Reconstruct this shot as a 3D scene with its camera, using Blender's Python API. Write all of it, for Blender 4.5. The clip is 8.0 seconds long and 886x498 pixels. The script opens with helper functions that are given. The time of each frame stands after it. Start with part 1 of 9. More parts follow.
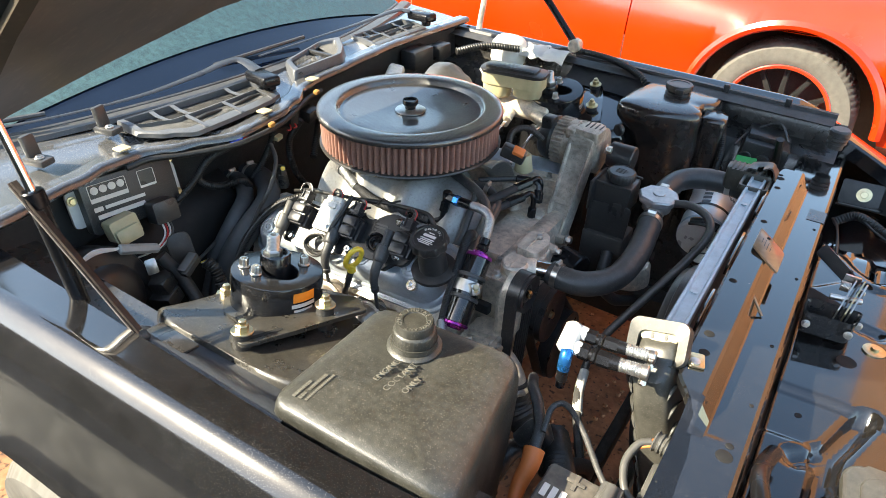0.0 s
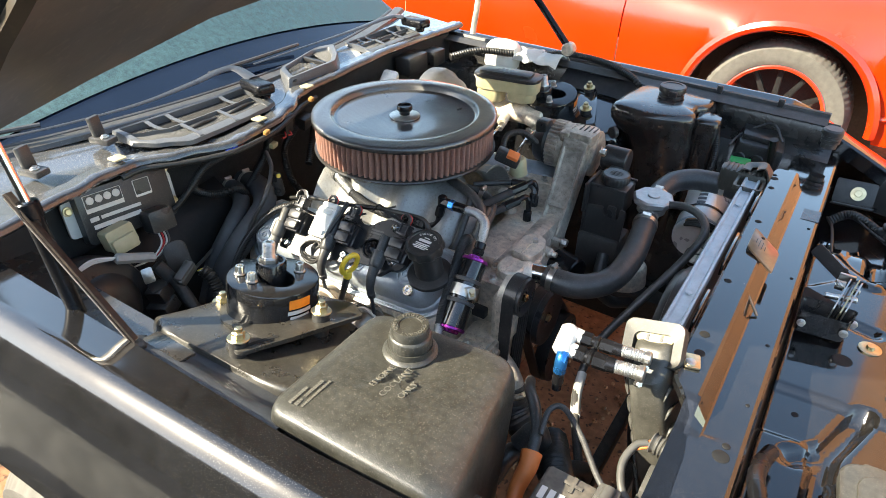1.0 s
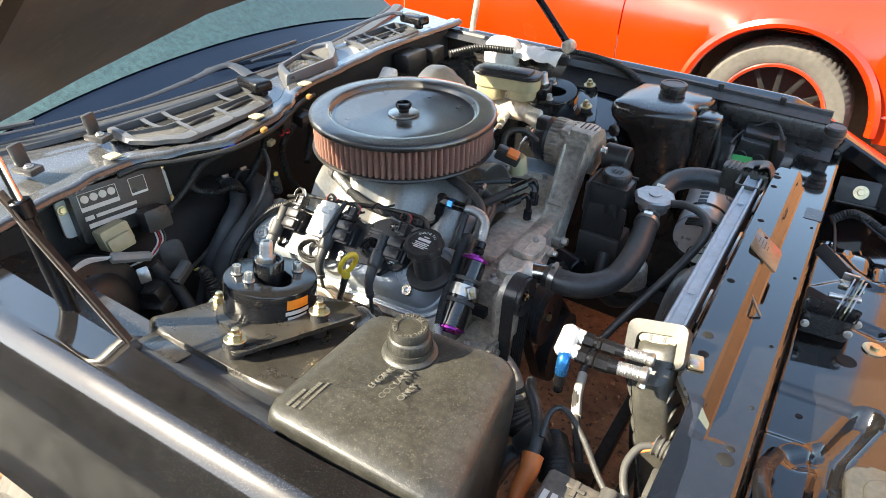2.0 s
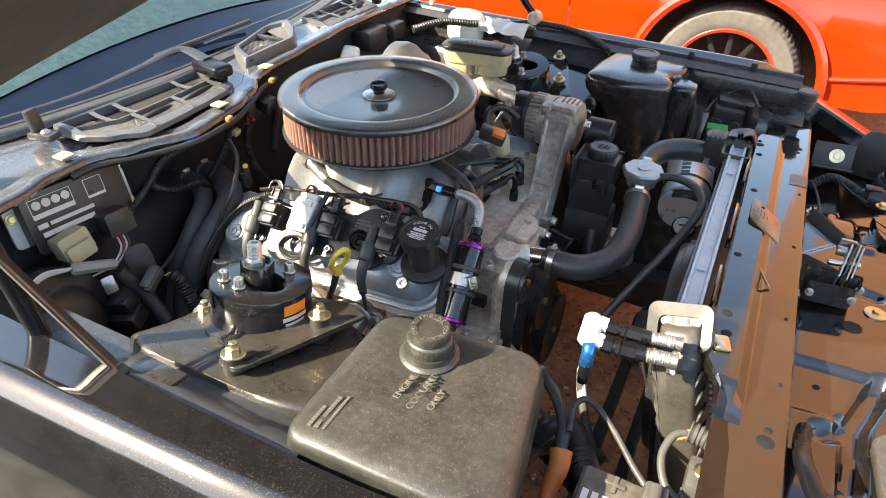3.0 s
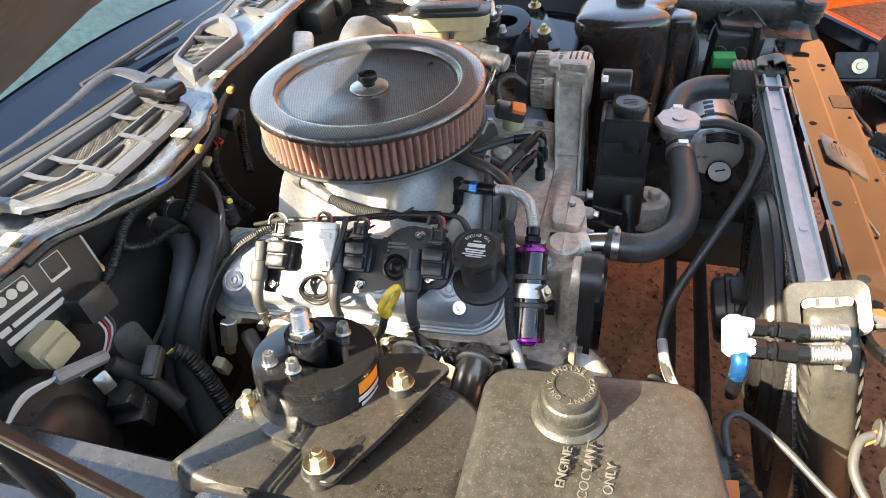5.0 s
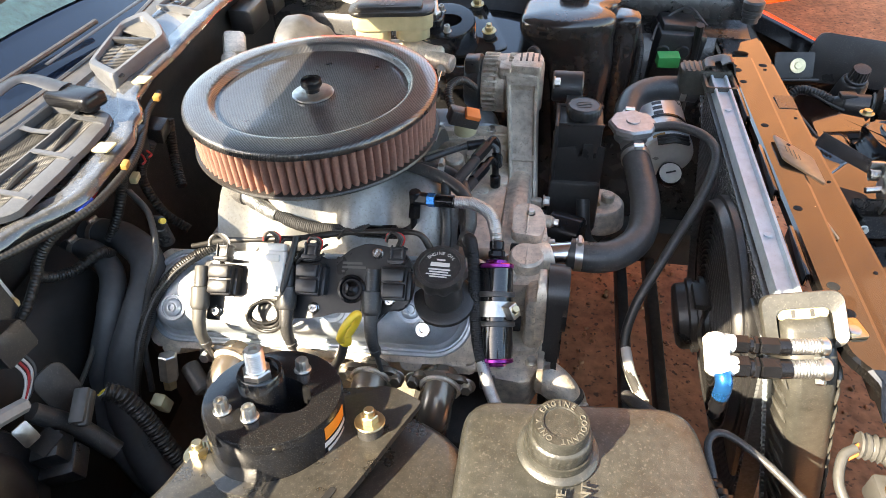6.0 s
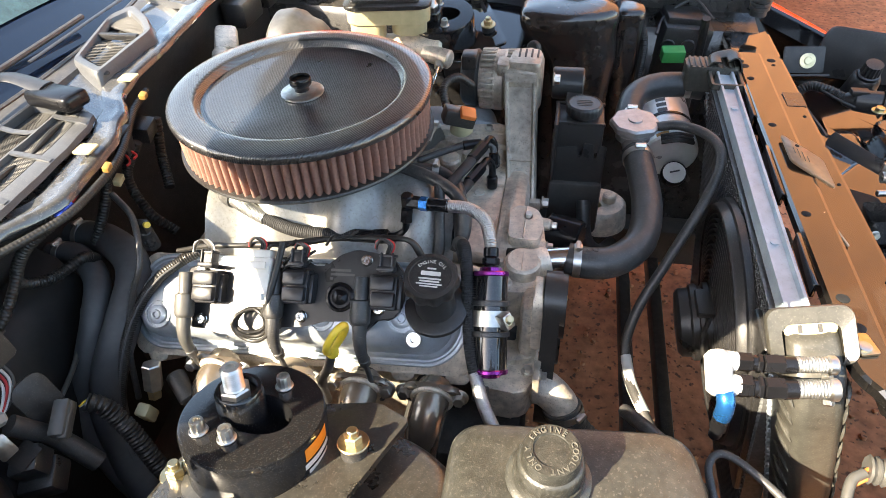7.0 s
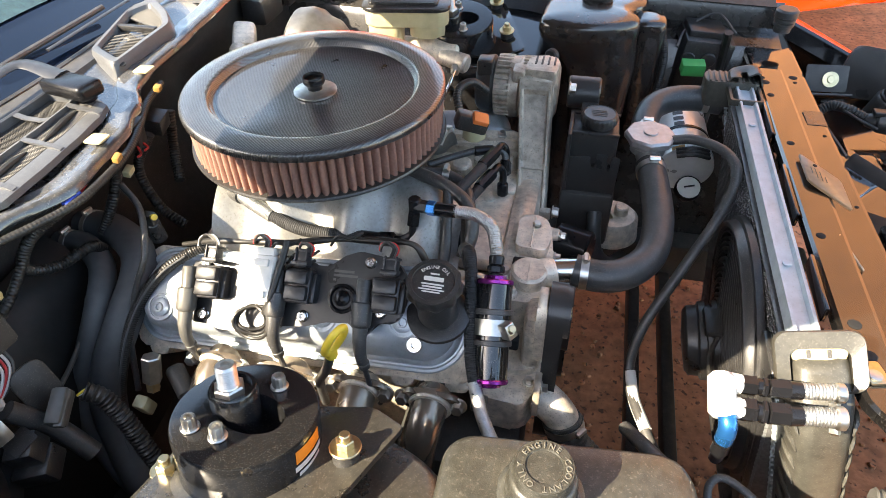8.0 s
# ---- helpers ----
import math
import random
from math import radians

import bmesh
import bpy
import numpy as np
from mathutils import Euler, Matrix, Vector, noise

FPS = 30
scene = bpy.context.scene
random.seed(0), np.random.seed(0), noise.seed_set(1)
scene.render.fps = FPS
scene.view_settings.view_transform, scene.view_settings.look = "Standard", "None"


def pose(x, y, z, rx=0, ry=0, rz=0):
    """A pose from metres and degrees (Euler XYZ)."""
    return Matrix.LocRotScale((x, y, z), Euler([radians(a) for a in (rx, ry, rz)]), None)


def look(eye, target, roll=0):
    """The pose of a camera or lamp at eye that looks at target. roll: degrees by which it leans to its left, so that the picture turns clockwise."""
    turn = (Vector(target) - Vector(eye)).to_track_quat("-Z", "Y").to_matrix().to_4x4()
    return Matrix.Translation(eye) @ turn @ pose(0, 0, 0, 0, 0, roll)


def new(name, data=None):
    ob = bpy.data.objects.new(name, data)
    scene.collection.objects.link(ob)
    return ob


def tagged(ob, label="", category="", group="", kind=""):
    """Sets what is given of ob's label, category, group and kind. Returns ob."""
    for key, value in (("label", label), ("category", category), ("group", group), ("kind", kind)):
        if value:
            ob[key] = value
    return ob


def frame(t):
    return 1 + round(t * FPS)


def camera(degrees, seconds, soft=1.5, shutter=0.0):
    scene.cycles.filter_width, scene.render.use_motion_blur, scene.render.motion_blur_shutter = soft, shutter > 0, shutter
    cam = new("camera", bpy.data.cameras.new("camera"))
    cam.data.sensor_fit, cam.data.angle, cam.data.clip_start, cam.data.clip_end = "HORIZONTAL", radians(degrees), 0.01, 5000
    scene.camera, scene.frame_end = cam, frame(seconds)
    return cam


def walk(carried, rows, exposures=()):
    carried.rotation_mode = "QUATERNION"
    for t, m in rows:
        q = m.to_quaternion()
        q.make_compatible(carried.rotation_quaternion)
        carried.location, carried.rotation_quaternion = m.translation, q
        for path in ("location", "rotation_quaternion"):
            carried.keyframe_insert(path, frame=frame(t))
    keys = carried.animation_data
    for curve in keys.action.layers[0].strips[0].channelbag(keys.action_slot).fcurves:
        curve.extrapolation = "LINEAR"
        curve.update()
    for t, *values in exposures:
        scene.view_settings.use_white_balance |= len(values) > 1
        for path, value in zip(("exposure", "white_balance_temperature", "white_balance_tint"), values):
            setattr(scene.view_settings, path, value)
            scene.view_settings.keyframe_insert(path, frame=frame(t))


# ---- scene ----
cam = camera(69.83, 8.0, soft=0.2)
PATH = [
    (0, (0.8105, -1.0973, 1.4872), (-0.3516, 0.6780, 0.0451), 1.59),
    (0.5, (0.8151, -1.0972, 1.4873), (-0.3509, 0.6837, 0.0565), 0.89),
    (1, (0.8172, -1.0957, 1.4885), (-0.3480, 0.6907, 0.0628), 0.79),
    (1.5, (0.8214, -1.0882, 1.4872), (-0.3480, 0.6953, 0.0627), 0.78),
    (2.8, (0.7258, -1.0843, 1.4689), (-0.2931, 0.7411, -0.0181), 1.59),
    (3, (0.6945, -1.0794, 1.4653), (-0.2387, 0.7753, -0.0420), 1.11),
    (3.5, (0.6397, -1.0673, 1.4583), (-0.1584, 0.8151, -0.0935), -1.00),
    (4, (0.6016, -0.9859, 1.4342), (-0.1875, 0.8520, -0.1725), -3.89),
    (4.2, (0.5827, -0.9537, 1.4327), (-0.3113, 0.8490, -0.1606), -6.35),
    (5.3, (0.4009, -0.9716, 1.4384), (-0.1364, 0.9009, -0.2316), -4.22),
    (5.5, (0.3884, -0.9646, 1.4378), (-0.0873, 0.9200, -0.2385), -2.93),
    (6, (0.3902, -0.9125, 1.4286), (-0.0074, 0.9829, -0.2549), -2.71),
    (6.5, (0.3918, -0.8853, 1.4226), (0.0048, 0.9881, -0.2867), -2.79),
    (7, (0.4017, -0.8678, 1.4224), (-0.0155, 0.9974, -0.2902), -3.13),
    (7.5, (0.4059, -0.8603, 1.4198), (-0.0363, 1.0233, -0.2658), -1.78),
    (8, (0.4112, -0.8567, 1.4172), (-0.0611, 1.0073, -0.2814), -1.61),
]
walk(cam, [(t, look(eye, target, roll)) for t, eye, target, roll in PATH], [(0.0, 2.16, 7250, 4), (1.7, 2.13, 7300, 5), (3.5, 2.28, 7750, 9), (5.5, 2.58, 7800, 9), (8.0, 2.54, 7800, 9)])

# ---- world, sun, exposure ----
SUN_AZ, SUN_EL = 45.0, 37.0   # light travels towards +x +y
world = bpy.data.worlds.new("world")
scene.world = world
world.use_nodes = True
wn = world.node_tree
wn.nodes.clear()
sky = wn.nodes.new("ShaderNodeTexSky")
sky.sky_type, sky.sun_disc = "NISHITA", False
sky.sun_elevation = radians(SUN_EL)
sky.sun_rotation = radians(270.0 - SUN_AZ)
sky.air_density, sky.dust_density, sky.ozone_density = 1.0, 0.8, 1.3
bg = wn.nodes.new("ShaderNodeBackground")
bg.inputs["Strength"].default_value = 0.15
wout = wn.nodes.new("ShaderNodeOutputWorld")
wn.links.new(sky.outputs[0], bg.inputs[0])
wn.links.new(bg.outputs[0], wout.inputs[0])
sun = new("sun", bpy.data.lights.new("sun", "SUN"))
sun.data.energy, sun.data.angle, sun.data.color = 4.0, radians(0.53), (1.0, 0.92, 0.80)
_d = Vector((math.cos(radians(SUN_AZ)) * math.cos(radians(SUN_EL)), math.sin(radians(SUN_AZ)) * math.cos(radians(SUN_EL)), -math.sin(radians(SUN_EL))))
sun.matrix_world = look((-3, -3, 5), Vector((-3, -3, 5)) + _d)


# ---- materials ----
def M(name, col, rough=0.5, metal=0.0, var=0.25, scale=40.0, bump=0.15, bscale=300.0, coat=0.0, dust=0.0, dustcol=(0.32, 0.28, 0.22), spec=0.5, aniso=None, coatrough=0.05, grit=0.0, gscale=500.0, gritcol=(0.42, 0.38, 0.31)):
    """A painted, plastic, rubber or metal surface with two scales of variation, fine relief and optional dust on faces that look up."""
    m = bpy.data.materials.new(name)
    m.use_nodes = True
    nt = m.node_tree
    b = nt.nodes["Principled BSDF"]
    link = nt.links.new
    tc = nt.nodes.new("ShaderNodeTexCoord")
    info = nt.nodes.new("ShaderNodeObjectInfo")
    add = nt.nodes.new("ShaderNodeVectorMath"); add.operation = "MULTIPLY_ADD"
    add.inputs[1].default_value = (7.0, 5.0, 3.0)
    link(info.outputs["Random"], add.inputs[0]); link(tc.outputs["Object"], add.inputs[2])
    n1 = nt.nodes.new("ShaderNodeTexNoise"); n1.inputs["Scale"].default_value = scale; n1.inputs["Detail"].default_value = 6.0
    n2 = nt.nodes.new("ShaderNodeTexNoise"); n2.inputs["Scale"].default_value = scale * 0.17; n2.inputs["Detail"].default_value = 4.0
    n3 = nt.nodes.new("ShaderNodeTexNoise"); n3.inputs["Scale"].default_value = bscale; n3.inputs["Detail"].default_value = 3.0
    for n in (n1, n2, n3):
        link(add.outputs[0], n.inputs["Vector"])
    mix = nt.nodes.new("ShaderNodeMix"); mix.data_type = "FLOAT"; mix.inputs[0].default_value = 0.5
    link(n1.outputs["Fac"], mix.inputs[2]); link(n2.outputs["Fac"], mix.inputs[3])
    rng = nt.nodes.new("ShaderNodeMapRange")
    rng.inputs[1].default_value, rng.inputs[2].default_value = 0.3, 0.7
    rng.inputs[3].default_value, rng.inputs[4].default_value = 1.0 - var, 1.0 + var
    link(mix.outputs[0], rng.inputs[0])
    hue = nt.nodes.new("ShaderNodeHueSaturation")
    hue.inputs["Color"].default_value = (*col, 1)
    link(rng.outputs[0], hue.inputs["Value"])
    colour = hue.outputs[0]
    rr = nt.nodes.new("ShaderNodeMapRange")
    rr.inputs[1].default_value, rr.inputs[2].default_value = 0.3, 0.7
    rr.inputs[3].default_value, rr.inputs[4].default_value = max(0.02, rough * 0.8), min(1.0, rough * 1.25)
    link(n2.outputs["Fac"], rr.inputs[0])
    rough_out = rr.outputs[0]
    if dust > 0:
        geo = nt.nodes.new("ShaderNodeNewGeometry")
        sep = nt.nodes.new("ShaderNodeSeparateXYZ")
        link(geo.outputs["Normal"], sep.inputs[0])
        up = nt.nodes.new("ShaderNodeMapRange")
        up.inputs[1].default_value, up.inputs[2].default_value = 0.15, 0.95
        up.inputs[3].default_value, up.inputs[4].default_value = 0.15, 1.0
        link(sep.outputs["Z"], up.inputs[0])
        speck = nt.nodes.new("ShaderNodeMapRange")
        speck.inputs[1].default_value, speck.inputs[2].default_value = 0.42, 0.72
        link(n1.outputs["Fac"], speck.inputs[0])
        base = nt.nodes.new("ShaderNodeMath"); base.operation = "MULTIPLY_ADD"
        base.inputs[1].default_value, base.inputs[2].default_value = 0.5, 0.5
        link(speck.outputs[0], base.inputs[0])
        fac = nt.nodes.new("ShaderNodeMath"); fac.operation = "MULTIPLY"
        link(up.outputs[0], fac.inputs[0]); link(base.outputs[0], fac.inputs[1])
        fac2 = nt.nodes.new("ShaderNodeMath"); fac2.operation = "MULTIPLY"; fac2.inputs[1].default_value = 0.62 * dust
        link(fac.outputs[0], fac2.inputs[0])
        dm = nt.nodes.new("ShaderNodeMix"); dm.data_type = "RGBA"
        dm.inputs[7].default_value = (*dustcol, 1)
        link(fac2.outputs[0], dm.inputs[0]); link(colour, dm.inputs[6])
        colour = dm.outputs[2]
        dr = nt.nodes.new("ShaderNodeMix"); dr.data_type = "FLOAT"; dr.inputs[3].default_value = 0.8
        link(fac2.outputs[0], dr.inputs[0]); link(rough_out, dr.inputs[2])
        rough_out = dr.outputs[0]
    if grit > 0:
        n4 = nt.nodes.new("ShaderNodeTexNoise"); n4.inputs["Scale"].default_value = gscale; n4.inputs["Detail"].default_value = 1.5
        link(add.outputs[0], n4.inputs["Vector"])
        gr = nt.nodes.new("ShaderNodeMapRange")
        gr.inputs[1].default_value, gr.inputs[2].default_value = 0.60, 0.70
        gr.inputs[3].default_value, gr.inputs[4].default_value = 0.0, grit
        link(n4.outputs["Fac"], gr.inputs[0])
        gm = nt.nodes.new("ShaderNodeMix"); gm.data_type = "RGBA"
        gm.inputs[7].default_value = (*gritcol, 1)
        link(gr.outputs[0], gm.inputs[0]); link(colour, gm.inputs[6])
        colour = gm.outputs[2]
    link(colour, b.inputs["Base Color"]); link(rough_out, b.inputs["Roughness"])
    b.inputs["Metallic"].default_value = metal
    b.inputs["Specular IOR Level"].default_value = spec
    b.inputs["Coat Weight"].default_value = coat
    b.inputs["Coat Roughness"].default_value = coatrough
    if bump > 0:
        bp = nt.nodes.new("ShaderNodeBump"); bp.inputs["Strength"].default_value = bump; bp.inputs["Distance"].default_value = 0.0008
        link(n3.outputs["Fac"], bp.inputs["Height"]); link(bp.outputs[0], b.inputs["Normal"])
    return m


def weave(m, scale, strength, distance, rot=0.6):
    """Adds a fine woven relief under the surface's own bump."""
    nt = m.node_tree
    tc = nt.nodes.new("ShaderNodeTexCoord")
    mp = nt.nodes.new("ShaderNodeMapping")
    mp.inputs["Rotation"].default_value = (0, 0, rot)
    w = nt.nodes.new("ShaderNodeTexWave")
    w.inputs["Scale"].default_value, w.inputs["Distortion"].default_value = scale, 0.4
    b = nt.nodes.new("ShaderNodeBump")
    b.inputs["Strength"].default_value, b.inputs["Distance"].default_value = strength, distance
    nt.links.new(tc.outputs["Object"], mp.inputs[0])
    nt.links.new(mp.outputs[0], w.inputs["Vector"])
    nt.links.new(w.outputs["Fac"], b.inputs["Height"])
    nt.links.new(b.outputs[0], nt.nodes["Bump"].inputs["Normal"])


BLACK_PAINT = M("black_gloss_paint", (0.009, 0.009, 0.010), 0.11, var=0.5, scale=60, bump=0.012, bscale=500, coat=1.0, dust=0.015, coatrough=0.07, spec=0.3, grit=0.11, gscale=700)
BAY_PAINT = M("dusty_black_bay_paint", (0.020, 0.020, 0.021), 0.24, var=0.4, scale=70, bump=0.05, bscale=300, coat=0.5, dust=0.14, coatrough=0.1, grit=0.18, gscale=700)
CORE_PAINT = M("core_support_paint", (0.007, 0.0065, 0.0065), 0.09, var=0.4, scale=60, bump=0.03, bscale=120, coat=1.0, dust=0.02, coatrough=0.045, grit=0.05, gscale=420)
DARK = M("dark_metal", (0.030, 0.029, 0.028), 0.5, var=0.5, scale=60, bump=0.3, dust=0.12, grit=0.15, gscale=600)
PLASTIC = M("black_plastic", (0.020, 0.020, 0.021), 0.32, var=0.25, scale=120, bump=0.12, bscale=700, dust=0.07, grit=0.2, gscale=800)
COIL = M("coil_plastic", (0.020, 0.020, 0.022), 0.32, var=0.2, scale=120, bump=0.08, bscale=700, dust=0.05)
TANK = M("dusty_black_tank_plastic", (0.027, 0.027, 0.023), 0.35, var=0.5, scale=110, bump=0.5, bscale=700, dust=0.14, dustcol=(0.28, 0.25, 0.185), grit=0.12, gscale=420, spec=0.7)
TOWER = M("dusty_tower_paint", (0.020, 0.0195, 0.018), 0.27, var=0.5, scale=160, bump=0.3, bscale=700, dust=0.15, dustcol=(0.30, 0.26, 0.19), grit=0.14, gscale=480, spec=0.8)
RUBBER = M("black_rubber", (0.042, 0.042, 0.043), 0.36, var=0.35, scale=60, bump=0.35, bscale=300, dust=0.14, grit=0.18, gscale=500)
HEATER = M("grey_rubber_hose", (0.085, 0.087, 0.090), 0.55, var=0.15, scale=80, bump=0.2, bscale=400, dust=0.1)
LOOM = M("plastic_loom", (0.014, 0.0135, 0.013), 0.42, var=0.3, scale=100, bump=0.1, dust=0.06, grit=0.10, gscale=800)
ALU = M("cast_aluminium", (0.66, 0.58, 0.475), 0.40, 0.35, var=0.5, scale=80, bump=0.7, bscale=420, dust=0.10, dustcol=(0.16, 0.12, 0.08), grit=0.38, gscale=380, gritcol=(0.13, 0.095, 0.06))
INTAKE = M("satin_cast_intake", (0.34, 0.335, 0.315), 0.40, 0.40, var=0.2, scale=160, bump=0.35, bscale=800, grit=0.40, gscale=260, gritcol=(0.17, 0.155, 0.13))
COVER = M("valve_cover_aluminium", (0.43, 0.475, 0.51), 0.36, 0.40, var=0.22, scale=60, bump=0.25, bscale=600, grit=0.25, gscale=500, gritcol=(0.1, 0.09, 0.08))
POLISHED = M("bright_steel", (0.72, 0.71, 0.69), 0.20, 1.0, var=0.15, scale=60, bump=0.1)
CHROME = M("chrome", (0.75, 0.75, 0.75), 0.10, 1.0, var=0.1, scale=40, bump=0.03)
HEADER = M("heat_stained_header_tube", (0.34, 0.28, 0.22), 0.26, 0.7, var=0.5, scale=30, bump=0.15)
RADALU = M("radiator_aluminium", (0.44, 0.51, 0.555), 0.40, 0.12, var=0.18, scale=60, bump=0.15, grit=0.25, gscale=350, gritcol=(0.24, 0.22, 0.19))
FIN = M("radiator_fins", (0.20, 0.20, 0.20), 0.5, 0.6, var=0.4, scale=200, bump=0.2)
BRASS = M("zinc_yellow_bolt", (0.64, 0.53, 0.32), 0.32, 1.0, var=0.25, scale=150, bump=0.1)
ZINC = M("zinc_plated_steel", (0.58, 0.56, 0.52), 0.35, 1.0, var=0.25, scale=120, bump=0.15)
BRAID = M("braided_steel", (0.46, 0.46, 0.45), 0.34, 0.9, var=0.3, scale=600, bump=0.8, bscale=1400)
BLACKBRAID = M("black_braid", (0.025, 0.025, 0.026), 0.6, var=0.4, scale=700, bump=0.9, bscale=1400)
ANODBLACK = M("black_anodised", (0.016, 0.016, 0.018), 0.25, 0.5, var=0.2, scale=90, bump=0.03)
ANODBLUE = M("blue_anodised", (0.03, 0.20, 0.55), 0.25, 0.8, var=0.15, scale=90, bump=0.03)
ANODPURPLE = M("purple_anodised", (0.34, 0.04, 0.30), 0.28, 0.85, var=0.15, scale=90, bump=0.03)
WHITE = M("white_plastic", (0.72, 0.70, 0.64), 0.4, var=0.1, scale=70, bump=0.05)
CREAM = M("aged_cream_plastic", (0.46, 0.40, 0.235), 0.4, var=0.2, scale=50, bump=0.08)
GREYPL = M("grey_plastic", (0.080, 0.078, 0.072), 0.42, var=0.2, scale=80, bump=0.08, dust=0.08)
YELLOW = M("yellow_plastic", (0.75, 0.52, 0.05), 0.4, var=0.12, scale=60, bump=0.05)
ORANGEPL = M("orange_plastic", (0.75, 0.20, 0.05), 0.45, var=0.15, scale=60, bump=0.05)
REDPL = M("red_plastic", (0.55, 0.03, 0.03), 0.45, var=0.12, scale=60, bump=0.05)
BLUEPL = M("blue_plastic", (0.03, 0.08, 0.50), 0.4, var=0.12, scale=60, bump=0.05)
GREENPL = M("green_label", (0.03, 0.32, 0.08), 0.5, var=0.15, scale=60, bump=0.03)
CARBON = M("lid_woven_black", (0.016, 0.015, 0.016), 0.30, var=0.3, scale=120, bump=0.25, bscale=500, dust=0.145, dustcol=(0.36, 0.38, 0.42), spec=0.8, grit=0.14, gscale=520, coat=1.0, coatrough=0.11)
PLEAT = M("dusty_brown_filter_gauze", (0.25, 0.130, 0.100), 0.8, var=0.25, scale=250, bump=0.6, bscale=900, dust=0.15)
COWLPL = M("weathered_cowl_plastic", (0.080, 0.084, 0.090), 0.36, var=0.15, scale=200, bump=0.12, bscale=600, dust=0.11, dustcol=(0.40, 0.40, 0.40), grit=0.15, gscale=700)
COWLPAINT = M("dusty_cowl_paint", (0.050, 0.052, 0.055), 0.18, var=0.2, scale=120, bump=0.06, bscale=220, coat=1.0, dust=0.17, dustcol=(0.42, 0.41, 0.39), coatrough=0.09, grit=0.22, gscale=520)
MESH = M("vent_mesh", (0.075, 0.073, 0.068), 0.6, var=0.3, scale=300, bump=0.4, bscale=700)
GLASS = M("tinted_windscreen", (0.006, 0.012, 0.026), 0.03, var=0.2, scale=8, bump=0.0, coat=0.25, dust=0.01, coatrough=0.01)
GROUND = M("reddish_dirt", (0.37, 0.175, 0.088), 0.9, var=0.6, scale=40, bump=1.8, bscale=110, grit=0.85, gscale=70, gritcol=(0.06, 0.038, 0.028))
LABEL = M("label_white", (0.65, 0.63, 0.58), 0.6, var=0.1, scale=90, bump=0.0)
LABELORANGE = M("label_orange", (0.80, 0.24, 0.02), 0.5, var=0.1, scale=90, bump=0.0)
ORANGE = M("orange_gloss_paint", (0.66, 0.030, 0.003), 0.22, var=0.06, scale=20, bump=0.01, coat=1.0, coatrough=0.12)
TYRE = M("dusty_tyre_rubber", (0.115, 0.108, 0.095), 0.8, var=0.3, scale=40, bump=0.4, dust=0.1)
SPOKE = M("black_spoke", (0.02, 0.02, 0.02), 0.3, var=0.2, scale=40, bump=0.05)
HOODIN = M("hood_underside", (0.046, 0.034, 0.021), 0.42, var=0.85, scale=9, bump=0.6, bscale=26, spec=0.5, grit=0.35, gscale=60, gritcol=(0.11, 0.085, 0.055))
MIRRORED_WALL = M("brown_mirrored_wall", (0.30, 0.14, 0.065), 0.85, var=0.25, scale=5, bump=0.5, bscale=50)
WIRERED = M("red_wire", (0.5, 0.03, 0.03), 0.5, var=0.1, scale=90, bump=0.0)
RUST = M("rusty_steel", (0.040, 0.028, 0.022), 0.5, 0.4, var=0.6, scale=120, bump=0.4)
SHELL = M("dull_booster_shell", (0.15, 0.147, 0.14), 0.40, 0.5, var=0.3, scale=60, bump=0.15)
DEW = M("dew_film", (0.045, 0.095, 0.10), 0.5, var=0.75, scale=420, bump=1.0, bscale=600)
DRUM = M("satin_black_drum_paint", (0.010, 0.0105, 0.012), 0.13, var=0.15, scale=120, bump=0.05, bscale=500, dust=0.03, spec=0.6, grit=0.08, gscale=800)
WIPER = M("dusty_wiper_paint", (0.026, 0.028, 0.032), 0.30, var=0.2, scale=100, bump=0.08, dust=0.07)
WASH = M("brown_black_washer_plastic", (0.026, 0.021, 0.019), 0.22, var=0.3, scale=60, bump=0.22, bscale=70, dust=0.10, dustcol=(0.30, 0.25, 0.22), coat=0.6, coatrough=0.12)
AMBER = M("dull_amber_plastic", (0.36, 0.19, 0.05), 0.45, var=0.15, scale=60, bump=0.05)
ENDTANK = M("weathered_grey_end_tank", (0.058, 0.056, 0.048), 0.36, var=0.4, scale=110, bump=0.2, bscale=450, dust=0.04, grit=0.12, gscale=520)
LETTER = M("worn_moulded_lettering", (0.125, 0.118, 0.098), 0.45, var=0.2, scale=300, bump=0.1)
# near-black that stands for the shade inside troughs, holes and gaps
WELL = M("shade_black_hollow", (0.006, 0.006, 0.006), 0.8, var=0.3, scale=120, bump=0.3)
VENTGAUZE = M("dark_vent_gauze", (0.022, 0.021, 0.019), 0.6, var=0.4, scale=60, bump=0.1)
SOUTH_WALL = M("dark_reflected_wall", (0.050, 0.052, 0.042), 0.8, var=0.4, scale=9, bump=0.5, bscale=60)
OFFWHITE = M("dusty_white_plastic", (0.34, 0.33, 0.30), 0.5, var=0.2, scale=70, bump=0.05)
# brown base colour stands for the brown reflection in the core support
FOIL = M("painted_brown_reflection", (0.34, 0.20, 0.105), 0.38, 0.0, var=0.35, scale=70, bump=0.08, coat=0.3, dust=0.05)
CASE = M("dull_black_heater_plastic", (0.011, 0.011, 0.011), 0.5, var=0.3, scale=80, bump=0.2, bscale=500, dust=0.03, spec=0.3)
DARK_STRIP = M("dark_ground_strip", (0.040, 0.041, 0.038), 0.85, var=0.4, scale=60, bump=0.8, bscale=160, grit=0.35, gscale=120, gritcol=(0.12, 0.11, 0.10))
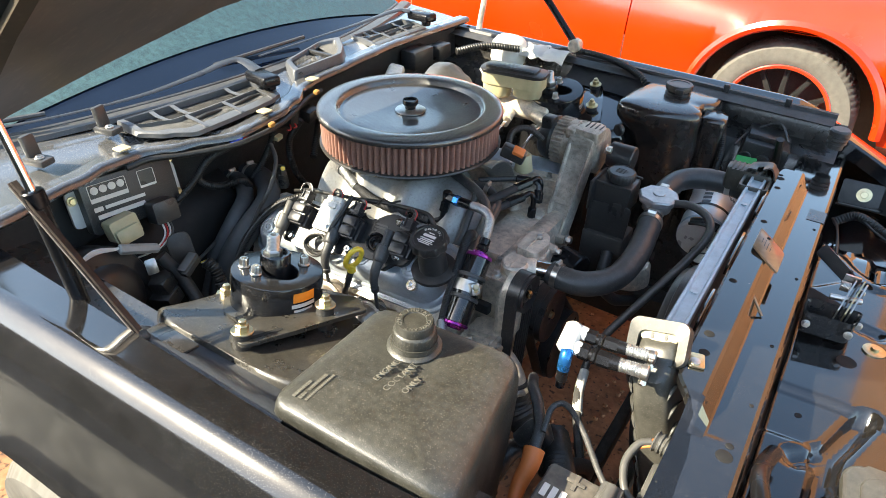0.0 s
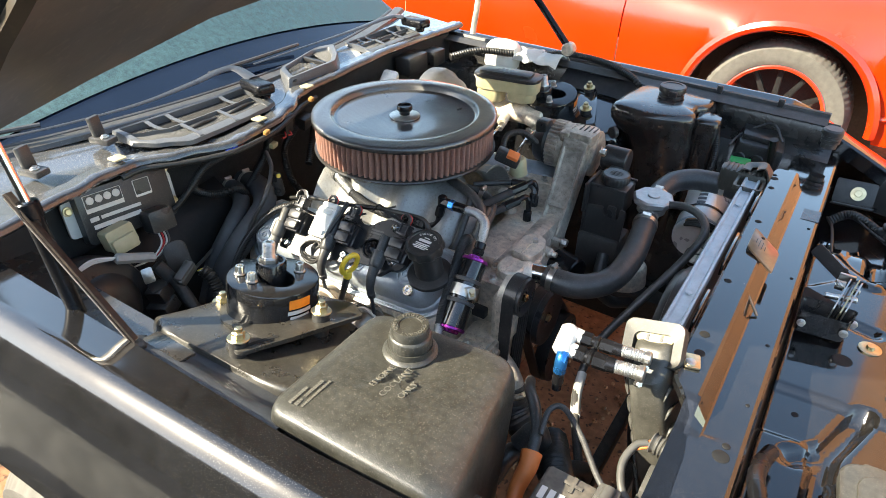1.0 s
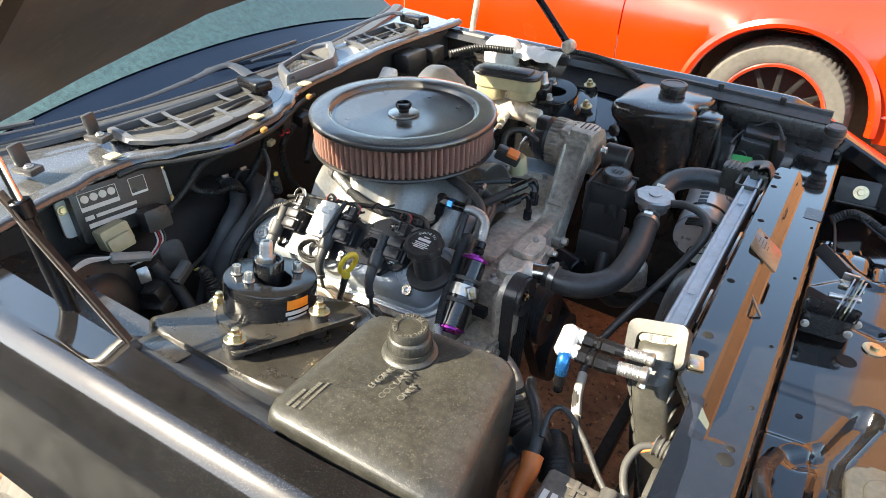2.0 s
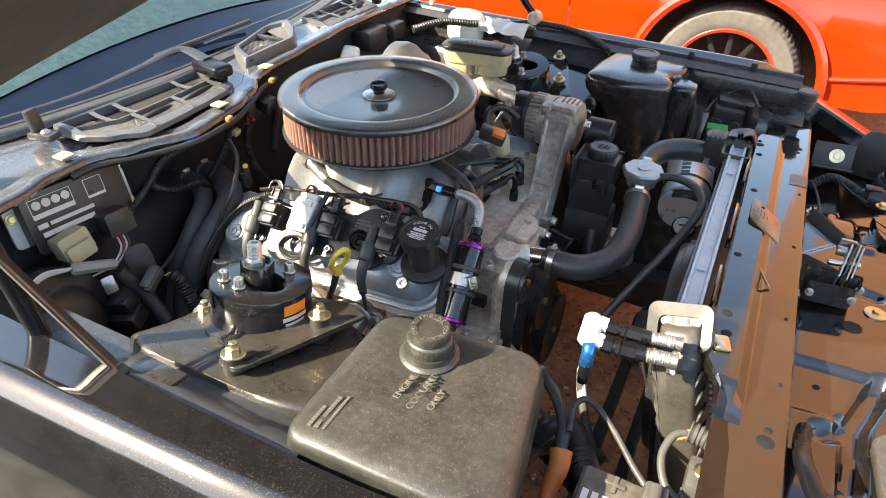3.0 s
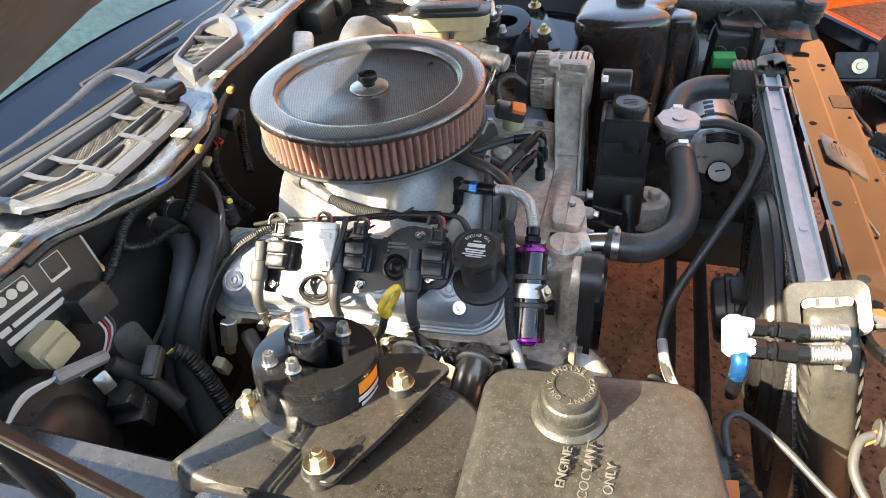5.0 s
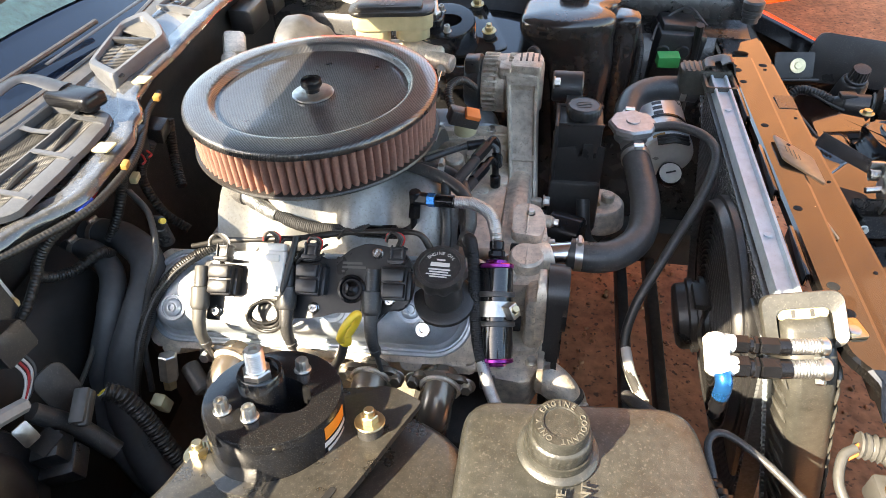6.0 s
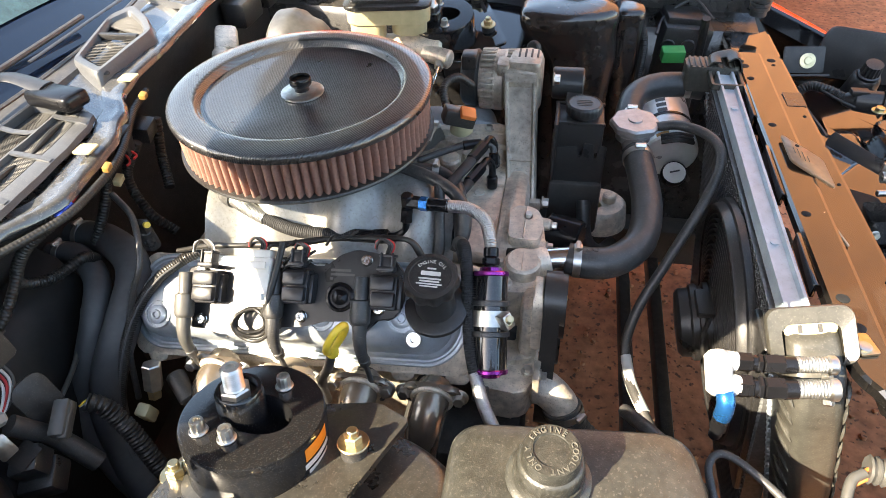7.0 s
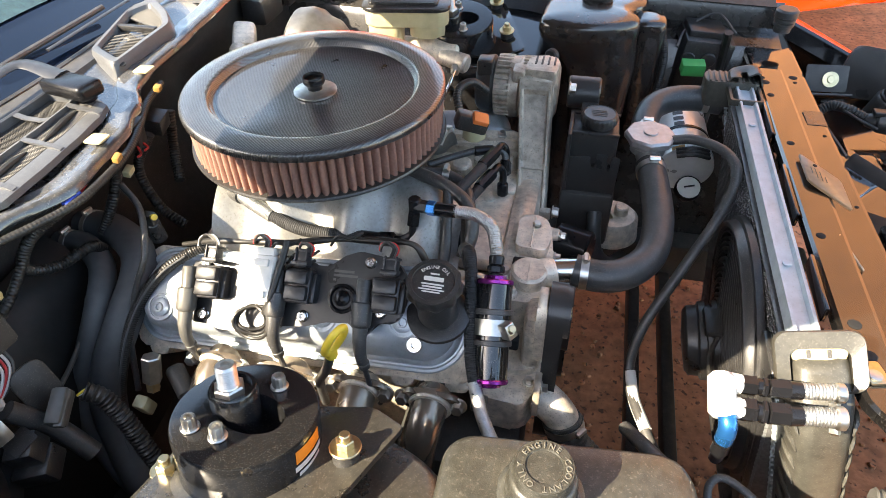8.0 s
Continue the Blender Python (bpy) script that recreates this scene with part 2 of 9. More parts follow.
GLOSSBAY = M("glossy_black_tower_paint", (0.010, 0.010, 0.011), 0.10, var=0.3, scale=80, bump=0.03, bscale=250, coat=1.0, coatrough=0.06, dust=0.03, grit=0.06, gscale=600)
CANALU = M("bright_can_aluminium", (0.80, 0.80, 0.78), 0.30, 0.45, var=0.12, scale=60, bump=0.06)
FINALU = M("dull_fin_aluminium", (0.21, 0.22, 0.225), 0.45, 0.4, var=0.3, scale=200, bump=0.15)
# black paint with blue sky light mixed into its base colour
FLARE = M("sky_tinted_satin_pressing", (0.040, 0.046, 0.056), 0.50, var=0.3, scale=60, bump=0.15, dust=0.10, grit=0.08, gscale=500)
GRIMEALU = M("grimy_cast_aluminium", (0.50, 0.44, 0.36), 0.36, 0.45, var=0.5, scale=80, bump=0.6, bscale=420, dust=0.08, dustcol=(0.13, 0.10, 0.07), grit=0.40, gscale=340, gritcol=(0.11, 0.08, 0.05))
CAPALU = M("dull_machined_cap", (0.42, 0.41, 0.40), 0.36, 0.7, var=0.3, scale=90, bump=0.15, bscale=400, grit=0.2, gscale=300, gritcol=(0.5, 0.25, 0.2))
BATTERY = M("battery_case", (0.025, 0.025, 0.026), 0.45, var=0.3, scale=90, bump=0.2, dust=0.7)

weave(CARBON, 95.0, 0.42, 0.0012)


# ---- building helpers ----
BASES = {}


def thing(name, label, category, base=(0, 0, 0), group="", kind=""):
    ob = new(name)
    ob.empty_display_size = 0.05
    ob.location = base
    BASES[ob] = Vector(base)
    return tagged(ob, label, category, group, kind)


def part(name, bm, material, parent=None, label="", smooth=True, angle=40.0):
    """Links a bmesh, given in world places, as one mesh under a thing or under a part."""
    bmesh.ops.recalc_face_normals(bm, faces=bm.faces)
    base = BASES.get(parent, Vector((0, 0, 0))) if parent is not None else Vector((0, 0, 0))
    bmesh.ops.translate(bm, verts=bm.verts, vec=-base)
    if smooth:
        lim = radians(angle)
        for f in bm.faces:
            f.smooth = True
        for e in bm.edges:
            if len(e.link_faces) != 2 or e.calc_face_angle(0.0) > lim:
                e.smooth = False
    me = bpy.data.meshes.new(name)
    bm.to_mesh(me)
    bm.free()
    me.materials.append(material)
    ob = new(name, me)
    if parent is not None:
        ob.parent = parent
        BASES[ob] = base
    if label:
        ob["label"] = label
    return ob


def axis_turn(d):
    return Vector(d).normalized().to_track_quat("Z", "Y").to_matrix().to_4x4()


def box(bm, c, s, bevel=0.0, turn=None, seg=2):
    r = bmesh.ops.create_cube(bm, size=1.0)
    vs = r["verts"]
    bmesh.ops.scale(bm, vec=s, verts=vs)
    if bevel > 0:
        es = list({e for v in vs for e in v.link_edges})
        out = bmesh.ops.bevel(bm, geom=es, offset=min(bevel, 0.49 * min(s)), segments=seg, affect="EDGES", profile=0.5)
        vs = list({v for f in out["faces"] for v in f.verts} | {v for v in vs if v.is_valid})
    if turn is not None:
        bmesh.ops.rotate(bm, verts=vs, cent=(0, 0, 0), matrix=turn.to_3x3())
    bmesh.ops.translate(bm, verts=vs, vec=c)
    return vs


def lathe(bm, prof, origin, axis=(0, 0, 1), seg=32, close=False, start=0.0, wob=None):
    """Turns a profile of (radius, height) round an axis."""
    m = Matrix.Translation(origin) @ axis_turn(axis)
    rings = []
    for r, h in prof:
        if r <= 1e-6:
            rings.append([bm.verts.new(m @ Vector((0, 0, h)))])
        else:
            ring = []
            for k in range(seg):
                a = start + 2 * math.pi * k / seg
                q = r * (wob(a, h) if wob else 1.0)
                ring.append(bm.verts.new(m @ Vector((q * math.cos(a), q * math.sin(a), h))))
            rings.append(ring)
    for a, b in zip(rings, rings[1:]):
        if len(a) == 1 and len(b) == 1:
            continue
        for k in range(seg):
            j = (k + 1) % seg
            if len(a) == 1:
                bm.faces.new((a[0], b[k], b[j]))
            elif len(b) == 1:
                bm.faces.new((a[k], b[0], a[j]))
            else:
                bm.faces.new((a[k], b[k], b[j], a[j]))
    return rings


def cyl(bm, p, q, r, r2=None, seg=20, bevel=0.0):
    p, q = Vector(p), Vector(q)
    h = (q - p).length
    r2 = r if r2 is None else r2
    b = min(bevel, 0.45 * h, 0.9 * min(r, r2))
    prof = [(0, 0), (r - b, 0), (r, b), (r2, h - b), (r2 - b, h), (0, h)] if b > 0 else [(0, 0), (r, 0), (r2, h), (0, h)]
    lathe(bm, prof, p, q - p, seg)


def hexa(bm, p, q, r):
    cyl(bm, p, q, r, seg=6, bevel=r * 0.12)


def spline(pts, n=10):
    """A smooth line through the points."""
    P = [Vector(p) for p in pts]
    P = [2 * P[0] - P[1]] + P + [2 * P[-1] - P[-2]]
    out = []
    for i in range(1, len(P) - 2):
        a, b, c, d = P[i - 1:i + 3]
        for k in range(n):
            t = k / n
            out.append(0.5 * (2 * b + (c - a) * t + (2 * a - 5 * b + 4 * c - d) * t * t + (3 * b - a - 3 * c + d) * t ** 3))
    out.append(P[-2])
    return out


def tube(bm, pts, r, seg=12, n=10, ribs=0.0, pitch=0.006, caps=True, raw=False, flat=None):
    """A tube along a smooth line; ribs gives a corrugated loom with that depth and pitch."""
    line = [Vector(p) for p in pts] if raw else spline(pts, n)
    if ribs > 0:
        dense = [line[0]]
        for a, b in zip(line, line[1:]):
            k = max(1, int((b - a).length / (pitch / 4)))
            dense += [a.lerp(b, (i + 1) / k) for i in range(k)]
        line = dense
    up = Vector((0, 0, 1))
    rings, run = [], 0.0
    for i, p in enumerate(line):
        t = (line[min(i + 1, len(line) - 1)] - line[max(i - 1, 0)]).normalized()
        if i:
            run += (p - line[i - 1]).length
        if i == 0:
            side = t.cross(up) if abs(t.dot(up)) < 0.95 else t.cross(Vector((1, 0, 0)))
        else:
            side = side - t * side.dot(t)
        side.normalize()
        nor = side.cross(t)
        rad = r(i / (len(line) - 1)) if callable(r) else r
        if ribs > 0:
            rad += ribs * math.sin(2 * math.pi * run / pitch)
        rings.append([bm.verts.new(p + rad * (math.cos(2 * math.pi * k / seg) * side + (flat or 1.0) * math.sin(2 * math.pi * k / seg) * nor)) for k in range(seg)])
    for a, b in zip(rings, rings[1:]):
        for k in range(seg):
            bm.faces.new((a[k], a[(k + 1) % seg], b[(k + 1) % seg], b[k]))
    if caps:
        bm.faces.new(rings[0][::-1])
        bm.faces.new(rings[-1])


def slab(bm, outline, z0, z1, bevel=0.0, m=None, seg=2):
    """An outline in a plane, given thickness, with its rims rounded."""
    lo = [bm.verts.new((x, y, z0)) for x, y in outline]
    hi = [bm.verts.new((x, y, z1)) for x, y in outline]
    n = len(outline)
    top = bm.faces.new(hi)
    bot = bm.faces.new(lo[::-1])
    sides = [bm.faces.new((lo[i], lo[(i + 1) % n], hi[(i + 1) % n], hi[i])) for i in range(n)]
    vs = lo + hi
    if bevel > 0:
        es = list(top.edges) + list(bot.edges)
        out = bmesh.ops.bevel(bm, geom=es, offset=bevel, segments=seg, affect="EDGES", profile=0.5)
        vs = list({v for f in out["faces"] for v in f.verts} | {v for v in vs if v.is_valid})
    if m is not None:
        bmesh.ops.transform(bm, matrix=m, verts=vs)
    return vs


def rrect(w, h, r, n=5, cx=0.0, cy=0.0):
    out = []
    for sx, sy, a0 in ((1, 1, 0), (-1, 1, 90), (-1, -1, 180), (1, -1, 270)):
        for k in range(n + 1):
            a = radians(a0 + 90 * k / n)
            out.append((cx + sx * (w / 2 - r) + r * math.cos(a), cy + sy * (h / 2 - r) + r * math.sin(a)))
    return out


def sheet(bm, rows, thick=0.0, close=False):
    """A skin through rows of points; thick gives it a back."""
    grid = [[bm.verts.new(p) for p in row] for row in rows]
    fs = []
    for a, b in zip(grid, grid[1:]):
        for k in range(len(a) - 1):
            fs.append(bm.faces.new((a[k], a[k + 1], b[k + 1], b[k])))
    if thick:
        bmesh.ops.recalc_face_normals(bm, faces=fs)
        bmesh.ops.solidify(bm, geom=fs, thickness=thick)
    return fs


def letters(text, size, m, material, parent, name="lettering", depth=0.0006, align="LEFT", label=""):
    cu = bpy.data.curves.new(name, "FONT")
    cu.body, cu.size, cu.extrude, cu.align_x = text, size, depth, align
    tmp = bpy.data.objects.new(name, cu)
    scene.collection.objects.link(tmp)
    me = bpy.data.meshes.new_from_object(tmp)
    bpy.data.objects.remove(tmp)
    me.transform(Matrix.Translation(-BASES.get(parent, Vector((0, 0, 0)))) @ m)
    me.materials.clear()
    me.materials.append(material)
    ob = new(name, me)
    ob.parent = parent
    if label:
        ob["label"] = label
    return ob


def basis(o, xa, ya):
    """The matrix of a plane at o with its x and y axes."""
    xa = Vector(xa).normalized()
    za = xa.cross(Vector(ya)).normalized()
    ya = za.cross(xa)
    return Matrix(((xa.x, ya.x, za.x, o[0]), (xa.y, ya.y, za.y, o[1]), (xa.z, ya.z, za.z, o[2]), (0, 0, 0, 1)))


def rpoly(pts, r, n=6):
    out = []
    for i in range(len(pts)):
        p0, p1, p2 = (Vector((*pts[k % len(pts)], 0)) for k in (i - 1, i, i + 1))
        d0, d1 = (p0 - p1).normalized(), (p2 - p1).normalized()
        for k in range(n + 1):
            t = k / n
            a, b = p1 + d0 * r, p1 + d1 * r
            q = (1 - t) ** 2 * a + 2 * t * (1 - t) * p1 + t * t * b
            out.append((q.x, q.y))
    return out


def B():
    return bmesh.new()


def bolt(name, p, axis, parent, material, r=0.008, h=0.012, washer=0.014, stud=0.0, stud_r=0.005):
    bm = B()
    p, d = Vector(p), Vector(axis).normalized()
    if washer:
        cyl(bm, p, p + d * 0.003, washer, seg=20, bevel=0.0008)
    hexa(bm, p + d * 0.002, p + d * (0.003 + h), r)
    if stud:
        cyl(bm, p + d * h, p + d * (h + stud), stud_r, seg=12, bevel=0.001)
    return part(name, bm, material, parent)


def clamp(p, axis, r, parent, name="hose_clamp"):
    bm = B()
    p, d = Vector(p), Vector(axis).normalized()
    lathe(bm, [(r, -0.006), (r + 0.0015, -0.006), (r + 0.0015, 0.006), (r, 0.006)], p, d, 28)
    s = d.cross(Vector((0, 0, 1)))
    s = s.normalized() if s.length > 0.1 else Vector((1, 0, 0))
    u = s.cross(d).normalized()
    hexa(bm, p + u * (r + 0.005) - s * 0.009, p + u * (r + 0.005) + s * 0.009, 0.0045)
    box(bm, p + u * (r + 0.003), (0.012, 0.010, 0.006), 0.001, axis_turn(u))
    return part(name, bm, ZINC, parent)


# ---- ground and distance ----
GZ = 0.06
bm = B()
N = 90
for i in range(N + 1):
    for j in range(N + 1):
        u, v = 2 * i / N - 1, 2 * j / N - 1
        x, y = 60 * u * abs(u) ** 2, 60 * v * abs(v) ** 2
        z = GZ + (0.012 * noise.noise((x * 3, y * 3, 0)) if abs(x) < 4 and abs(y) < 4 else 0.0)
        bm.verts.new((x, y, z))
bm.verts.ensure_lookup_table()
for i in range(N):
    for j in range(N):
        a = i * (N + 1) + j
        bm.faces.new((bm.verts[a], bm.verts[a + N + 1], bm.verts[a + N + 2], bm.verts[a + 1]))
tagged(part("ground", bm, GROUND), "bare brown dirt yard with small stones under the cars", "ground", kind="structure")

# out-of-view brown boxes, sized to put brown reflections on the core support
bm = B()
box(bm, (11.2, 9.0, 6.6), (19.0, 0.3, 13.2), 0.02)
box(bm, (-0.855, 9.0, 1.4), (5.1, 0.3, 2.8), 0.02)
# unseen wall, added so the near wing reflects something dark
bm2 = B()
box(bm2, (-4.0, -5.2, GZ + 1.25), (22.0, 0.2, 2.5), 0.02)
tagged(part("wall_south", bm2, SOUTH_WALL), "unseen dark wall added to darken the near wing's reflections", "wall", kind="structure")
# dark strip over the dirt, added only for what the wing side mirrors
bm3 = B()
rows = []
for i in range(40):
    x = -9.0 + 16.0 * i / 39
    rows.append([(x, -5.0, GZ + 0.016), (x, -3.0, GZ + 0.018), (x, -1.6, GZ + 0.017), (x, -1.12 + 0.05 * noise.noise((x * 1.7, 0, 5)), GZ + 0.014), (x, -1.09 + 0.05 * noise.noise((x * 1.7, 0, 5)), GZ - 0.02)])
sheet(bm3, rows)
tagged(part("pavement", bm3, DARK_STRIP), "unseen dark ground strip added to darken the near wing's reflections", "pavement", kind="structure")
tagged(part("backdrop_house_wall", bm, MIRRORED_WALL), "unseen tall brown wall added for the core support to reflect", "wall", kind="structure")


# ---- the black car: body ----
def lerp_table(tab, v):
    if v <= tab[0][0]:
        return tab[0][1]
    for (a, p), (b, q) in zip(tab, tab[1:]):
        if v <= b:
            t = (v - a) / (b - a)
            t = t * t * (3 - 2 * t)
            return p + (q - p) * t
    return tab[-1][1]


car = thing("black_car_body", "black gloss coupe body with its bonnet raised over the engine bay", "car", (0, 0, GZ))


def inner_edge(x, side):
    """Half-width of the bay at the wing's inner edge."""
    b = 0.80 - 0.075 * x
    return min(b, 0.773 - 0.010 * x) if side < 0 else b


def fender(side):
    bm = B()
    rows = []
    for i in range(45):
        x = -0.95 + 2.35 * i / 44
        c = 0.857 - 0.05 * x - (0.10 * max(0, x - 0.75) ** 1.5)
        inn = inner_edge(x, side) - (0.10 * max(0, x - 0.75) ** 1.5)
        drop = 0.46 * max(0.0, x - 0.70) ** 1.15
        prof = [(inn, 0.835), (inn, 0.873), (inn + 0.004, 0.8785), (c - 0.042, 0.8830), (c - 0.030, 0.8862), (c - 0.021, 0.8878), (c - 0.008, 0.883),
                (c + 0.008, 0.870), (c + 0.024, 0.850), (c + 0.048, 0.80), (c + 0.068, 0.73), (c + 0.079, 0.65), (c + 0.078, 0.52), (c + 0.07, 0.40)]
        k = max(0.0, min(1.0, (x - 0.72) / 0.16))
        k = k * k * (3 - 2 * k)
        nose = [(inn, 0.835), (inn, 0.872), (inn + 0.005, 0.878), (inn + 0.030, 0.877), (inn + 0.055, 0.873), (c + 0.012, 0.866), (c + 0.032, 0.859),
                (c + 0.050, 0.850), (c + 0.060, 0.83), (c + 0.068, 0.78), (c + 0.076, 0.70), (c + 0.080, 0.62), (c + 0.078, 0.52), (c + 0.07, 0.40)]
        prof = [(a[0] * (1 - k) + b[0] * k, a[1] * (1 - k) + b[1] * k) for a, b in zip(prof, nose)]
        arch = abs(x - 0.11)
        row = []
        for y, z in prof:
            if arch < 0.37 and z < 0.70:
                zl = 0.385 + math.sqrt(max(0.0, 0.37 ** 2 - arch ** 2))
                z = max(z, min(0.70, zl))
                y += 0.012
            row.append((x, side * y, z - drop))
        rows.append(row)
    sheet(bm, rows)
    return bm


part("fender", fender(-1), BLACK_PAINT, car, "dusty black gloss front wing")
part("fender", fender(1), BLACK_PAINT, car, "black gloss front wing that mirrors the orange car")

# inner aprons, firewall, rails
for side in (-1, 1):
    bm = B()
    rows = []
    for i in range(25):
        x = -0.45 + 1.28 * i / 24
        inn = inner_edge(x, side)
        rows.append([(x, side * inn, 0.862), (x, side * (inn - 0.008), 0.845), (x, side * (inn - 0.016), 0.806), (x, side * (inn - 0.028), 0.797), (x, side * (inn - 0.095), 0.790), (x, side * (inn - 0.105), 0.775), (x, side * (inn - 0.14), 0.60), (x, side * (inn - 0.20), 0.42), (x, side * (inn - 0.26), 0.30)])
    sheet(bm, rows, 0.002)
    part("inner_wing", bm, BAY_PAINT, car, "dirty black inner wing panel")
bm = B()
rows = []
for j in range(31):
    y = -0.80 + 1.6 * j / 30
    b = 0.03 * math.cos(y * 4.0)
    rows.append([(-0.40 + b * 0.3, y, 0.905), (-0.41, y, 0.86), (-0.43 - b, y, 0.74), (-0.42, y, 0.60), (-0.40, y, 0.45), (-0.36, y, 0.30), (-0.30, y, 0.18)])
sheet(bm, rows, 0.002)
part("firewall", bm, DARK, car, "dark dirty firewall")
for side in (-1, 1):
    bm = B()
    box(bm, (0.25, side * 0.47, 0.30), (1.5, 0.07, 0.11), 0.012)
    part("chassis_rail", bm, DARK, car)
bm = B()
box(bm, (0.60, 0.0, 0.24), (0.028, 0.95, 0.05), 0.006)
part("cross_bar", bm, DARK, car)
bm = B()
box(bm, (0.675, 0.0, 0.24), (0.028, 0.95, 0.05), 0.006)
part("cross_bar", bm, DARK, car)
bm = B()
box(bm, (0.12, 0.0, 0.26), (0.18, 0.92, 0.12), 0.03)
part("cross_member", bm, DARK, car)

# cowl
LIP = [(-0.84, -0.270), (-0.77, -0.282), (-0.61, -0.322), (-0.53, -0.346), (-0.46, -0.349), (-0.385, -0.312), (-0.27, -0.264), (-0.20, -0.271), (-0.14, -0.276), (-0.07, -0.300), (0.02, -0.347), (0.08, -0.357), (0.16, -0.356), (0.27, -0.364), (0.42, -0.378), (0.71, -0.388), (0.86, -0.39)]
COWL_Y = [-0.84 + 1.70 * k / 136 for k in range(137)]


def screen_base(y):
    return -0.500 - 0.14 * (y / 0.75) ** 2


bm = B()
rows = []
for y in COWL_Y:
    l, b = lerp_table(LIP, y), screen_base(y) + 0.015
    z = 0.916 + 0.008 * math.sin(y * 5.0)
    w = 0.0022 * noise.noise((y * 30, 0, 5)) + 0.0012 * noise.noise((y * 90, 0, 5))
    rows.append([(l - 0.002, y, z - 0.016), (l + 0.004, y, z - 0.009), (l + 0.002 + w, y, z - 0.002), (l - 0.004 + w, y, z + 0.003), (l - 0.013, y, z + 0.004 + w), (l - 0.024, y, z + 0.001 + w), (l - 0.034, y, z + 0.0035), (l - 0.040, y, z + 0.002), (l - 0.043, y, z - 0.007), (l - 0.050, y, z - 0.008), (0.5 * (l + b) - 0.02, y, z + 0.002), (b + 0.03, y, z + 0.008), (b, y, z + 0.006)])
sheet(bm, rows, 0.002)
part("cowl_panel", bm, COWLPAINT, car, "dusty black cowl panel under the windscreen")
# windscreen
def dew_start(y):
    return max(0.006, (screen_base(y) + 0.606) / 0.875)


bm = B()
rows = []
for j in range(41):
    y = -0.82 + 1.64 * j / 40
    b = screen_base(y)
    rows.append([(b - s * math.cos(radians(29)), y * (1 - 0.10 * s), 0.925 + s * math.sin(radians(29)) + 0.02 * math.sin(s * 2.5)) for s in (0, 0.08, 0.16, 0.24, 0.4, 0.6, 0.9, 1.15)])
sheet(bm, rows, 0.005)
ws = part("windscreen", bm, GLASS, car, "dusty raked windscreen")


def on_screen(s, y, lift=0.0):
    return (screen_base(y) - s * math.cos(radians(29)) + lift * 0.48, y * (1 - 0.10 * s), 0.925 + s * math.sin(radians(29)) + 0.02 * math.sin(s * 2.5) + lift * 0.87)


bm = B()
rows = []
for j in range(61):
    y = -0.80 + 1.60 * j / 60
    w = 0.02 * noise.noise((y * 5, 0, 3)) + 0.008 * noise.noise((y * 25, 0, 3))
    rows.append([on_screen(a, y, 0.004) for a in (dew_start(y), dew_start(y) + 0.1, dew_start(y) + 0.22 + w)])
sheet(bm, rows)
part("dew_film", bm, DEW, ws, "pale green film of dew with a straight lower edge")
bm = B()
rows = []
for j in range(61):
    y = -0.80 + 1.60 * j / 60
    w = 0.02 * noise.noise((y * 5, 0, 3)) + 0.008 * noise.noise((y * 25, 0, 3))
    rows.append([on_screen(a, y, 0.004) for a in (dew_start(y) + 0.27 + w, dew_start(y) + 0.5, dew_start(y) + 0.75)])
sheet(bm, rows)
part("dew_film", bm, DEW, ws, "pale green film of dew")
bm = B()
sheet(bm, [[(screen_base(y) + 0.006, y, 0.930), (screen_base(y) + 0.024, y, 0.9335), (screen_base(y) + 0.045 + 0.004 * noise.noise((y * 8, 0, 1)), y, 0.931), (screen_base(y) + 0.050, y, 0.922)] for y in COWL_Y[2:-2:2]], 0.002)
part("screen_apron", bm, RUBBER, car, "black rubber apron along the windscreen base")
bm = B()
tube(bm, [(screen_base(y) + 0.004, y, 0.928) for y in COWL_Y[2:-2:8]], 0.007, 8, 3)
part("windscreen_seal", bm, RUBBER, car)
# roof and cabin behind, closing the body
bm = B()
rows = []
for j in range(17):
    y = -0.74 + 1.48 * j / 16
    k = 1 - (y / 0.74) ** 2
    s0 = on_screen(1.15, y * 0.80 / 0.74, 0.008)
    rows.append([s0, (s0[0] - 0.15, y * 0.97, 1.490 + 0.03 * k), (-2.2, y, 1.465 + 0.05 * k), (-2.9, y * 1.05, 1.26 + 0.05 * k), (-3.6, y * 1.16, 0.95)])
sheet(bm, rows, 0.002)
part("roof", bm, BLACK_PAINT, car)
for side in (-1, 1):
    bm = B()
    rows = []
    for k in range(9):
        x = -0.80 - 2.6 * k / 8
        if x > -1.67:
            top_ = on_screen((x + 0.659) / (-math.cos(radians(29))), 0.80, -0.004)
            top_ = (x, top_[1], top_[2])
        else:
            f = min(1.0, max(0.0, (x + 2.2) / -1.4))
            top_ = (x, 0.725 + 0.13 * f, 1.47 - 0.03 * (x < -1.9) - 0.5 * f)
        rows.append([(x, side * 0.90, 0.925), (x, side * top_[1], max(0.93, top_[2]))])
    sheet(bm, rows, 0.004)
    part("side_window", bm, GLASS, car, "dark side glass")
bm = B()
box(bm, (-3.66, 0, 0.62), (0.10, 1.80, 0.66), 0.04)
part("tail_panel", bm, BLACK_PAINT, car)
for side in (-1, 1):
    bm = B()
    box(bm, (-2.3, side * 0.92, 0.58), (2.7, 0.06, 0.70), 0.05)
    part("body_side", bm, BLACK_PAINT, car)

# core support
def core_high(y):
    """Height of the raised rear shelf of the core support."""
    return 0.8505 - 0.0163 * y


def core_low(y):
    return 0.8125 - 0.0316 * y


